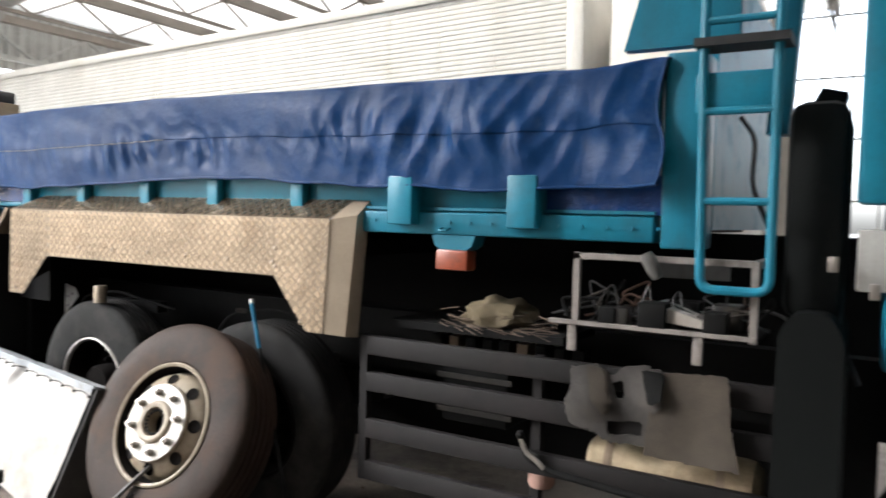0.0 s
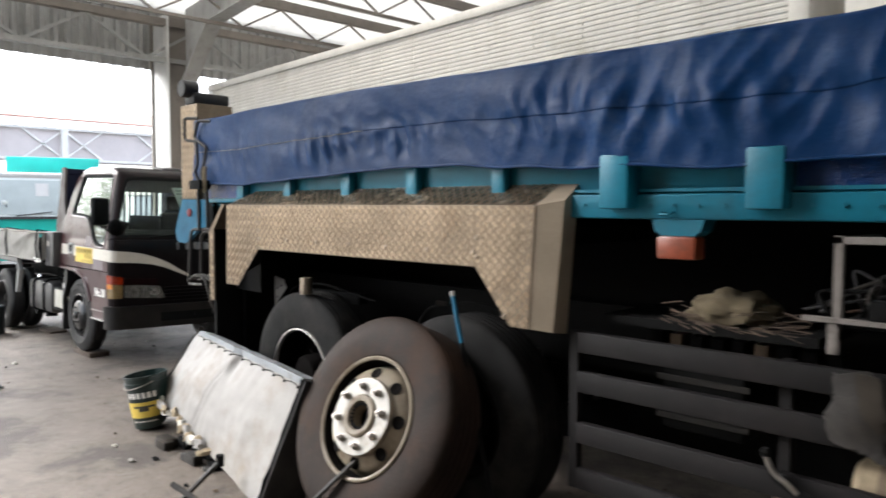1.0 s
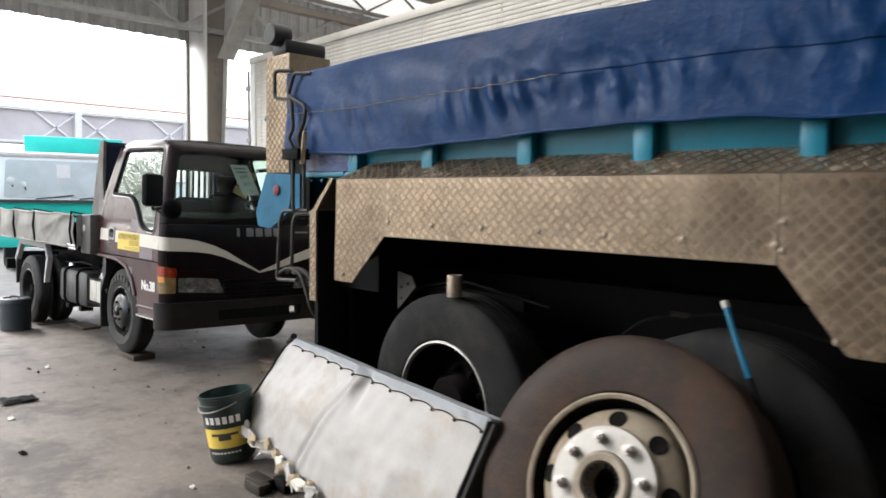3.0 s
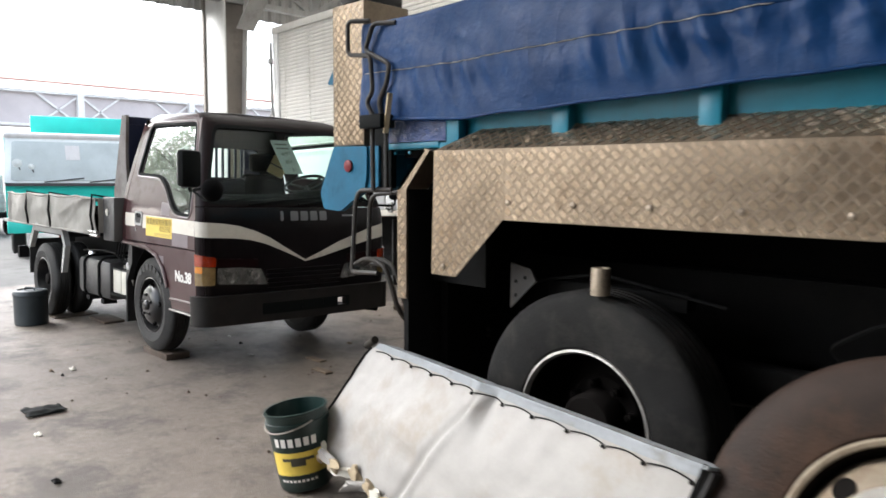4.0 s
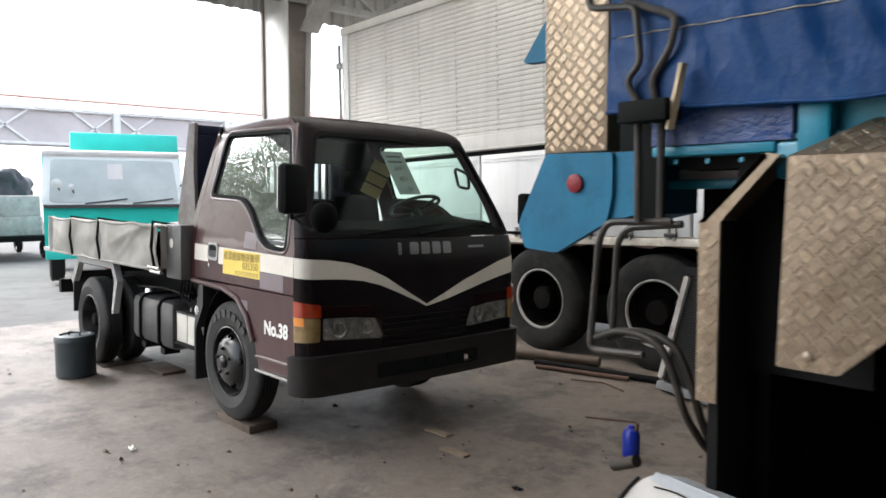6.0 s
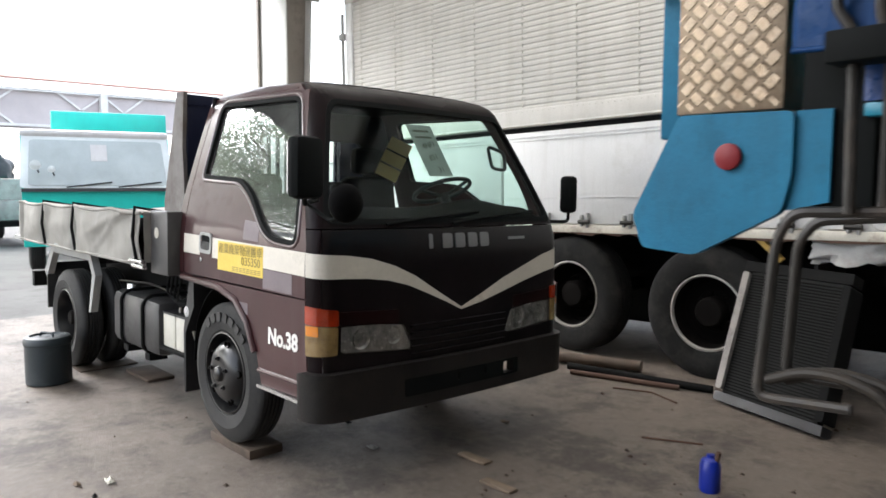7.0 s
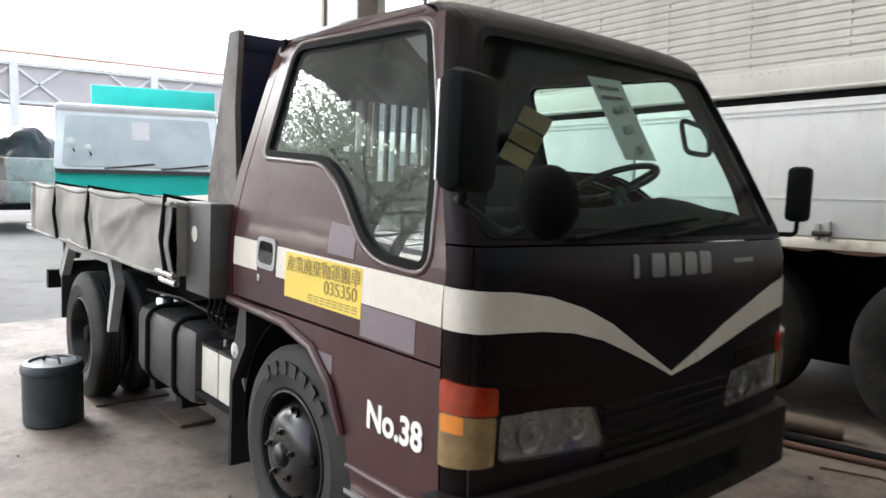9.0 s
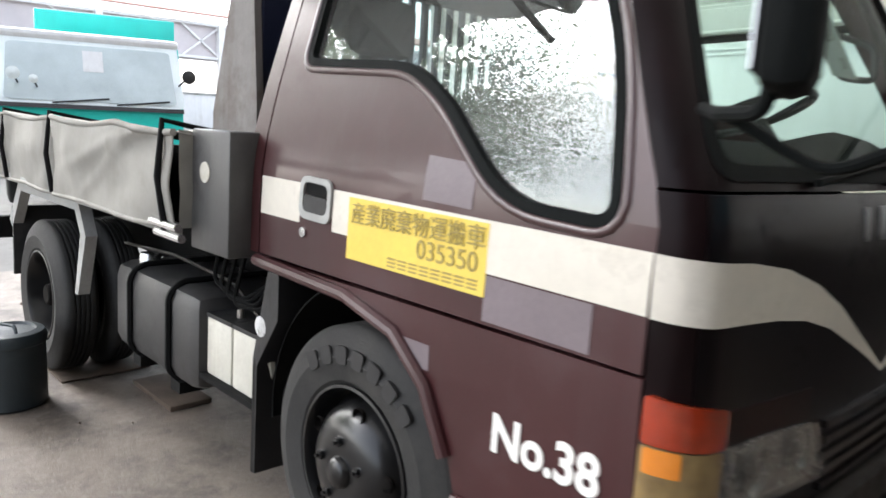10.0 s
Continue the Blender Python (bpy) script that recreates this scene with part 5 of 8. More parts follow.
solid("rubber_mat", panel(left_mat, holes, mat_wave, 0.008, *cuts), MAT_GREY, "torn grey rubber mat hung over the side guard", "mat", angle=70)
right_mat = ragged(fillet([(-0.405, 1.076), (-0.175, 1.088), (-0.153, 0.886), (-0.118, 0.758), (-0.304, 0.755), (-0.462, 0.765), (-0.443, 0.918), (-0.413, 1.046)], 0.015), amp=0.004, seed=8)
solid("sacking_mat", panel(right_mat, [], lambda u, v, d: (u, 3.142 + 0.007 * math.sin(u * 17) + 0.008 * noise.noise(Vector((u * 8, v * 6, 9))) + d, v), 0.006, *cuts), MAT_BROWN, "brown sacking mat hung over the side guard", "mat", angle=70)
solid("rubber_tongue", panel(ragged(fillet([(-0.474, 1.082), (-0.389, 1.078), (-0.394, 0.97), (-0.444, 0.953)], 0.02), amp=0.003, seed=9), [], lambda u, v, d: mat_wave(u, v, d - 0.022), 0.006, *cuts), CHASSIS, "black rubber tongue lying on the hung mat", "rubber flap", angle=70)
solid("folded_strip", panel(ragged(fillet([(-0.69, 1.066), (-0.625, 1.06), (-0.585, 0.93), (-0.605, 0.88), (-0.655, 0.93)], 0.02), amp=0.003, seed=12), [], lambda u, v, d: mat_wave(u, v, d - 0.014), 0.006, *cuts), MAT_BROWN, "faded strip folded over the torn mat", "strip", angle=70)
tank = thing("air_tank", (-0.4, 3.35, 0.6), "dusty cream cylinder slung behind the side guard", "tank")
part("shell", lathe(bmesh.new(), [(0, -0.72), (0.07, -0.715), (0.095, -0.69), (0.10, -0.66), (0.10, -0.12), (0.095, -0.09), (0.07, -0.065), (0, -0.06)], (0, 3.32, 0.66), "x", 28), FOAM, tank)
for x in (-0.62, -0.2):
    part("strap", lathe(bmesh.new(), [(0.102, x - 0.015), (0.104, x - 0.015), (0.104, x + 0.015), (0.102, x + 0.015)], (0, 3.32, 0.66), "x", 28), WOOD, tank)
part("low_bar", rod(bmesh.new(), bend([(-0.955, 3.15, 0.735), (-0.93, 3.15, 0.66), (-0.83, 3.15, 0.62), (0.0, 3.15, 0.56)], 0.04), 0.016, 8), CHASSIS, dt)

lever = part("hand_lever", rod(bmesh.new(), bend([(-0.955, 3.14, 0.735), (-0.93, 3.14, 0.68), (-0.88, 3.14, 0.655), (-0.85, 3.14, 0.63)], 0.02), 0.010, 8), NUT, dt, "bright worn hand lever")
part("lever_knob", lathe(bmesh.new(), [(0.0, 0.0), (0.014, 0.006), (0.018, 0.02), (0.012, 0.034), (0.0, 0.038)], (-0.957, 3.14, 0.73), "z", 14), CHASSIS, lever)
part("drain_cup", lathe(bmesh.new(), [(0.0, 0.515), (0.045, 0.515), (0.055, 0.53), (0.055, 0.59), (0.04, 0.60), (0.0, 0.602)], (-0.905, 3.25, 0), "z", 20), PALERUST, dt, "rust-red drain cup")

# battery rack
rk = part("rack_frame", bx(-0.775, -0.75, 3.19, 3.215, 1.20, 1.50), RACKPAINT, dt, "scuffed grey angle-iron rack")
for a in ((-0.775, -0.095, 3.19, 3.225, 1.475, 1.498), (-0.12, -0.095, 3.19, 3.215, 1.205, 1.475), (-0.865, -0.095, 3.17, 3.20, 1.216, 1.231), (-0.775, -0.74, 3.225, 3.60, 1.47, 1.495), (-0.13, -0.095, 3.225, 3.60, 1.47, 1.495)):
    part("rack_bar", bx(*a), RACKPAINT, rk)
part("rack_tray", bx(-0.775, -0.1, 3.20, 3.62, 1.20, 1.212), CHASSIS, rk)
for x in (-0.77, -0.29):
    part("rack_foot", bx(x - 0.018, x + 0.018, 3.18, 3.20, 1.11, 1.215, bev=0.004), RACKPAINT, rk)
bt = thing("loose_parts", (-0.4, 3.3, 1.23), "scrap parts piled in the rack", "scrap")
part("pale_tray", prism(bmesh.new(), [(-0.52, 1.30), (-0.46, 1.32), (-0.22, 1.255), (-0.26, 1.24), (-0.5, 1.262)], "y", 3.2, 3.42), WHITE, bt)
rnd = random.Random(4)
for i in range(14):
    x, y, s = -0.72 + 0.55 * rnd.random(), 3.2 + 0.3 * rnd.random(), 0.02 + 0.035 * rnd.random()
    part("lump", bx(x - s, x + s, y - s, y + s, 1.222, 1.24 + 1.6 * s, bev=0.008), CHASSIS if i % 3 else GREASE, bt)
part("tin_sheet", bx(-0.52, -0.24, 3.50, 3.506, 1.40, 1.475), BOXGREY, bt)
for i in range(16):
    x, y = -0.74 + 0.60 * rnd.random(), 3.22 + 0.25 * rnd.random()
    pts = [(x, y, 1.23), (x + 0.10 * rnd.uniform(-1, 1), y + 0.03, 1.30 + 0.10 * rnd.random()), (x + 0.16 * rnd.uniform(-1, 1), y, 1.27 + 0.08 * rnd.random()), (x + 0.20 * rnd.uniform(-1, 1), y - 0.02, 1.235)]
    part("wire", rod(bmesh.new(), bend(pts, 0.04), 0.004 + 0.003 * rnd.random(), 6), (CHASSIS, RUST, BLACK, GREASE)[i % 4], bt)
b = lathe(bmesh.new(), [(0.0, -0.055), (0.018, -0.05), (0.026, -0.02), (0.028, 0.03), (0.022, 0.05), (0.0, 0.052)], (0, 0, 0), "z", 18)
bmesh.ops.transform(b, matrix=Matrix.Translation((-0.455, 3.14, 1.465)) @ Matrix.Rotation(radians(-28), 4, "Y"), verts=b.verts[:])
part("horn", b, DULLZINC, dt, "dull tilted air horn")

# dusty sack and debris behind the guard
bm = bmesh.new()
bmesh.ops.create_icosphere(bm, subdivisions=4, radius=1.0)
for v in bm.verts:
    k = 1 + 0.25 * noise.noise(v.co * 2.1) + 0.12 * noise.noise(v.co * 6)
    v.co = Vector((-1.20 + v.co.x * 0.17 * k, 3.42 + v.co.y * 0.12 * k, 1.185 + max(v.co.z, -0.55) * 0.085 * k))
solid("sack", bm, SACKING, "slumped tan dusty sack on the chassis", "sack", angle=60)
rnd = random.Random(17)
b = bmesh.new()
for i in range(80):
    x, y, z = rnd.uniform(-1.45, -0.95), rnd.uniform(3.24, 3.46), 1.137 + 0.07 * rnd.random() ** 2
    a, ln = rnd.uniform(-0.7, 0.7), rnd.uniform(0.04, 0.14)
    rod(b, [(x, y, z), (x + ln * math.cos(a), y + 0.3 * ln * math.sin(3 * a), z + 0.35 * ln * math.sin(a))], rnd.uniform(0.0012, 0.0035), 4)
tagged(solid("straw_litter", b, DARKWOOD, "dry straw and twigs strewn round the sack", "litter"), kind="stuff")
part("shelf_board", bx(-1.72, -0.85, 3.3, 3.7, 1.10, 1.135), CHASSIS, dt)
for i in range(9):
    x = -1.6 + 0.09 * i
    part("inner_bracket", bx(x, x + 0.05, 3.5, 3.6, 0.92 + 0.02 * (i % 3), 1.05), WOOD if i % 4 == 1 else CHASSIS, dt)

# front pillar, ladder, guard
part("front_pillar", bx(-0.445, -0.30, 3.20, 3.40, 1.528, 2.25, bev=0.01), TEAL, dt)
part("head_board", prism(bmesh.new(), [(-0.62, 2.28), (-0.56, 2.50), (-0.52, 2.80), (-0.20, 2.80), (-0.20, 2.28)], "y", 3.24, 3.30), TEAL, dt, "teal head board")
part("head_wall", bx(-0.40, -0.34, 3.62, 5.5, 1.6, 2.8), TEAL, dt)
part("cross_bracket", bx(-0.33, -0.06, 3.16, 3.24, 2.02, 2.16, bev=0.01), TEAL, dt)
part("bracket_lip", bx(-0.33, -0.02, 3.10, 3.24, 2.24, 2.27), BLACK, dt)
ld = part("ladder", rod(bmesh.new(), bend([(-0.298, 3.15, 2.9), (-0.302, 3.15, 2.2), (-0.285, 3.15, 1.392), (-0.056, 3.15, 1.392), (-0.058, 3.15, 2.2), (-0.062, 3.15, 2.9)], 0.05), 0.017, 10), TEAL, dt, "teal tubular side ladder")
for z in (1.705, 2.02, 2.335, 2.65):
    part("rung", rod(bmesh.new(), [(-0.295, 3.15, z), (-0.058, 3.15, z)], 0.014, 8), TEAL, ld)
for z, x in ((2.1, -0.32), (1.6, -0.31)):
    part("ladder_stay", bx(x - 0.012 + 0.02, x + 0.012 + 0.02, 3.15, 3.24, z - 0.015, z + 0.015), TEAL, ld)
part("air_duct", bx(-0.03, 0.16, 3.25, 3.75, 1.30, 2.06, bev=0.05), GUARD, dt)
part("snorkel", prism(bmesh.new(), [(-0.01, 1.86), (0.08, 1.86), (0.145, 2.10), (0.06, 2.12), (0.02, 2.04)], "y", 3.38, 3.50), GUARD, dt, "black air intake snorkel")
part("guard_post", beam(bmesh.new(), (-0.10, 3.60, 1.98), (-0.05, 3.60, 2.95), 0.11, 0.08), TEAL, dt)
for k, (x0, z0) in enumerate(((-0.20, 2.02), (0.0, 1.98), (0.10, 1.5))):
    part("air_hose", rod(bmesh.new(), bend([(x0, 3.34, z0), (x0 + 0.06, 3.30, z0 - 0.08), (x0 + 0.05, 3.30, z0 - 0.25), (x0 + 0.12, 3.34, z0 - 0.42)], 0.05), 0.009, 8), BLACK, dt)
b = prism(bmesh.new(), fillet([(-0.02, 0.35), (-0.02, 1.27), (0.03, 1.34), (0.13, 1.34), (0.18, 1.26), (0.18, 0.35)], 0.03), "y", 3.10, 3.6)
part("front_flap", b, GUARD, dt, "black moulded front splash guard")
part("cab_rear_wall", bx(0.28, 0.36, 3.2, 5.45, 1.15, 3.0, bev=0.03), TEAL, dt)
part("cab_side", bx(0.33, 2.2, 3.15, 3.22, 0.95, 3.0, bev=0.02), TEAL, dt)
part("cab_roof", bx(0.28, 2.2, 3.2, 5.45, 2.95, 3.05), TEAL, dt)
part("cab_corner", bx(0.19, 0.33, 3.12, 3.25, 1.70, 3.0, bev=0.02), TEAL, dt)
part("junction_box", bx(0.20, 0.34, 3.14, 3.3, 1.42, 1.62, bev=0.01), GREYSTEEL, dt)
wheel(dt, (0.78, 3.14, 0.515), 0.515, 0.27, 0.285, "front")
for z, x in ((1.48, 0.12), (1.40, 0.24), (0.55, 0.15)):
    part("clip", bx(x, x + 0.03, 3.08, 3.1, z, z + 0.05, bev=0.004), NUT, dt)


# ---- maroon light truck ----
CY = 4.204


def lerp_table(tab, z):
    if z <= tab[0][0]:
        return tab[0][1]
    for (a, p), (c, q) in zip(tab, tab[1:]):
        if z <= c:
            return p + (q - p) * (z - a) / (c - a)
    return tab[-1][1]


HALF = [(0.3, 0.860), (0.9, 0.875), (1.10, 0.874), (1.20, 0.869), (1.25, 0.863), (1.30, 0.853), (1.37, 0.836), (1.45, 0.814), (1.60, 0.768), (1.76, 0.717), (1.92, 0.664), (1.95, 0.650), (1.98, 0.626), (2.00, 0.600), (2.02, 0.568), (2.05, 0.51)]
NOSE = [(0.3, -7.225), (0.9, -7.235), (1.20, -7.245), (1.28, -7.265), (1.60, -7.41), (1.92, -7.565), (1.95, -7.595), (1.98, -7.65), (2.00, -7.73)]
LEVELS = (0.9, 1.10, 1.20, 1.25, 1.30, 1.37, 1.45, 1.60, 1.76, 1.92, 1.95, 1.98)


def cab_front(u, z, d):
    s, a = (1 if u >= 0 else -1), abs(u)
    w, x = lerp_table(HALF, z) - 0.09, lerp_table(NOSE, z)
    if a <= 0.75:
        yy, ang = a / 0.75 * w, 0.0
        x -= 0.03 * (a / 0.75) ** 2
    else:
        ang = (a - 0.75) / 0.19 * math.pi / 2
        yy = w + 0.09 * math.sin(ang)
        x -= 0.03 + 0.09 * (1 - math.cos(ang))
    return (x - d * math.cos(ang), CY - s * (yy - d * math.sin(ang)), z)


def cab_side(s):
    return lambda x, z, d: (x, CY - s * (lerp_table(HALF, z) - d), z)


US = [i * 0.1 for i in range(-7, 8)] + [s * (0.75 + 0.19 * k / 5) for s in (-1, 1) for k in range(5)]

lt = thing("light_truck", (-9.2, CY, 0), "faded maroon light tipper truck with cream stripe", "truck")
ws_hole = fillet([(-0.80, 1.30), (0.80, 1.30), (0.775, 1.885), (-0.775, 1.885)], 0.07, 5)
shell = part("cab_shell", panel([(-0.94, 1.268), (0.94, 1.268), (0.94, 2.00), (-0.94, 2.00)], [ws_hole], cab_front, 0.03, US, LEVELS), SHADEMAROON, lt, "maroon cab pillars and header, darkened for shade", 50)
glass_out = fillet([(-0.805, 1.295), (0.805, 1.295), (0.78, 1.89), (-0.78, 1.89)], 0.07, 5)
wsg = part("windscreen", panel(glass_out, [], lambda u, v, d: cab_front(u, v, 0.008 + d), 0.004, US, LEVELS), GLASSM, shell, "", 60)
wsg.visible_shadow = False
part("windscreen_seal", panel(fillet([(-0.815, 1.285), (0.815, 1.285), (0.79, 1.90), (-0.79, 1.90)], 0.075, 5), [fillet([(-0.785, 1.313), (0.785, 1.313), (0.76, 1.872), (-0.76, 1.872)], 0.065, 5)], lambda u, v, d: cab_front(u, v, -0.004 + d), 0.008, US, LEVELS), GUARD, shell, "", 60)
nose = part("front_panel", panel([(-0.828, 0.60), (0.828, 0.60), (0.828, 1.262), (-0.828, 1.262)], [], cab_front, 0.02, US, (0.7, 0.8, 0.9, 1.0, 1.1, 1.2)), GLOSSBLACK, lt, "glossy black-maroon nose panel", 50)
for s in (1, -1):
    part("nose_corner", panel([(s * 0.832, 0.60), (s * 0.94, 0.60), (s * 0.94, 1.262), (s * 0.832, 1.262)], [], cab_front, 0.02, US, (0.7, 0.8, 0.9, 1.0, 1.1, 1.2)), SHADEMAROON, lt, "maroon nose corner, darkened for shade", 50)
def cab_roof(u, v):
    """u runs back and v across; the edge meets the tops of the cab sides."""
    a = 2 * v - 1
    c = max(0.0, (abs(a) - 0.84) / 0.16)
    x0 = -7.733 - 0.03 * a * a - 0.09 * (1 - math.sqrt(max(0.0, 1 - c * c)))
    x = x0 + (-8.755 - x0) * u
    t = (-7.735 - x) / 1.02
    ze = 1.9985 + 0.041 * t
    return (x, CY + a * (lerp_table(HALF, ze) - 0.004), ze + 0.030 * (1 - abs(a) ** 2.5) * min(1.0, 0.25 + 3 * u))


part("roof", grid(bmesh.new(), 14, 32, cab_roof), SHADEMAROON, lt, "maroon cab roof, darkened for shade", 70)
for s in (1, -1):
    side = part("cab_rear_pillar", panel([(-8.74, 0.95), (-8.668, 0.95), (-8.668, 1.25), (-8.70, 1.935), (-7.70, 1.935), (-7.765, 1.965), (-7.858, 2.00), (-8.30, 2.022), (-8.755, 2.04)], [], cab_side(s), 0.03, [-8.6 + 0.1 * i for i in range(10)], LEVELS), MAROON, lt, "", 50)
    win = fillet([(-8.545, 1.512), (-8.105, 1.492), (-7.955, 1.42), (-7.710, 1.208), (-7.448, 1.195), (-7.502, 1.47), (-7.735, 1.905), (-8.572, 1.925)], [0.03, 0.06, 0.08, 0.10, 0.06, 0.2, 0.06, 0.06], 5)
    door = part("door", panel([(-8.66, 0.952), (-7.365, 0.945), (-7.365, 1.20), (-7.385, 1.275), (-7.53, 1.60), (-7.675, 1.945), (-8.695, 1.955), (-8.66, 1.25)], [win], cab_side(s), 0.035, [-8.6 + 0.12 * i for i in range(10)], LEVELS), MAROON, lt, "faded maroon cab door" if s == 1 else "", 50)

    def scaled(f):
        """The window outline moved outwards by f."""
        out = []
        for k, p in enumerate(win):
            d = Vector(win[(k + 1) % len(win)]) - Vector(win[k - 1])
            out.append((p[0] + d.y / d.length * f, p[1] - d.x / d.length * f))
        return out
    rim_line = [cab_side(s)(x, z, 0.003) for x, z in scaled(0.024)]
    part("window_flange", rod(bmesh.new(), rim_line + rim_line[:1], 0.0105, 12, False), FRAMEPAINT, door, "rounded pressed flange round the window", 60)
    part("window_seal", panel(scaled(0.014), [scaled(-0.008)], (lambda q: lambda x, z, d: cab_side(q)(x, z, d - 0.004))(s), 0.02, [-8.6 + 0.12 * i for i in range(10)], LEVELS), GUARD, door, "black rubber window seal", 60)
    g = part("door_glass", panel(scaled(0.006), [], (lambda q: lambda x, z, d: cab_side(q)(x, z, 0.014 + d))(s), 0.004, (), LEVELS), SIDEGLASS if s == 1 else GLASSM, door, "", 60)
    g.visible_shadow = False
    low = part("lower_panel", panel([(-8.66, 0.938), (-7.362, 0.938), (-7.357, 0.47), (-7.78, 0.465), (-7.825, 0.62), (-7.90, 0.77), (-8.02, 0.868), (-8.22, 0.915), (-8.66, 0.922)], [], cab_side(s), 0.03, (), LEVELS), MAROON, lt, "", 50)
    lip = [(-8.67, 0.93), (-8.22, 0.912), (-8.02, 0.862), (-7.905, 0.765), (-7.83, 0.62)]
    part("arch_lip", rod(bmesh.new(), [cab_side(s)(x, z, -0.004) for x, z in lip], 0.019, 10), MAROON, low)
    part("sill_crease", rod(bmesh.new(), [cab_side(s)(x, z, -0.002) for x, z in ((-7.80, 0.535), (-7.60, 0.537), (-7.39, 0.54))], 0.012, 8), MAROON, low)
    bm = bx(-7.80, -7.40, CY - s * 0.868 - 0.012, CY - s * 0.868 + 0.012, 0.448, 0.464)
    part("step", bm, CHROME, low)
    if s == 1:
        hb = panel(fillet([(-8.445, 1.085), (-8.30, 1.08), (-8.30, 1.195), (-8.445, 1.20)], 0.03, 4), [fillet([(-8.43, 1.105), (-8.315, 1.10), (-8.315, 1.18), (-8.43, 1.185)], 0.025, 4)], lambda x, z, d: cab_side(1)(x, z, d - 0.008), 0.01)
        part("door_handle", hb, GREYSTEEL, door, "worn grey-edged recessed door handle")
        part("handle_pull", panel(fillet([(-8.425, 1.10), (-8.318, 1.096), (-8.318, 1.145), (-8.425, 1.15)], 0.012), [], lambda x, z, d: cab_side(1)(x, z, d - 0.007), 0.006), BLACK, door)
        part("handle_cup", panel(fillet([(-8.425, 1.15), (-8.318, 1.145), (-8.318, 1.178), (-8.425, 1.183)], 0.012), [], lambda x, z, d: cab_side(1)(x, z, d - 0.002), 0.004), CHASSIS, door)
        part("key_lock", lathe(bmesh.new(), [(0.014, -0.001), (0.014, -0.006), (0, -0.007)], (-8.43, CY - 0.873, 1.045), n=14), CHROME, door)
        st = lambda x, z, d: cab_side(1)(x, z, d - 0.0015)
        part("stripe", panel([(-8.658, 1.072), (-8.45, 1.069), (-8.45, 1.178), (-8.658, 1.181)], [], st, 0.001), STRIPE, door, "cream painted stripe")
        part("stripe", panel([(-8.295, 1.065), (-7.367, 1.048), (-7.367, 1.158), (-8.295, 1.174)], [], st, 0.001, (), LEVELS), STRIPE, door, "cream painted stripe")
        part("primer_patch", panel([(-7.745, 0.955), (-7.475, 0.952), (-7.475, 1.046), (-7.745, 1.051)], [], st, 0.001), PATCH, door, "mauve-grey touched-up patch")
        part("primer_patch", panel([(-7.955, 1.185), (-7.80, 1.18), (-7.80, 1.275), (-7.955, 1.285)], [], st, 0.001, (), LEVELS), PATCH, door, "mauve-grey touched-up patch")
        part("primer_patch", panel([(-8.0, 0.80), (-7.90, 0.80), (-7.90, 0.86), (-8.0, 0.86)], [], st, 0.001), PATCH, low)
        stk = part("permit_sticker", panel([(-8.225, 1.008), (-7.742, 1.004), (-7.742, 1.158), (-8.225, 1.163)], [], lambda x, z, d: cab_side(1)(x, z, d - 0.0035), 0.001), YELLOW, door, "yellow permit sticker with dark print")
        lettering("permit_heading", "産業廃棄物運搬車", 0.058, upright(-8.21, CY - 0.8785, 1.105), FADEDINK, stk, 0.0006, 1.0)
        lettering("permit_number", "035350", 0.062, upright(-7.96, CY - 0.8785, 1.052), FADEDINK, stk, 0.0006, 1.05)
        for i in range(8):
            x = -8.06 + i * 0.038
            for k in range(3):
                part("print_bar", bx(x, x + 0.030, CY - 0.8785, CY - 0.8765, 1.014 + 0.009 * k, 1.0185 + 0.009 * k), FADEDINK, stk)
        lettering("number_lettering", "No.38", 0.112, upright(-7.698, CY - 0.873, 0.690), LETTER, low, 0.0015, 0.95, 0.0035)

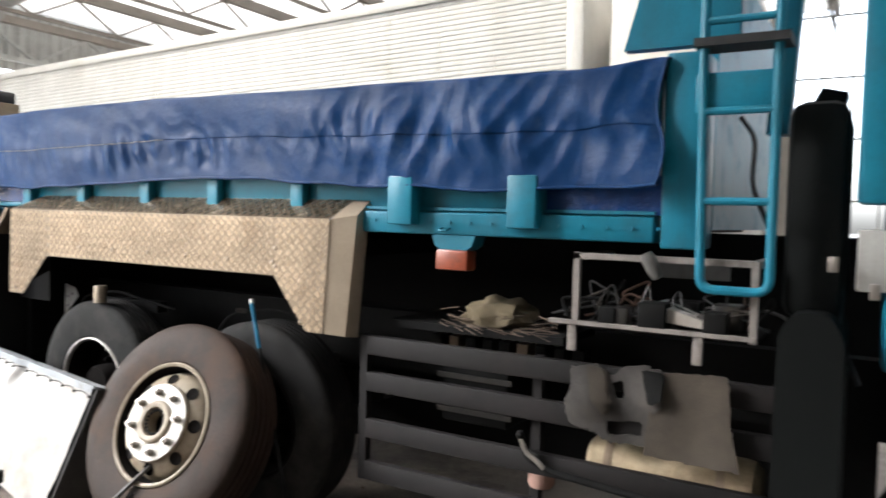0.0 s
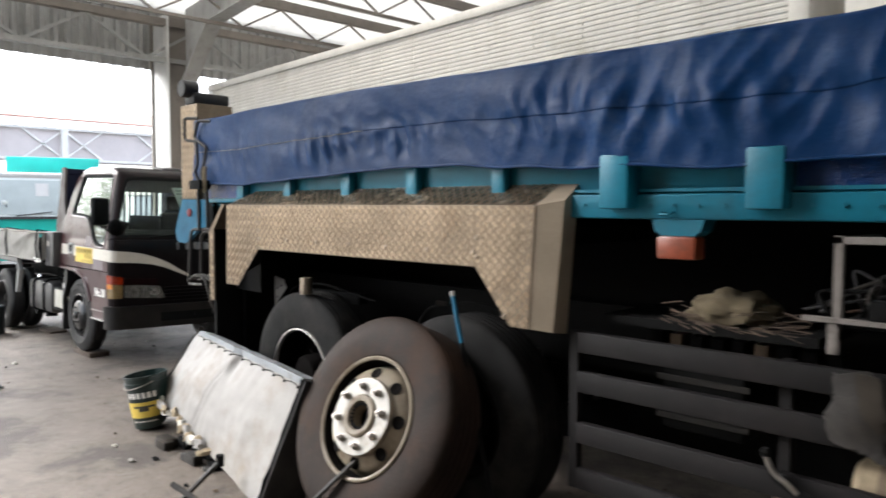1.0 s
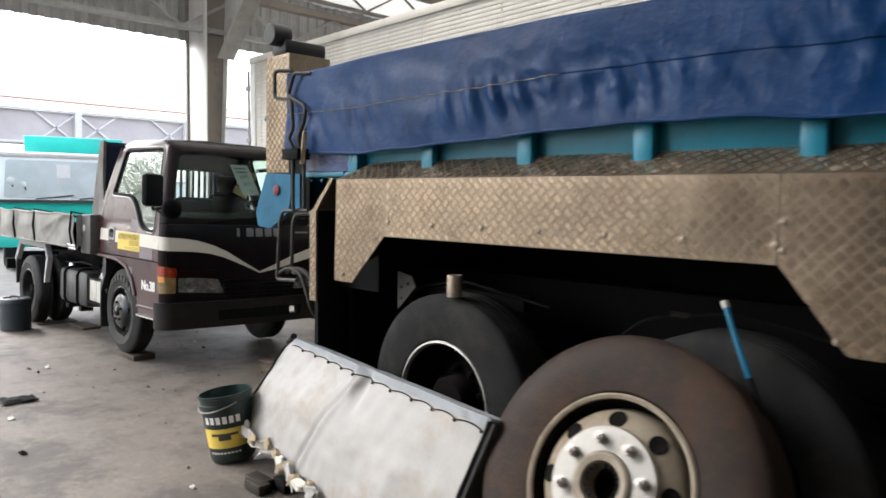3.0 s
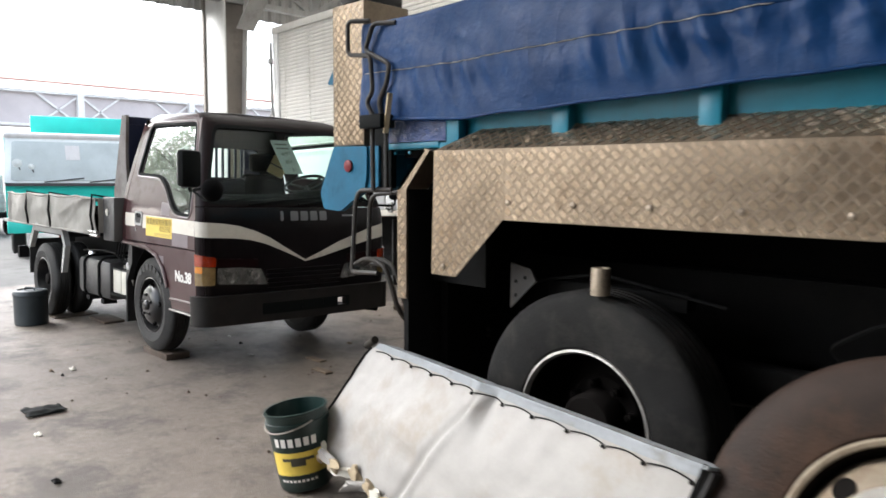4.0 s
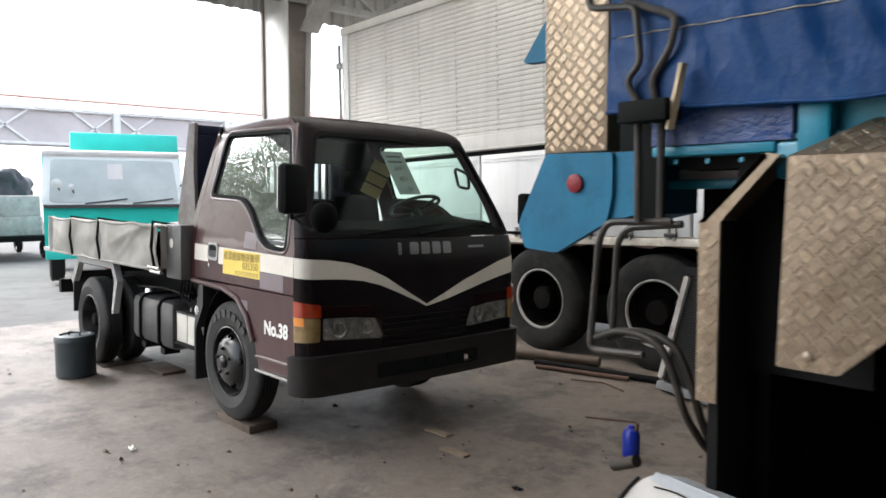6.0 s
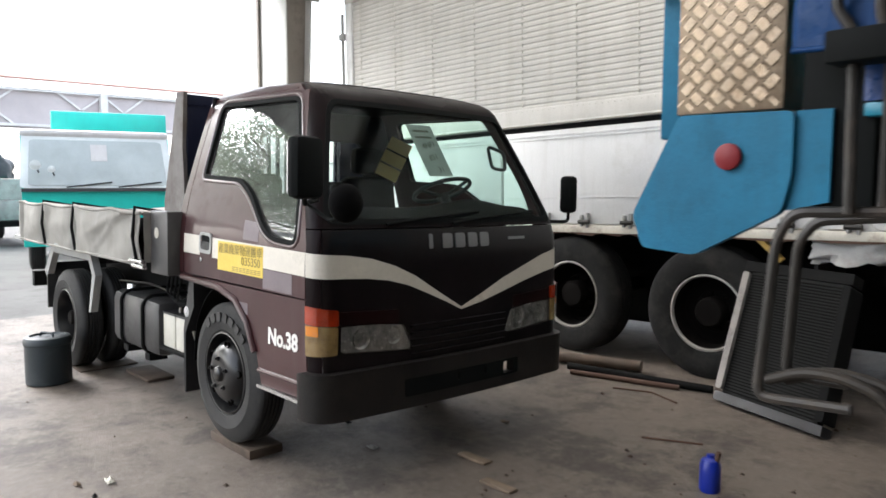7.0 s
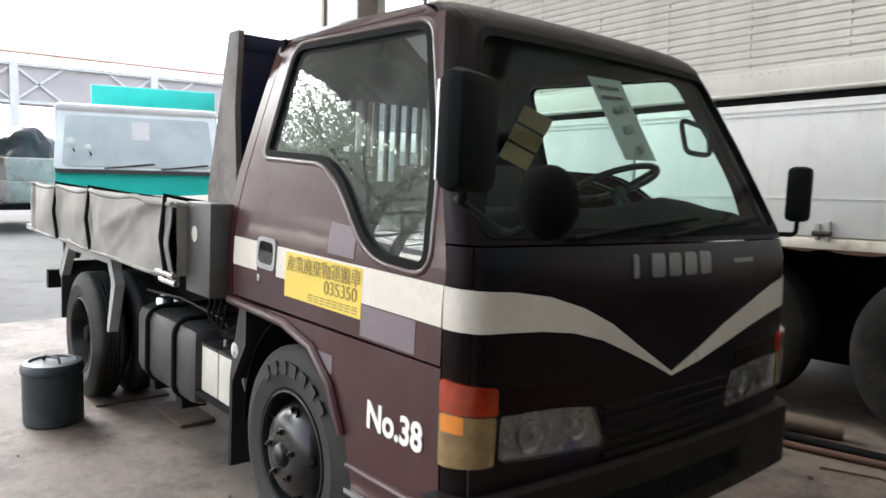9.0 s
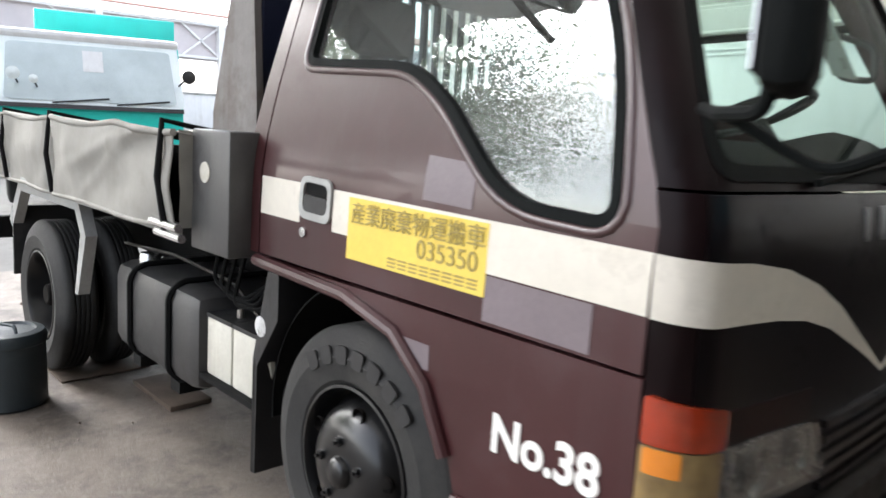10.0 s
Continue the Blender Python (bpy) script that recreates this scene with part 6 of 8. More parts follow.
# nose stripe, lamps, badge
for s in (1, -1):
    top = [(0.94, 1.158), (0.80, 1.152), (0.68, 1.145), (0.55, 1.125), (0.42, 1.085), (0.30, 1.03), (0.18, 0.955), (0.08, 0.895), (0.0, 0.848)]
    bot = [(0.0, 0.834), (0.10, 0.882), (0.22, 0.935), (0.34, 0.985), (0.46, 1.017), (0.58, 1.032), (0.70, 1.038), (0.80, 1.041), (0.94, 1.047)]
    if s < 0:
        top = [(0.94, 1.135), (0.80, 1.122), (0.66, 1.092), (0.50, 1.040), (0.31, 0.977), (0.15, 0.908), (0.0, 0.848)]
        bot = [(0.0, 0.834), (0.15, 0.862), (0.31, 0.903), (0.50, 0.951), (0.66, 0.985), (0.80, 1.008), (0.94, 1.020)]
    pts = [(s * u, z) for u, z in top + bot]
    part("nose_stripe", panel(pts, [], lambda u, v, d: cab_front(u, v, d - 0.002), 0.001, US, LEVELS), STRIPE, nose, "cream swoosh meeting in a point", 60)
    lamp = part("turn_lamp", panel(fillet([(s * 0.732, 0.824), (s * 0.934, 0.834), (s * 0.930, 0.920), (s * 0.732, 0.897)], 0.012), [], lambda u, v, d: cab_front(u, v, d - 0.012), 0.02, US), ORANGERED, nose, "red-orange wrap-round turn lamp", 60)
    part("side_lamp", panel(fillet([(s * 0.742, 0.690), (s * 0.940, 0.686), (s * 0.936, 0.831), (s * 0.734, 0.820)], 0.012), [], lambda u, v, d: cab_front(u, v, d - 0.010), 0.02, US), CLEARLENS, nose, "yellowed clear lamp lens", 60)
    lens = part("lens_cover", panel(fillet([(s * 0.738, 0.692), (s * 0.936, 0.690), (s * 0.930, 0.917), (s * 0.734, 0.895)], 0.012), [], lambda u, v, d: cab_front(u, v, d - 0.017), 0.003, US), CLEARGLASS, lamp, "", 60)
    lens.visible_shadow = False
    part("amber_insert", panel(fillet([(s * 0.848, 0.779), (s * 0.926, 0.782), (s * 0.926, 0.828), (s * 0.848, 0.826)], 0.006), [], lambda u, v, d: cab_front(u, v, d - 0.013), 0.004, US), ORANGE, lamp)
    part("head_lamp", panel(fillet([(s * 0.720, 0.697), (s * 0.716, 0.816), (s * 0.55, 0.812), (s * 0.385, 0.795), (s * 0.335, 0.690), (s * 0.345, 0.672)], 0.012), [], lambda u, v, d: cab_front(u, v, d - 0.004), 0.02, US), HEADLENS, nose, "clear rectangular headlamp", 60)
    part("lamp_brow", panel(fillet([(s * 0.722, 0.826), (s * 0.40, 0.806), (s * 0.40, 0.872), (s * 0.722, 0.886)], 0.008), [], lambda u, v, d: cab_front(u, v, d - 0.003), 0.004, US), DIMRED, nose, "dim red strip above the headlamp", 60)
    cover = part("lamp_glass", panel(fillet([(s * 0.723, 0.694), (s * 0.719, 0.819), (s * 0.55, 0.815), (s * 0.382, 0.798), (s * 0.331, 0.690), (s * 0.342, 0.669)], 0.012), [], lambda u, v, d: cab_front(u, v, d - 0.018), 0.003, US), LAMPGLASS, nose, "", 60)
    cover.visible_shadow = False
    for uu, rr in ((0.62, 0.050), (0.44, 0.045)):
        q = cab_front(s * uu, 0.752, 0)
        part("lamp_bowl", lathe(bmesh.new(), [(rr, q[0] + 0.014), (rr * 0.8, q[0] + 0.006), (rr * 0.4, q[0] + 0.005), (0.008, q[0] + 0.012), (0.0, q[0] + 0.013)], (0, q[1], q[2]), "x", 24), HEADLENS, nose)
for i in range(5):
    u0 = 0.215 - i * 0.088
    w = 0.024 if i == 0 else 0.066
    part("badge_block", panel(fillet([(u0, 1.160), (u0 - w, 1.160), (u0 - w, 1.235), (u0, 1.235)], 0.014), [], lambda u, v, d: cab_front(u, v, d - 0.006), 0.006), GREYLETTER, nose, "grey maker's badge block", 60)
part("model_badge", panel([(-0.36, 1.19), (-0.50, 1.19), (-0.50, 1.205), (-0.36, 1.205)], [], lambda u, v, d: cab_front(u, v, d - 0.004), 0.004), GREYLETTER, nose)
for z in (0.63, 0.665, 0.70, 0.735, 0.77):
    part("grille_bar", panel([(-0.33, z), (0.33, z), (0.33, z + 0.016), (-0.33, z + 0.016)], [], lambda u, v, d: cab_front(u, v, d - 0.014), 0.016, US), GLOSSBLACK, nose)
holes = [fillet([(a, 0.455 if c - a > 0.03 else 0.475), (c, 0.455 if c - a > 0.03 else 0.475), (c, 0.520), (a, 0.520)], 0.008) for a, c in ((-0.365, -0.28), (-0.145, -0.13), (0.05, 0.06))]
part("bumper", panel(fillet([(-0.965, 0.387), (0.965, 0.387), (0.965, 0.610), (-0.965, 0.610)], 0.02), holes, lambda u, v, d: cab_front(u, v, d - 0.045), 0.05, US, (0.45, 0.55)), BUMPER, lt, "grimy black steel front bumper", 60)
# flush dark panel, painted for the shade in the bumper's recess
part("bumper_slot", panel(fillet([(-0.40, 0.445), (0.40, 0.445), (0.40, 0.532), (-0.40, 0.532)], 0.012), holes, lambda u, v, d: cab_front(u, v, d - 0.0475), 0.003, US), GUARD, lt)
part("bumper_inner", bx(-7.46, -7.42, CY - 0.16, CY + 0.1, 0.42, 0.58), CHASSIS, lt)

# wipers, mirrors
for y0, y1 in ((3.75, 4.35), (4.15, 4.80)):
    pts = [cab_front((CY - y) / 0.95, z, -0.02) for y, z in ((y0, 1.285), (y0 + 0.25, 1.315), (y1, 1.345))]
    part("wiper", rod(bmesh.new(), pts, 0.008, 6), GUARD, lt)
mir = part("mirror_arm", rod(bmesh.new(), bend([(-7.33, 3.37, 1.40), (-7.24, 3.25, 1.385), (-7.15, 3.19, 1.385), (-7.14, 3.18, 1.45)], 0.03), 0.011, 8), GUARD, lt)
b = bx(-7.155, -7.085, 3.085, 3.265, 1.405, 1.665, bev=0.03)
swing = Matrix.Translation((-7.12, 3.175, 0)) @ Matrix.Rotation(radians(18), 4, "Z") @ Matrix.Translation((7.12, -3.175, 0))
bmesh.ops.transform(b, matrix=swing, verts=b.verts[:])
part("mirror_head", b, GUARD, mir, "black door mirror housing")
b = bx(-7.160, -7.156, 3.105, 3.245, 1.43, 1.64)
bmesh.ops.transform(b, matrix=swing, verts=b.verts[:])
part("mirror_face", b, CHROME, mir)
b = bmesh.new()
bmesh.ops.create_uvsphere(b, u_segments=24, v_segments=14, radius=1.0)
for v in b.verts:
    v.co = Vector((-6.957 + v.co.x * 0.050, 3.262 + v.co.y * 0.080, 1.392 + v.co.z * 0.080))
part("round_mirror", b, INTERIOR, mir, "round black under-view mirror")
part("round_mirror_arm", rod(bmesh.new(), bend([(-7.24, 3.25, 1.39), (-7.10, 3.29, 1.31), (-6.99, 3.28, 1.36)], 0.04), 0.009, 8), GUARD, mir)
mf = part("far_mirror_arm", rod(bmesh.new(), bend([(-7.36, 5.04, 1.28), (-7.34, 5.20, 1.275), (-7.34, 5.235, 1.285), (-7.34, 5.235, 1.36)], 0.03), 0.010, 8), GUARD, lt)
part("far_mirror_head", bx(-7.385, -7.295, 5.19, 5.275, 1.33, 1.56, bev=0.025), GUARD, mf)

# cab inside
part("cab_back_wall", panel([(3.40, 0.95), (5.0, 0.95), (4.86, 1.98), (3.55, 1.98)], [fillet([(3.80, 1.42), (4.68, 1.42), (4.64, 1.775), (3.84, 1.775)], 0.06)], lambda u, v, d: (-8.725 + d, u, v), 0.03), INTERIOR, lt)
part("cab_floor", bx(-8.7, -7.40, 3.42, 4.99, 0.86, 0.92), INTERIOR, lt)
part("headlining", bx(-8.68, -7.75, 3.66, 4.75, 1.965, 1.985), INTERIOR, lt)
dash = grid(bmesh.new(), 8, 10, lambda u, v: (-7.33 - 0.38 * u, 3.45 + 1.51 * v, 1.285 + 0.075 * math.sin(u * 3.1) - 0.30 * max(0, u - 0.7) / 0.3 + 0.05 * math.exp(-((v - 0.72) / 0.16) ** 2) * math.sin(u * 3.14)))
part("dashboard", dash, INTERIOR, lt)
for y in (3.72, 4.62):
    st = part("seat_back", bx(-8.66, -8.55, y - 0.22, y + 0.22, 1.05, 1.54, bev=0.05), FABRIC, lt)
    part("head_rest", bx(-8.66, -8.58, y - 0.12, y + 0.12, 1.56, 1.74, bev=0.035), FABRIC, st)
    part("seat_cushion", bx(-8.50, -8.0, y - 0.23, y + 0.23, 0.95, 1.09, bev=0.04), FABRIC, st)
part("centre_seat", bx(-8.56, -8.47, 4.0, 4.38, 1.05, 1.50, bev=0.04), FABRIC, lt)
tilt = Matrix.Translation((-7.78, 4.56, 1.455)) @ Matrix.Rotation(radians(-24), 4, "Y")
b = bmesh.new()
rod(b, [tilt @ Vector((0.175 * math.cos(a), 0.175 * math.sin(a), 0)) for a in [2 * math.pi * i / 40 for i in range(41)]], 0.013, 8, False)
for a in (0.5, 2.64, 4.71):
    rod(b, [tilt @ Vector((0, 0, -0.04)), tilt @ Vector((0.165 * math.cos(a), 0.165 * math.sin(a), 0))], 0.011, 6)
part("steering_wheel", b, BLACK, lt)
part("steering_column", rod(bmesh.new(), [tilt @ Vector((0, 0, -0.03)), (-7.55, 4.54, 1.15)], 0.03), BLACK, lt)
loop = [(-7.60, 4.875, 1.59), (-7.545, 4.865, 1.585), (-7.555, 4.86, 1.69), (-7.68, 4.845, 1.735), (-7.655, 4.865, 1.60), (-7.60, 4.875, 1.59)]
part("grab_handle", rod(bmesh.new(), bend(loop, 0.035), 0.011, 8), BLACK, lt)
part("grab_handle", rod(bmesh.new(), bend([(-7.66, 3.56, 1.48), (-7.70, 3.55, 1.52), (-7.76, 3.57, 1.66), (-7.74, 3.58, 1.70)], 0.03), 0.013, 8), BLACK, lt)

sheet = thing("windscreen_note", (-7.44, 4.18, 1.65), "printed paper note stuck inside the windscreen", "note")


def note_place(u, v, d):
    base = Vector((-7.535, 4.075, 1.785))
    along = Vector((0.0, 0.175, 0.0))
    down = Vector((0.128, 0.058, -0.275))
    p = base + along * u + down * v
    return (p.x - d, p.y, p.z)


part("paper", panel([(0, 0), (1, 0), (1, 1), (0, 1)], [], note_place, 0.001), NOTEPAPER, sheet)
for i, v in enumerate((0.10, 0.22)):
    part("print_bar", panel([(0.15, v), (0.8, v), (0.8, v + 0.04), (0.15, v + 0.04)], [], lambda a, c, d: note_place(a, c, d - 0.003), 0.001), INK, sheet)
nx, ny = Vector((0.0, 1.0, 0.0)), -Vector((0.128, 0.058, -0.275)).normalized()
nx = (nx - ny * nx.dot(ny)).normalized()
nz = nx.cross(ny)
for words, v, u in (("4HF1", 0.47, 0.25), ("851", 0.70, 0.32), ("31", 0.93, 0.48)):
    p = Vector(note_place(u, v, -0.004))
    m = Matrix(((nx.x, ny.x, nz.x, p.x), (nx.y, ny.y, nz.y, p.y), (nx.z, ny.z, nz.z, p.z), (0, 0, 0, 1)))
    lettering("note_writing", words, 0.045, m, INK, sheet, 0.0004)
# added slats that stand in for a reflection on the windscreen
card = thing("cardboard_sheet", (-8.45, 4.74, 1.55), "tan slats standing in for a windscreen reflection", "card")


def card_place(u, v, d):
    """u across and v down the stand-in slats, placed to fit the camera's view."""
    return Vector((-8.455, 4.735, 1.795)) + Vector((0.092, 0.105, -0.070)) * u + Vector((-0.081, -0.094, -0.258)) * v + Vector((-0.74, 0.65, 0.0)) * d


for i in range(3):
    part("card_panel", panel(fillet([(0, i / 3 + 0.025), (1, i / 3 + 0.025), (1, i / 3 + 0.315), (0, i / 3 + 0.315)], 0.03), [], card_place, 0.006), REFLECTTAN, card)
part("card_back", panel([(0.02, 0.02), (0.98, 0.02), (0.98, 0.98), (0.02, 0.98)], [], lambda u, v, d: card_place(u, v, d + 0.008), 0.004), DARKWOOD, card)

# running gear
for y in (CY - 0.36, CY + 0.36):
    part("chassis_rail", bx(-11.7, -7.5, y - 0.035, y + 0.035, 0.60, 0.78), CHASSIS, lt)
for x in (-11.5, -10.2, -9.2, -8.8):
    part("cross_member", bx(x - 0.04, x + 0.04, CY - 0.36, CY + 0.36, 0.62, 0.76), CHASSIS, lt)
fw = wheel(lt, (-8.21, 3.345, 0.435), 0.385, 0.20, 0.218, "black", nuts=5)
wheel(lt, (-8.21, 4.93, 0.43), 0.385, 0.20, 0.222, "black", out=1, nuts=5)
# raised maker's word on the tyre wall stays a row of plain blocks
for i in range(7):
    a0 = radians(128 - i * 13)
    blk = []
    for r, a in ((0.285, a0), (0.285, a0 - 0.15), (0.335, a0 - 0.15), (0.335, a0)):
        blk.append((-8.21 + r * math.cos(a), 0.435 + r * math.sin(a)))
    part("tyre_block", panel(fillet(blk, 0.012), [], lambda u, v, d: (u, 3.3425 + d, v), 0.006), BLACK, fw)
for x0 in (-10.765,):
    wheel(lt, (x0, 3.27, 0.395), 0.385, 0.20, 0.222, "dish", nuts=5)
    wheel(lt, (x0, 3.50, 0.395), 0.385, 0.20, 0.222, "dish", nuts=0)
    wheel(lt, (x0, 5.14, 0.395), 0.385, 0.20, 0.222, "dish", out=1, nuts=0)
for x, z in ((-8.21, 0.435), (-10.765, 0.395)):
    part("axle", rod(bmesh.new(), [(x, 3.45, z), (x, 4.95, z)], 0.055), CHASSIS, lt)
part("front_well", lathe(bmesh.new(), [(0.47, 3.40), (0.475, 3.40), (0.475, 3.85), (0.47, 3.85)], (-8.21, 0, 0.455), "y", 24, start=radians(20), arc=radians(165)), CHASSIS, lt)
part("front_flap", bx(-8.74, -8.72, 3.36, 3.60, 0.22, 0.60), RUBBER, lt)
b = prism(bmesh.new(), [(-8.66, 0.90), (-8.60, 0.90), (-8.60, 0.75), (-8.715, 0.58), (-8.715, 0.22), (-8.74, 0.22), (-8.74, 0.60)], "y", 3.36, 3.58)
part("arch_rear", b, BLACK, lt)

# fuel tank
tk = part("fuel_tank", bx(-9.96, -9.14, 3.36, 3.80, 0.345, 0.715, bev=0.06), TANKPAINT, lt, "dark grey fuel tank with straps")
for x in (-9.74, -9.36):
    b = bmesh.new()
    rod(b, bend([(x, 3.82, 0.725), (x, 3.40, 0.723), (x, 3.352, 0.675), (x, 3.352, 0.385), (x, 3.40, 0.337), (x, 3.8, 0.337)], 0.03), 0.013, 6)
    part("tank_strap", b, CHASSIS, tk)
    part("strap_foot", bx(x - 0.04, x + 0.04, 3.38, 3.50, 0.295, 0.340), CHASSIS, tk)
part("tank_cap", lathe(bmesh.new(), [(0.045, 0.70), (0.045, 0.75), (0.04, 0.76), (0.0, 0.762)], (-9.80, 3.46, 0), "z", 20), CHROME, tk, "bright fuel cap")
for x in (-9.05, -8.86):
    bt = part("battery", bx(x - 0.09, x + 0.09, 3.40, 3.68, 0.43, 0.64, bev=0.008), BATTERY, lt, "off-white battery with dark lid")
    part("battery_lid", bx(x - 0.092, x + 0.092, 3.398, 3.682, 0.64, 0.655), BLACK, bt)
    for y in (3.46, 3.62):
        part("terminal", lathe(bmesh.new(), [(0.012, 0.655), (0.012, 0.685), (0, 0.687)], (x + 0.04, y, 0), "z", 10), NUT, bt)
part("battery_tray", bx(-9.16, -8.74, 3.38, 3.70, 0.41, 0.43), CHASSIS, lt)
part("filler_neck", rod(bmesh.new(), bend([(-8.74, 3.42, 0.52), (-8.73, 3.40, 0.66), (-8.70, 3.38, 0.70)], 0.03), 0.025, 10), BATTERY, lt)
part("filler_cap", lathe(bmesh.new(), [(0.0, -0.02), (0.033, -0.02), (0.036, 0.0), (0.033, 0.02), (0, 0.02)], (-8.70, 3.38, 0.71), n=16), TRAILWHITE, lt)
for k in range(4):
    part("hose", rod(bmesh.new(), bend([(-9.15 + 0.06 * k, 3.45, 0.88), (-9.18 + 0.05 * k, 3.44, 0.76 - 0.02 * k), (-8.98 + 0.05 * k, 3.45, 0.72), (-8.88, 3.5, 0.80)], 0.05), 0.008, 6), CHASSIS, lt)

# tipper bed
bd = part("bed_body", bx(-11.62, -9.02, 3.25, 5.10, 0.985, 1.15, bev=0.01), CHASSIS, lt, "dark tipper bed")
part("bed_rail", beam(bmesh.new(), (-11.92, 3.215, 0.982), (-8.97, 3.215, 0.982), 0.03, 0.035), GREYSTEEL, bd, "light bed edge rail")
part("sub_frame", bx(-11.6, -8.9, 3.75, 4.65, 0.78, 0.97), CHASSIS, lt)
hd = part("head_board", bx(-9.00, -8.93, 3.48, 4.98, 0.95, 1.38, bev=0.008), NAVY, lt, "tall dark navy head board with barred window guard")
part("guard_top_rail", bx(-9.00, -8.93, 3.48, 4.98, 1.95, 2.02, bev=0.006), NAVY, hd)
for y0, y1 in ((3.48, 3.76), (4.62, 4.98)):
    part("guard_plate", bx(-8.995, -8.935, y0, y1, 1.38, 1.95), NAVY, hd)
for k in range(13):
    y = 3.79 + 0.0675 * k
    part("guard_bar", bx(-8.975, -8.955, y - 0.011, y + 0.011, 1.38, 1.95), NAVY, hd)
part("head_board_edge", prism(bmesh.new(), [(-9.22, 0.95), (-8.90, 0.95), (-8.915, 1.40), (-8.945, 1.70), (-8.92, 2.03), (-9.02, 2.03), (-9.115, 1.70), (-9.22, 1.36)], "y", 3.45, 3.475), HEADPLATE, lt, "worn grey head board edge")
part("tool_box", bx(-8.965, -8.715, 3.255, 3.365, 0.925, 1.302, bev=0.008), BOXGREY, lt, "scuffed dark grey steel box behind the cab")
part("box_emblem", lathe(bmesh.new(), [(0.032, 0.0), (0.032, -0.003), (0, -0.004)], (-8.865, 3.254, 1.172), n=20), BATTERY, lt)
part("rear_bumper", bx(-11.78, -11.72, 3.3, 5.1, 0.55, 0.68), CHASSIS, lt)
part("rear_flap", bx(-11.25, -11.23, 3.28, 3.75, 0.42, 0.80), RUBBER, lt)
part("rear_guard", prism(bmesh.new(), [(-11.30, 0.72), (-11.10, 0.95), (-10.15, 0.95), (-10.05, 0.80), (-10.16, 0.52), (-10.20, 0.52), (-10.12, 0.80), (-10.19, 0.90), (-11.06, 0.90), (-11.25, 0.68)], "y", 3.28, 3.33), GREYSTEEL, lt, "bent flat-bar wheel guard")
part("rear_well", bx(-11.2, -10.1, 3.33, 3.80, 0.88, 0.94), CHASSIS, lt)
part("tail_lamp", bx(-11.70, -11.66, 3.72, 3.88, 0.72, 0.82), ORANGERED, lt)


def bed_cloth(x, s):
    """s runs 0 to 1 up the side and 1 to 2 across the load."""
    k = noise.noise(Vector((x * 2.2, s * 1.6, 4.0))) * 0.02 + noise.noise(Vector((x * 7, s * 3, 6.0))) * 0.008
    pinch = sum(math.exp(-((x - c) / 0.035) ** 2) for c in (-11.58, -10.95, -10.20)) * 0.022
    bulge = 0.025 * abs(math.sin((x + 11.58) * 4.4)) * (1 if x < -9.9 else max(0.0, (-9.1 - x) / 0.8))
    front = max(0.0, min(1.0, (x + 10.15) / 0.9))
    diag = sum(a * math.exp(-(((s - 0.95) + m * (x + 9.25)) / w) ** 2) for a, m, w in ((0.014, -0.75, 0.09), (0.010, -1.5, 0.09))) * front
    if s < 1:
        return Vector((x, 3.190 - k - bulge * math.sin(math.pi * s) + pinch - diag, 0.975 + 0.335 * s + 0.02 * noise.noise(Vector((x * 1.5, 1, 1))) * (1 - s) - 0.02 * s * abs(math.sin((x + 11.58) * 4.4))))
    t = s - 1
    return Vector((x, 3.205 + 1.9 * t, 1.31 - 0.02 * abs(math.sin((x + 11.58) * 4.4)) - 0.085 * math.sin(math.pi * t) + k * (0.3 + t) - pinch * 0.6))


cl = thing("bed_cover", (-10.3, 4.1, 0.98), "slack grey canvas cover tied over the tipper bed", "canvas cover")
for nm, s0, s1 in (("side_drop", 0.0, 1.0), ("top_sheet", 1.0, 2.0)):
    ob = part(nm, grid(bmesh.new(), 140, 26, lambda u, v: bed_cloth(-11.66 + 2.71 * u, s0 + (s1 - s0) * v)), CANVAS, cl, "", 80)
    cm = ob.modifiers.new("cloth_thickness", "SOLIDIFY")
    cm.thickness = 0.004
part("hem", rod(bmesh.new(), [bed_cloth(-11.66 + 2.71 * i / 90, 0.02) for i in range(91)], 0.009, 6), CANVAS, cl, "", 80)
part("top_fold", rod(bmesh.new(), [bed_cloth(-11.66 + 2.71 * i / 90, 0.99) + Vector((0, 0.004, 0.0)) for i in range(91)], 0.012, 6), CANVAS, cl, "", 80)
part("end_fold", grid(bmesh.new(), 20, 8, lambda u, v: (-8.955 + 0.012 * noise.noise(Vector((u * 5, v * 4, 2))), 3.215 + 1.88 * u, 0.99 + (0.31 - 0.09 * math.sin(math.pi * u)) * v)), CANVAS, cl, "folded end of the cover", 80)
for c in (-10.95, -10.20, -9.03):
    solid("tie_strap", rod(bmesh.new(), [(c + 0.02, 3.6, 1.258), (c + 0.01, 3.36, 1.292), (c, 3.195, 1.325), (c + 0.01, 3.172, 1.15), (c + 0.03, 3.185, 0.985)], 0.011, 6), CHASSIS, "dark rubber strap over the canvas cover", "strap", "cover straps")
part("strap_hook", rod(rod(bmesh.new(), [(-9.10, 3.185, 0.998), (-8.90, 3.185, 0.996)], 0.014, 8), [(-9.06, 3.185, 0.968), (-8.875, 3.185, 0.966)], 0.014, 8), CHROME, lt)


# the truck is leaned a little, away from its near side, to fit the camera's view
lean = Matrix.Translation((0, 3.345, 1.0)) @ Matrix.Rotation(radians(-1.3), 4, "X") @ Matrix.Translation((0, -3.345, -1.0))
lt.matrix_world = lean @ Matrix.Translation(lt.location)

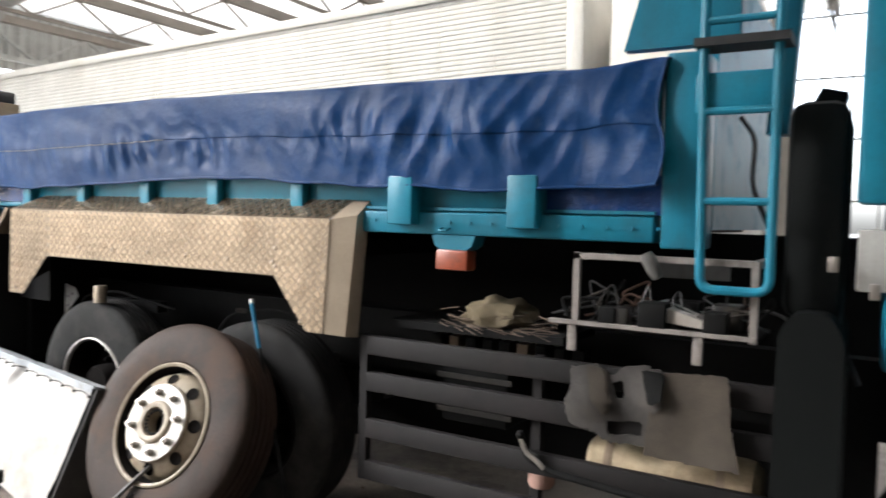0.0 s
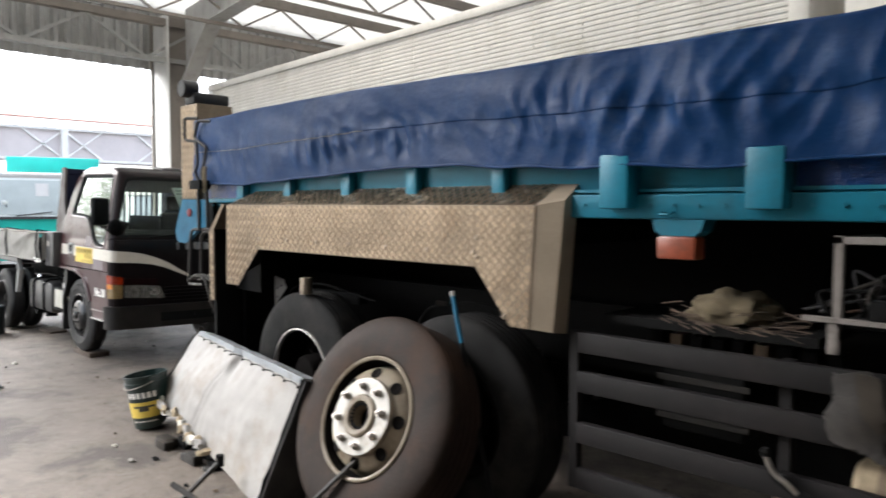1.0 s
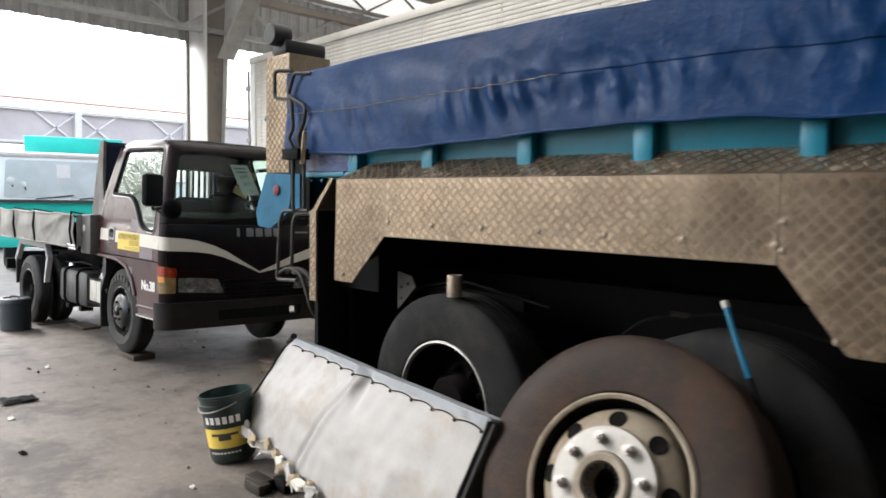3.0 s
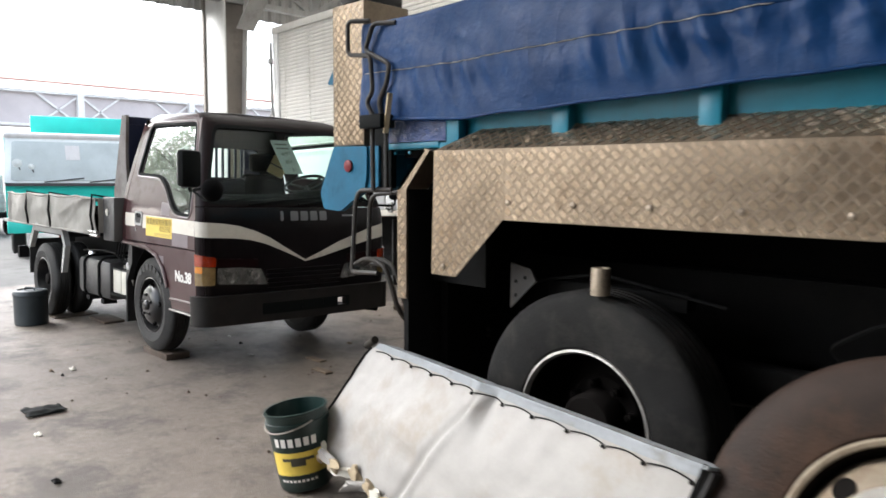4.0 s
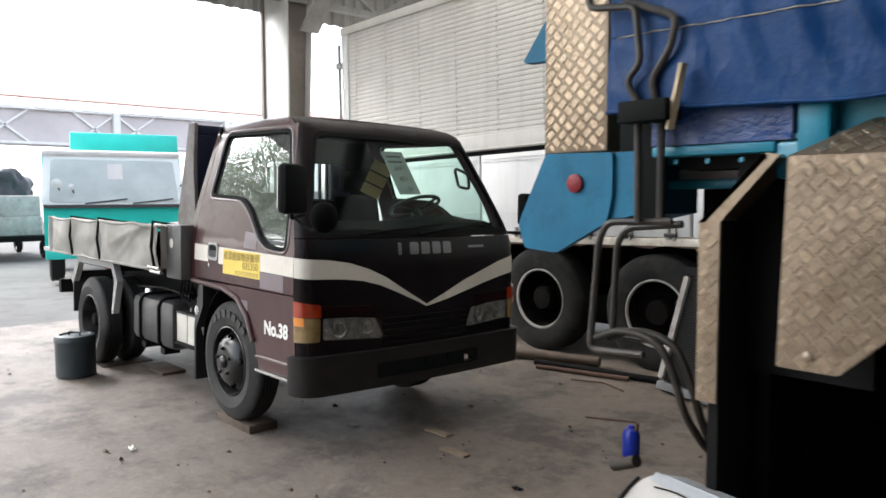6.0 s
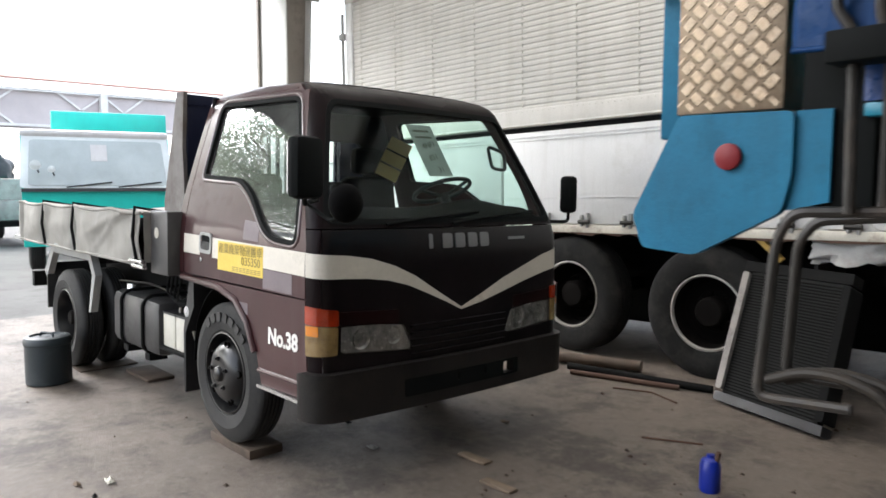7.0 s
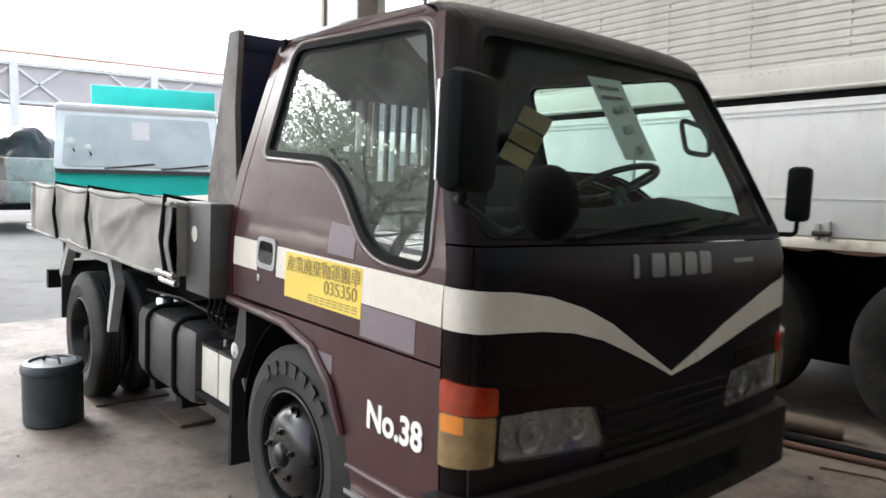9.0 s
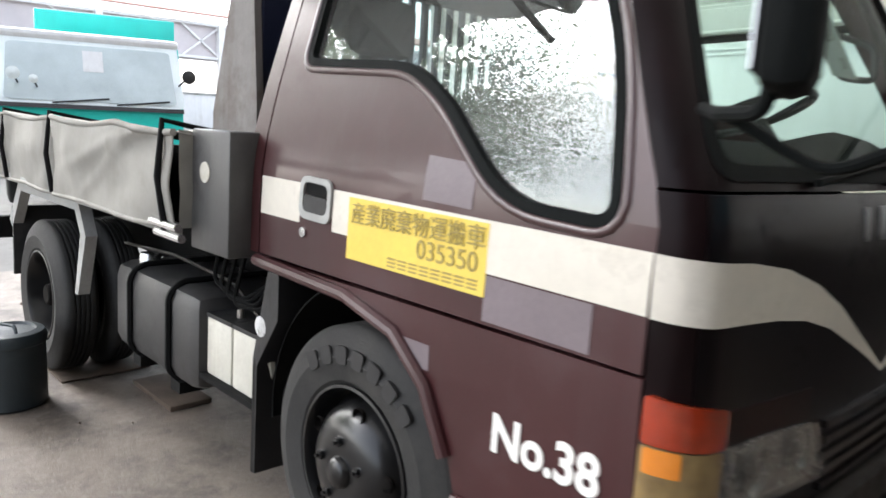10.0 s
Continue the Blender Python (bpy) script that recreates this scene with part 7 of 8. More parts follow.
# ---- loose wheel and workshop clutter by the dump truck ----
lw = thing("spare_truck_tyre", (-2.72, 2.9, 0), "rust-dusted truck wheel with cream rim leaning on the truck", "wheel")
# the dark ring_mat puts the barrel's shade into its colour
wheel(lw, (-2.72, 2.90, 0.50), 0.502, 0.285, 0.283, "front", rubber=RUBBER_RED, ring_mat=DARKRIM)
# it leans back against the truck's tyre
lw.matrix_world = Matrix.Translation((-2.639, 2.721, 0.611)) @ Matrix.Rotation(0.047, 4, "Z") @ Matrix.Rotation(-0.411, 4, "X") @ Matrix.Translation((0.0, 0.0, -0.50))
solid("wheel_chock", bx(-2.86, -2.42, 2.64, 2.96, 0.0, 0.03, bev=0.004), DARKWOOD, "flat timber under the loose wheel", "timber")

wp = thing("padded_bunk_board", (-4.1, 2.9, 0), "white padded panel laced along its edge, leaning by the wheels", "panel")


def slab(u, v, d=0.0):
    """u along its length from the far end, v from its foot up."""
    foot = Vector((-5.22, 2.86, 0.20)).lerp(Vector((-3.33, 2.56, 0.03)), u)
    head = Vector((-4.98, 3.08, 0.70)).lerp(Vector((-3.12, 2.72, 0.715)), u)
    p = foot.lerp(head, v)
    bul = 0.05 * math.sin(math.pi * min(1, max(0, u))) * math.sin(math.pi * min(1, max(0, v)))
    bul += 0.014 * noise.noise(Vector((u * 6, v * 3, 1))) - 0.016 * math.exp(-((u - 0.40 - 0.10 * v) / 0.010) ** 2) + 0.012 * math.exp(-((u - 0.415 - 0.10 * v) / 0.014) ** 2) + 0.030 * max(0.0, min(1.0, (v - 0.62) / 0.3)) * math.exp(-((u - 0.60 + 0.12 * v) / 0.022) ** 2) - 0.020 * max(0.0, min(1.0, (v - 0.62) / 0.3)) * math.exp(-((u - 0.635 + 0.12 * v) / 0.016) ** 2) + 0.006 * noise.noise(Vector((u * 22, v * 9, 6)))
    n = Vector((-0.16, -0.95, 0.30))
    return p + n * (bul - d)


rim_pts = fillet([(0.0, 0.06), (0.10, 0.0), (1.0, 0.0), (1.0, 1.0), (0.03, 1.0), (0.0, 0.78)], [0.06, 0.05, 0.02, 0.02, 0.06, 0.08], 5)
part("face", panel(rim_pts, [], slab, 0.03, [i / 130 for i in range(131)], [i / 24 for i in range(25)]), WHITE, wp, "stained white vinyl face", 70)
part("back", panel(fillet([(0.03, 0.06), (1.0, 0.0), (1.0, 0.97), (0.06, 0.95)], 0.02), [], lambda u, v, d: slab(u, v, 0.035 + d), 0.16, [i / 20 for i in range(21)], ()), CHASSIS, wp, "dark frame behind the face", 60)
part("top_flange", panel([(0.05, 0.985), (1.005, 0.985), (1.005, 1.0), (0.05, 1.0)], [], lambda u, v, d: slab(u, v, d - 0.012), 0.10, [i / 40 for i in range(41)], ()), VINYL, wp, "blue-grey folded top edge", 60)
lace = []
for i in range(11):
    u0, u1 = 0.05 + i * 0.086, 0.05 + (i + 0.94) * 0.086
    b = rod(bmesh.new(), [slab(u0 + (u1 - u0) * k / 6, 0.925 + 0.014 * math.sin(math.pi * k / 6), -0.005) for k in range(7)], 0.0024, 6)
    kn = part("lace", b, CHASSIS, wp)
    p = slab(u1, 0.918, -0.008)
    part("knot", lathe(bmesh.new(), [(0, -0.006), (0.005, -0.004), (0.0075, 0.0), (0.005, 0.004), (0, 0.006)], tuple(p), n=10), CHASSIS, kn)
part("edge_flap", panel([(0.035, 0.948), (0.998, 0.948), (0.998, 0.997), (0.035, 0.997)], [], lambda u, v, d: slab(u, v, d - 0.006), 0.004, [i / 90 for i in range(91)], (0.96, 0.975)), VINYL, wp, "pale blue-grey turned edge", 70)
part("end_piping", rod(bmesh.new(), [slab(0.004 + 0.010 * (v / 12) ** 4, 0.08 + 0.86 * v / 12, -0.004) for v in range(13)], 0.006, 6), CHASSIS, wp, "dark piping down the rounded end")
part("end_trim", rod(bmesh.new(), [slab(1.0, v / 10, -0.004 + 0.004 * (v % 2)) for v in range(11)], 0.010, 6), CHASSIS, wp)
part("end_cap", panel([(1.002, 0.02), (1.014, 0.02), (1.014, 0.98), (1.002, 0.98)], [], lambda u, v, d: slab(u, v, d), 0.24), RUBBER, wp, "black rubber end")
rnd = random.Random(11)
for i in range(18):
    u = 0.01 + 0.62 * i / 18
    c = slab(u, 0.0 + 0.05 * rnd.random(), -0.015 - 0.03 * rnd.random())
    b = bmesh.new()
    bmesh.ops.create_icosphere(b, subdivisions=2, radius=1.0)
    sx, sz, ph = 0.045 + 0.04 * rnd.random(), 0.018 + 0.02 * rnd.random(), rnd.random() * 20
    turn = Matrix.Rotation(rnd.uniform(-0.6, 0.6), 3, "Y") @ Matrix.Rotation(rnd.uniform(-0.5, 0.5), 3, "Z")
    for v in b.verts:
        k = 1 + 0.7 * noise.noise(v.co * 1.7 + Vector((ph, 0, 0))) + 0.25 * noise.noise(v.co * 5 + Vector((0, ph, 0)))
        v.co = c + turn @ Vector((v.co.x * sx * k, v.co.y * 0.02 * k, v.co.z * sz * k))
    part("torn_foam", b, (WHITE, FOAM, BATTERY, FOAM)[i % 4], wp, "torn yellowed foam", 40)

# paint pail
pl = thing("paint_pail", (-5.16, 2.81, 0), "dark green plastic paint pail with yellow label", "bucket")
pc = (-5.16, 2.81, 0)
part("body", lathe(bmesh.new(), [(0.0, 0.004), (0.118, 0.0), (0.125, 0.01), (0.143, 0.31), (0.152, 0.31), (0.152, 0.33), (0.145, 0.332), (0.147, 0.365), (0.153, 0.367), (0.153, 0.378), (0.140, 0.378), (0.138, 0.36), (0.116, 0.02), (0.0, 0.02)], pc, "z", 48), PAIL, pl)
part("label", lathe(bmesh.new(), [(0.1305, 0.085), (0.1315, 0.085), (0.1375, 0.195), (0.1365, 0.195)], pc, "z", 30, start=radians(258), arc=radians(120)), YELLOW, pl, "yellow paper label")
b = bmesh.new()
for k in range(6):
    lathe(b, [(0.1395 + 0.001, 0.225), (0.1405 + 0.001, 0.225), (0.1425 + 0.001, 0.265), (0.1415 + 0.001, 0.265)], pc, "z", 3, start=radians(274 + k * 15), arc=radians(10))
part("maker_blocks", b, LETTER, pl, "pale maker's word as plain blocks")
b = bmesh.new()
lathe(b, [(0.1335, 0.13), (0.1345, 0.13), (0.137, 0.17), (0.136, 0.17)], pc, "z", 6, start=radians(303), arc=radians(30))
lathe(b, [(0.1345, 0.155), (0.1355, 0.155), (0.1365, 0.17), (0.1355, 0.17)], pc, "z", 10, start=radians(285), arc=radians(66))
part("label_mark", b, INK, pl)
part("bail", rod(bmesh.new(), [(-5.16 + 0.155 * math.cos(a), 2.81 + 0.155 * math.sin(a), 0.345 - 0.05 * math.sin((a - 3.2) * 1.0)) for a in [3.2 + i * 0.157 for i in range(20)]], 0.004, 6), NUT, pl)
for k in range(9):
    part("print_bar", lathe(bmesh.new(), [(0.1285, 0.052), (0.1300, 0.052), (0.1308, 0.062), (0.1293, 0.062)], pc, "z", 2, start=radians(275 + k * 9), arc=radians(6)), LETTER, pl)
pl.rotation_euler = Matrix.Rotation(radians(8), 3, Vector((0.71, -0.71, 0))).to_euler()
pl.location.z = 0.017
rb = thing("rubbish_heap", (-4.95, 2.62, 0), "dark scrap and torn plastic beside the pail", "scrap")
rnd = random.Random(3)
for i in range(10):
    x, y, s = -5.05 + 1.1 * rnd.random(), 2.62 + 0.14 * rnd.random(), 0.03 + 0.05 * rnd.random()
    part("piece", bx(x, x + s * 2, y, y + s, 0, 0.02 + s * rnd.random(), bev=0.006), (CHASSIS, MAT_GREY, HOSE, CHASSIS)[i % 4], rb)

dr = thing("plastic_drum", (-10.37, 3.02, 0), "dark slate plastic drum with a lid", "drum")
dc = (-10.385, 3.03, 0)
part("shell", lathe(bmesh.new(), [(0, 0), (0.145, 0), (0.155, 0.012), (0.155, 0.30), (0.150, 0.305), (0, 0.306)], dc, "z", 40), DRUM, dr)
part("lid", lathe(bmesh.new(), [(0.158, 0.29), (0.162, 0.295), (0.162, 0.325), (0.15, 0.345), (0.12, 0.352), (0.115, 0.340), (0.0, 0.345)], dc, "z", 40), DRUM, dr)
part("grip", rod(bmesh.new(), bend([(-10.45, 3.0, 0.34), (-10.43, 3.0, 0.372), (-10.33, 3.05, 0.372), (-10.31, 3.05, 0.34)], 0.02), 0.008, 6), DRUM, dr)


def crumple(name, c, sx, sy, sz, material, label, category, seed):
    b = bmesh.new()

    def f(u, v):
        x, y = (u - 0.5) * 2, (v - 0.5) * 2
        k = noise.noise(Vector((x * 2 + seed, y * 2, seed)))
        return (c[0] + sx * x * (1 + 0.3 * k), c[1] + sy * y * (1 - 0.25 * k), c[2] + sz * max(0.06, 0.5 + k) * (1 - 0.5 * max(abs(x), abs(y))))
    grid(b, 10, 10, f)
    ob = solid(name, b, material, label, category, angle=70)
    m = ob.modifiers.new("cloth_thickness", "SOLIDIFY")
    m.thickness = 0.004
    return ob


crumple("rag", (-7.24, 2.24, 0.006), 0.09, 0.11, 0.03, GUARD, "crumpled black plastic rag on the concrete", "rag", 3)
for i, (x, y, m) in enumerate(((-6.95, 4.05, WOOD), (-7.28, 4.22, WOOD), (-6.20, 3.79, WOOD))):
    solid("wood_offcut", bx(x, x + 0.20, y, y + 0.06, 0.001, 0.016, bev=0.003), m, "thin wood offcut on the floor", "wood", "offcuts")
for a in ((-8.44, -7.98, 3.36, 3.56, 0.0, 0.05), (-10.30, -9.85, 3.55, 3.75, 0.0, 0.025), (-10.9, -10.5, 3.28, 3.72, 0.0, 0.01)):
    solid("timber_block", bx(*a, bev=0.005), DARKWOOD, "flat dark timber under the light truck", "timber", "timber blocks")
rnd = random.Random(8)
verts, faces = [], []
for i in range(300):
    x, y = -12.5 + 11.5 * rnd.random(), 1.2 + 5.3 * rnd.random()
    s = 0.004 + 0.012 * rnd.random() ** 2
    i0 = len(verts)
    verts += [(x - s, y - s * rnd.random(), 0.001), (x + s, y - s * 0.6, 0.001), (x + s * 0.7, y + s, 0.001), (x - s * 0.8, y + s * 0.7, 0.001), (x, y, 0.002 + s * 0.9)]
    faces += [(i0, i0 + 1, i0 + 4), (i0 + 1, i0 + 2, i0 + 4), (i0 + 2, i0 + 3, i0 + 4), (i0 + 3, i0, i0 + 4)]
me = bpy.data.meshes.new("floor_grit")
me.from_pydata(verts, [], faces)
me.materials.append(DARKWOOD)
tagged(new("floor_grit", me), "scattered crumbs of dirt and rust on the concrete", "debris", kind="stuff")
for i in range(26):
    x, y = -9.5 + 6.5 * rnd.random(), 1.6 + 3.6 * rnd.random()
    s = 0.012 + 0.022 * rnd.random()
    crumple("litter", (x, y, 0.004), s, s * 0.6, 0.02, (CHASSIS, BATTERY, WOOD, CHASSIS, CANVAS)[i % 5], "small scrap of litter on the floor", "litter", i + 1.5)

# leaning rod, jack handle and bar
sr = thing("steel_rod", (-2.2, 3.0, 0), "long thin rod with pale blue tip leaning on the axle", "rod")
part("shaft", rod(bmesh.new(), [(-2.345, 3.075, 0.95), (-1.86, 2.86, 0.0)], 0.010, 8), CHASSIS, sr)
part("painted_tip", rod(bmesh.new(), [(-2.455, 3.13, 1.165), (-2.42, 3.11, 1.095), (-2.345, 3.075, 0.95)], 0.0105, 8), SKYBLUE, sr, "pale blue painted rod tip")
part("rod_cap", rod(bmesh.new(), [(-2.463, 3.134, 1.18), (-2.452, 3.128, 1.158)], 0.013, 8), SILVER, sr)
cb = thing("wheel_brace", (-3.7, 2.5, 0.0), "grimy cross wheel brace on the floor", "wheel brace")
part("arm", rod(bmesh.new(), [(-3.75, 2.30, 0.10), (-3.50, 2.38, 0.02)], 0.016, 8), GREASE, cb)
part("arm", rod(bmesh.new(), [(-3.66, 2.28, 0.015), (-3.62, 2.50, 0.20)], 0.014, 8), GREASE, cb)
part("socket", lathe(bmesh.new(), [(0, -0.03), (0.022, -0.03), (0.024, 0.03), (0, 0.03)], (-3.62, 2.51, 0.21), "z", 8), CHASSIS, cb)
bar = thing("pry_bar", (-2.65, 2.55, 0), "grimy flat bar propped on the wheel hub", "bar")
part("shaft", beam(bmesh.new(), (-2.60, 2.68, 0.45), (-2.90, 2.30, 0.0), 0.035, 0.014), GREASE, bar)

# below the tail: hoses, pipe ends
for k, dx in enumerate((0.0, 0.03)):
    part("tail_hose", rod(bmesh.new(), bend([(-5.18 + dx, 3.125 + dx, 1.05), (-5.10 + dx, 3.12 + dx, 1.085), (-5.02 + dx, 3.12 + dx, 1.085), (-4.945 + dx, 3.12 + dx, 1.06), (-4.90 + dx, 3.125 + dx, 0.97), (-4.875 + dx, 3.14 + dx, 0.86), (-4.85, 3.25 + dx, 0.72), (-4.80, 3.42 + dx, 0.66), (-4.70, 3.60, 0.70 + dx)], 0.07), 0.012, 10), HOSE, dt, "grimy hydraulic hose")
part("corner_batten", rod(bmesh.new(), [(-5.12, 3.15, 0.642), (-5.02, 3.12, 0.690)], 0.019, 14), HOSE, wp, "grimy brown batten end")
ra = thing("radiator", (-6.4, 6.0, 0), "dusty truck radiator leaning under the trailer", "radiator")


def rad(u, v, d):
    foot = Vector((-6.80, 6.18, 0.02)).lerp(Vector((-6.02, 5.92, 0.02)), u)
    head = Vector((-6.80, 6.62, 0.92)).lerp(Vector((-6.02, 6.36, 0.92)), u)
    return foot.lerp(head, v) + Vector((0.28, 0.84, -0.42)) * d


part("core", panel([(0.06, 0.05), (0.94, 0.05), (0.94, 0.93), (0.06, 0.93)], [], rad, 0.06), RADIATOR, ra)
for i in range(42):
    v = 0.06 + i * 0.0205
    part("fin", panel([(0.07, v), (0.93, v), (0.93, v + 0.008), (0.07, v + 0.008)], [], lambda a, c, d: rad(a, c, d - 0.007), 0.008), FIN, ra)
for u0, u1, tm in ((0.0, 0.065, RACKPAINT), (0.935, 1.0, CHASSIS)):
    part("side_tank", panel(fillet([(u0, 0.08), (u1, 0.08), (u1, 0.92), (u0, 0.92)], 0.02), [], lambda a, c, d: rad(a, c, d - 0.03), 0.13), tm, ra)
part("top_bar", panel([(0.0, 0.93), (1, 0.93), (1, 1.0), (0, 1.0)], [], lambda a, c, d: rad(a, c, d - 0.02), 0.1), CHASSIS, ra)
part("bottom_bar", panel([(0.0, 0.0), (1, 0.0), (1, 0.06), (0, 0.06)], [], lambda a, c, d: rad(a, c, d - 0.02), 0.1), BLACK, ra)
bo = thing("blue_bottle", (-6.13, 4.80, 0), "small blue plastic bottle on the floor", "bottle")
part("body", lathe(bmesh.new(), [(0, 0), (0.045, 0), (0.05, 0.01), (0.05, 0.13), (0.04, 0.155), (0.018, 0.165), (0.018, 0.18), (0, 0.18)], (-6.13, 4.80, 0), "z", 24), BLUEPLASTIC, bo)
part("spout", rod(bmesh.new(), [(-6.10, 4.80, 0.15), (-6.09, 4.80, 0.20)], 0.012, 8), RUST, bo)
for i, (a, c, r, m) in enumerate((((-8.45, 6.20, 0.05), (-7.55, 6.48, 0.05), 0.045, PIPE_TAN), ((-8.0, 6.15, 0.03), (-6.9, 6.35, 0.03), 0.028, CHASSIS), ((-7.9, 6.05, 0.02), (-7.1, 6.25, 0.02), 0.02, RUST), ((-9.6, 5.75, 0.03), (-8.6, 6.05, 0.03), 0.03, CHASSIS))):
    solid("scrap_pipe", rod(bmesh.new(), [a, c], r, 12), m, "scrap pipe lying by the trailer wheels", "pipe", "scrap pipes")
for a, c in (((-7.45, 5.95, 0.006), (-7.2, 6.05, 0.006)), ((-7.2, 6.05, 0.006), (-6.95, 5.95, 0.006)), ((-6.75, 5.2, 0.005), (-6.45, 5.35, 0.005))):
    solid("twig", rod(bmesh.new(), [a, c], 0.006, 6), RUST, "bent rusty wire on the floor", "wire", "floor wires")

# ---- turquoise truck in the yard ----
gt = thing("yard_truck", (-18, 5.6, -0.05), "turquoise and pale cab-over truck parked in the yard", "truck")
GX = -16.95
b = prism(bmesh.new(), fillet([(GX, 0.55), (GX, 1.35), (GX - 0.36, 2.18), (GX - 0.50, 2.25), (GX - 1.7, 2.27), (GX - 1.75, 0.55)], 0.06), "y", 4.50, 6.72)
part("cab_body", b, GREENCAB, gt, "turquoise cab")


def gt_ws(u, v, d):
    return (GX - 0.02 - 0.36 * v + 0.03 - d, 4.50 + 2.22 * u, 1.38 + 0.80 * v)


part("windscreen_frame", panel(fillet([(-0.01, -0.02), (1.01, -0.02), (0.99, 1.06), (0.01, 1.06)], 0.05), [], gt_ws, 0.03), PALECAB, gt, "pale aqua screen surround")
# opaque screen whose pale colour stands for the reflected sky
part("windscreen", panel(fillet([(0.04, 0.03), (0.96, 0.03), (0.94, 0.94), (0.06, 0.94)], 0.05), [], lambda u, v, d: gt_ws(u, v, d - 0.015), 0.01), mat("painted_reflection_screen", (0.44, 0.50, 0.50), 0.22, var=0.25, scale=1.0, bump=0.0, coat=0.8), gt)
part("cab_cap", bx(GX - 1.7, GX - 0.33, 4.49, 6.73, 2.17, 2.30, bev=0.06), TRAILWHITE, gt, "rounded white roof cap")
part("screen_paper", panel([(0.45, 0.52), (0.56, 0.52), (0.56, 0.86), (0.45, 0.86)], [], lambda u, v, d: gt_ws(u, v, d - 0.02), 0.003), TRAILWHITE, gt)
for u0 in (0.28, 0.62):
    part("wiper", rod(bmesh.new(), [gt_ws(u0, 0.0, -0.03), gt_ws(u0 + 0.30, 0.10, -0.03)], 0.012, 6), BLACK, gt)
part("screen_base", panel([(0.0, -0.09), (1, -0.09), (1, -0.02), (0, -0.02)], [], lambda u, v, d: gt_ws(u, v, d - 0.03), 0.03), BLACK, gt)
for y, z, r in ((4.92, 1.66, 0.055), (4.70, 1.72, 0.08), (6.78, 1.80, 0.09)):
    part("mirror", lathe(bmesh.new(), [(0, -0.03), (r * 0.9, -0.02), (r, 0.0), (0, 0.02)], (GX + 0.10, y, z), "x", 18), PALECAB if r < 0.09 else BLACK, gt)
    part("mirror_stay", rod(bmesh.new(), [(GX + 0.08, y, z), (GX - 0.10, y + (0.05 if y < 5 else -0.1), z - 0.12)], 0.012, 6), BLACK, gt)
part("body_box", bx(-22.0, GX - 1.85, 4.9, 6.95, 0.95, 2.30, bev=0.03), GREENCAB, gt)
part("head_board", bx(GX - 1.95, GX - 1.82, 4.98, 6.92, 2.20, 2.72, bev=0.02), GREENCAB, gt, "bright turquoise head board")
part("front_bumper", bx(GX - 0.1, GX + 0.05, 4.5, 6.72, 0.45, 0.68, bev=0.02), GREENCAB, gt)
for x in (GX - 0.9, GX - 3.9):
    wheel(gt, (x, 4.55, 0.45), 0.45, 0.25, 0.25, "rear")
    wheel(gt, (x, 6.68, 0.45), 0.45, 0.25, 0.25, "rear", out=1)
part("chassis", bx(-21.8, GX - 0.3, 5.2, 6.1, 0.5, 0.9), CHASSIS, gt)
gt.rotation_euler.z = radians(-14)
gt.location.y += 0.25

nt = thing("dark_truck", (-25, 5.0, -0.05), "dark low flatbed truck carrying pale boxes in the yard", "truck")
part("bed", bx(-27.2, -23.6, 4.2, 6.3, 0.42, 0.55), CHASSIS, nt)
for x0, x1, z0, z1 in ((-25.6, -24.0, 0.55, 1.02), (-25.5, -24.1, 1.025, 1.52)):
    part("box_load", bx(x0, x1, 5.05, 6.15, z0, z1, bev=0.02), WEATHERED, nt, "pale grey load box")
bm = bmesh.new()
bmesh.ops.create_icosphere(bm, subdivisions=4, radius=1.0)
for v in bm.verts:
    k = 1 + 0.35 * noise.noise(v.co * 1.9 + Vector((3, 0, 7))) + 0.12 * noise.noise(v.co * 6)
    v.co = Vector((-24.8 + v.co.x * 0.6 * k, 5.55 + v.co.y * 0.62 * k, 1.53 + max(v.co.z, 0.0) * 0.62 * k))
part("covered_load", bm, DRUM, nt, "dark sheeted heap on the boxes", 60)
part("cab", bx(-27.5, -26.0, 3.0, 4.7, 0.6, 2.75, bev=0.06), CHASSIS, nt)
part("mast", bx(-24.9, -24.7, 4.15, 4.75, 1.0, 3.0, bev=0.03), BLACK, nt)
for x in (-24.2, -26.9):
    wheel(nt, (x, 6.32, 0.19), 0.24, 0.16, 0.12, "dish", out=1, nuts=0)
    wheel(nt, (x, 4.18, 0.19), 0.24, 0.16, 0.12, "dish", nuts=0)


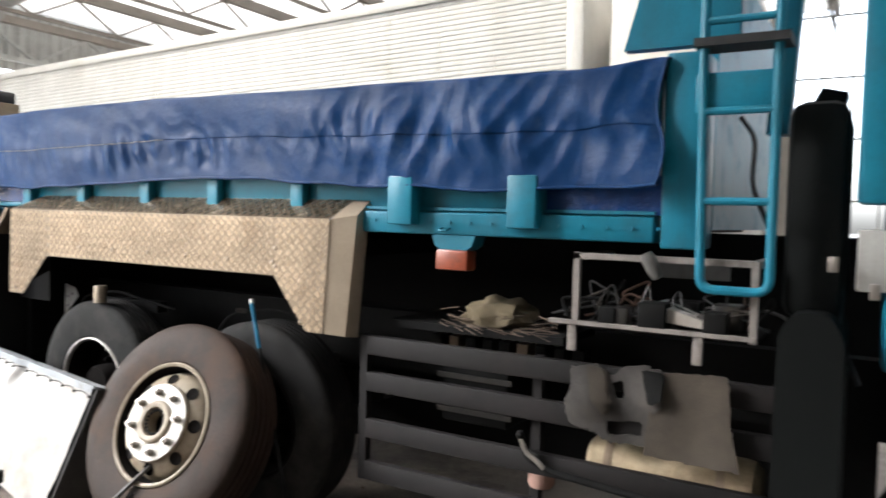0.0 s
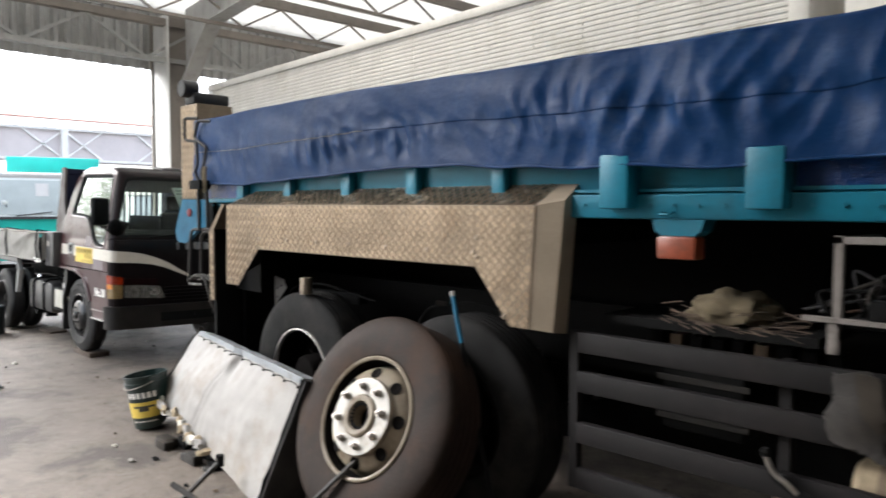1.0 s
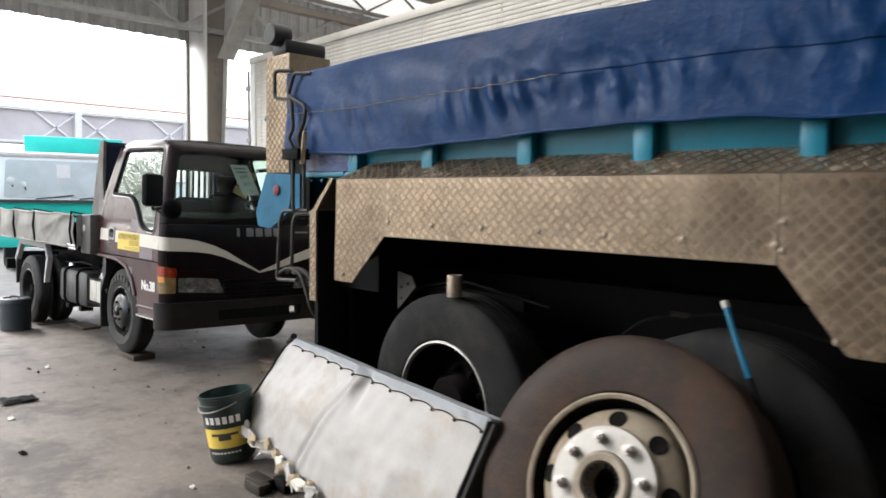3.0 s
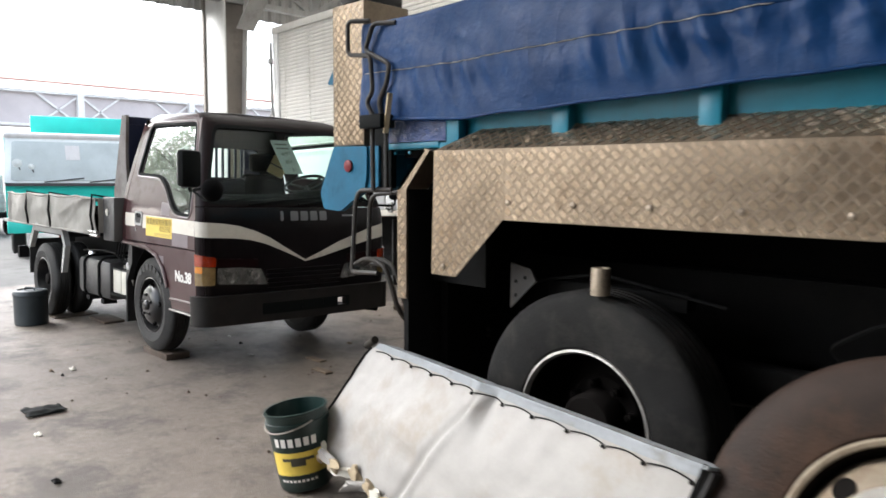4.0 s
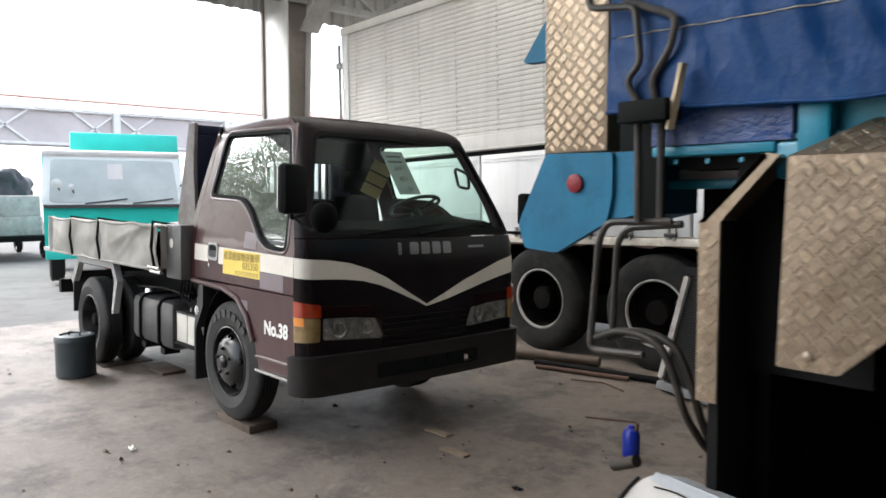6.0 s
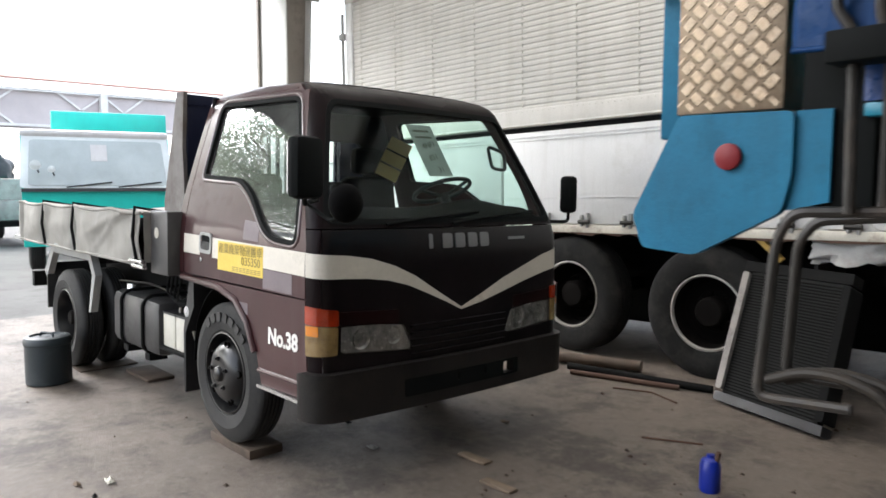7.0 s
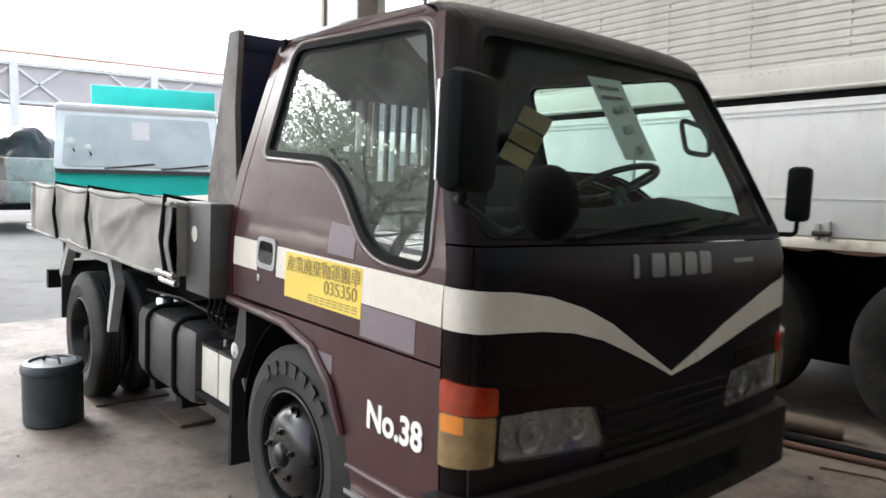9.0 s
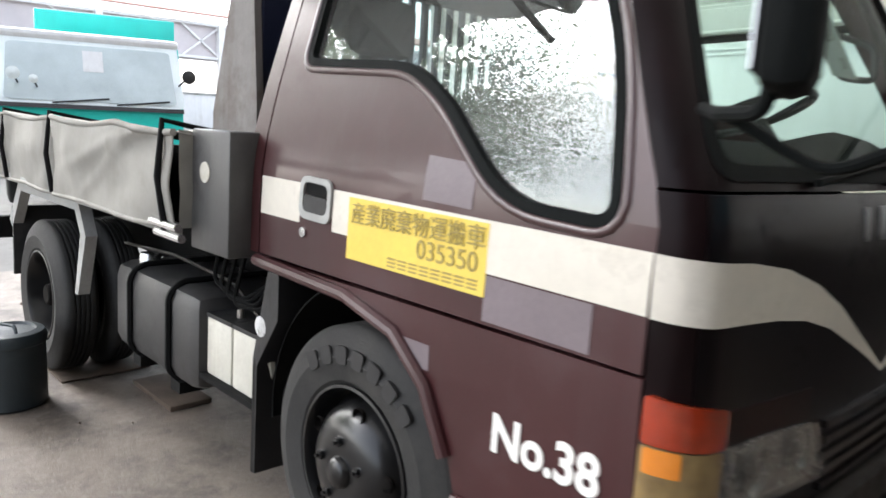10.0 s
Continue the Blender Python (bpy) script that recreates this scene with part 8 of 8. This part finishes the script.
# ---- fine hardware ----
# springs, brakes and air lines of the dump truck
for k in range(6):
    w = 1.05 - 0.12 * k
    for x in (-3.85, -2.50):
        part("spring_leaf", bx(x - w / 2, x + w / 2, 3.66, 3.75, 0.64 + 0.022 * k, 0.659 + 0.022 * k, bev=0.003), GREASE, dt)
for x in (-3.85, -2.50):
    for dx in (-0.09, 0.09):
        part("u_bolt", rod(bmesh.new(), bend([(x + dx, 3.64, 0.48), (x + dx, 3.64, 0.82), (x + dx, 3.77, 0.82), (x + dx, 3.77, 0.48)], 0.03), 0.010, 8), GREASE, dt)
    ch = part("brake_chamber", lathe(bmesh.new(), [(0.0, -0.07), (0.07, -0.065), (0.078, -0.02), (0.082, -0.01), (0.082, 0.01), (0.078, 0.02), (0.07, 0.07), (0.0, 0.075)], (x - 0.42, 3.52, 0.80), "x", 28), GREASE, dt, "dusty round brake chamber")
    part("chamber_band", lathe(bmesh.new(), [(0.083, -0.012), (0.088, -0.012), (0.088, 0.012), (0.083, 0.012)], (x - 0.42, 3.52, 0.80), "x", 28), NUT, ch)
    part("push_rod", rod(bmesh.new(), [(x - 0.34, 3.52, 0.80), (x - 0.18, 3.52, 0.74)], 0.012, 8), NUT, dt)
    part("air_line", rod(bmesh.new(), bend([(x - 0.5, 3.52, 0.84), (x - 0.58, 3.48, 0.92), (x - 0.40, 3.40, 1.04), (x - 0.05, 3.38, 1.10), (x + 0.45, 3.42, 1.02)], 0.08), 0.007, 8), CHASSIS, dt)
    part("torque_rod", rod(bmesh.new(), [(x, 3.82, 0.55), (-3.17, 3.82, 0.62)], 0.032, 10), GREASE, dt)
coil = [(-2.74 + 0.07 * i / 60, 3.30 + 0.012 * math.cos(i * 0.9), 1.085 + 0.012 * math.sin(i * 0.9)) for i in range(61)]
part("coil_hose", rod(bmesh.new(), coil, 0.0022, 5), HOSE, dt, "small coiled air hose")
part("chassis_box", bx(-1.50, -1.15, 3.42, 3.75, 0.66, 0.94, bev=0.02), CHASSIS, dt)
for z in (0.72, 0.88):
    part("box_strap", bx(-1.52, -1.13, 3.412, 3.418, z - 0.012, z + 0.012), GREASE, dt)
b = bmesh.new()
for i in range(46):
    x = -4.95 + 0.1 * i
    rod(b, [(x, 3.198, 1.60), (x, 3.190, 1.60)], 0.008, 6)
tagged(part("sill_rivet_row", b, TEAL, bed, ""), kind="stuff")
for x in (-4.35, -3.77, -3.18, -2.6, -2.0, -1.37):
    part("tie_hook", rod(bmesh.new(), bend([(x - 0.02, 3.20, 1.575), (x - 0.02, 3.17, 1.565), (x + 0.02, 3.17, 1.565), (x + 0.02, 3.20, 1.575)], 0.01), 0.005, 6), TEAL, bed)

# light truck trim
part("drip_rail", rod(bmesh.new(), [cab_side(1)(x, 1.942, -0.006) for x in (-8.72, -8.4, -8.0, -7.80)], 0.008, 6), MAROON, lt)
part("door_hinge", bx(-7.385, -7.362, CY - lerp_table(HALF, 1.06) - 0.006, CY - lerp_table(HALF, 1.06) + 0.01, 1.03, 1.09, bev=0.003), MAROON, lt)
for x in (-11.0, -10.4, -9.8):
    part("rail_bolt", lathe(bmesh.new(), [(0.014, -0.001), (0.014, -0.010), (0, -0.012)], (x, 3.20, 0.965), n=6), NUT, lt)
part("brake_pipe", rod(bmesh.new(), bend([(-10.2, 3.48, 0.72), (-9.6, 3.46, 0.76), (-9.1, 3.46, 0.74), (-8.8, 3.44, 0.62)], 0.06), 0.007, 6), GREASE, lt)
for k in range(2):
    part("leaf_spring", bx(-11.2, -10.15, 3.58, 3.66, 0.50 + 0.025 * k, 0.52 + 0.025 * k), GREASE, lt)
part("front_spring", bx(-8.75, -7.75, 3.55, 3.62, 0.47, 0.51), GREASE, lt)
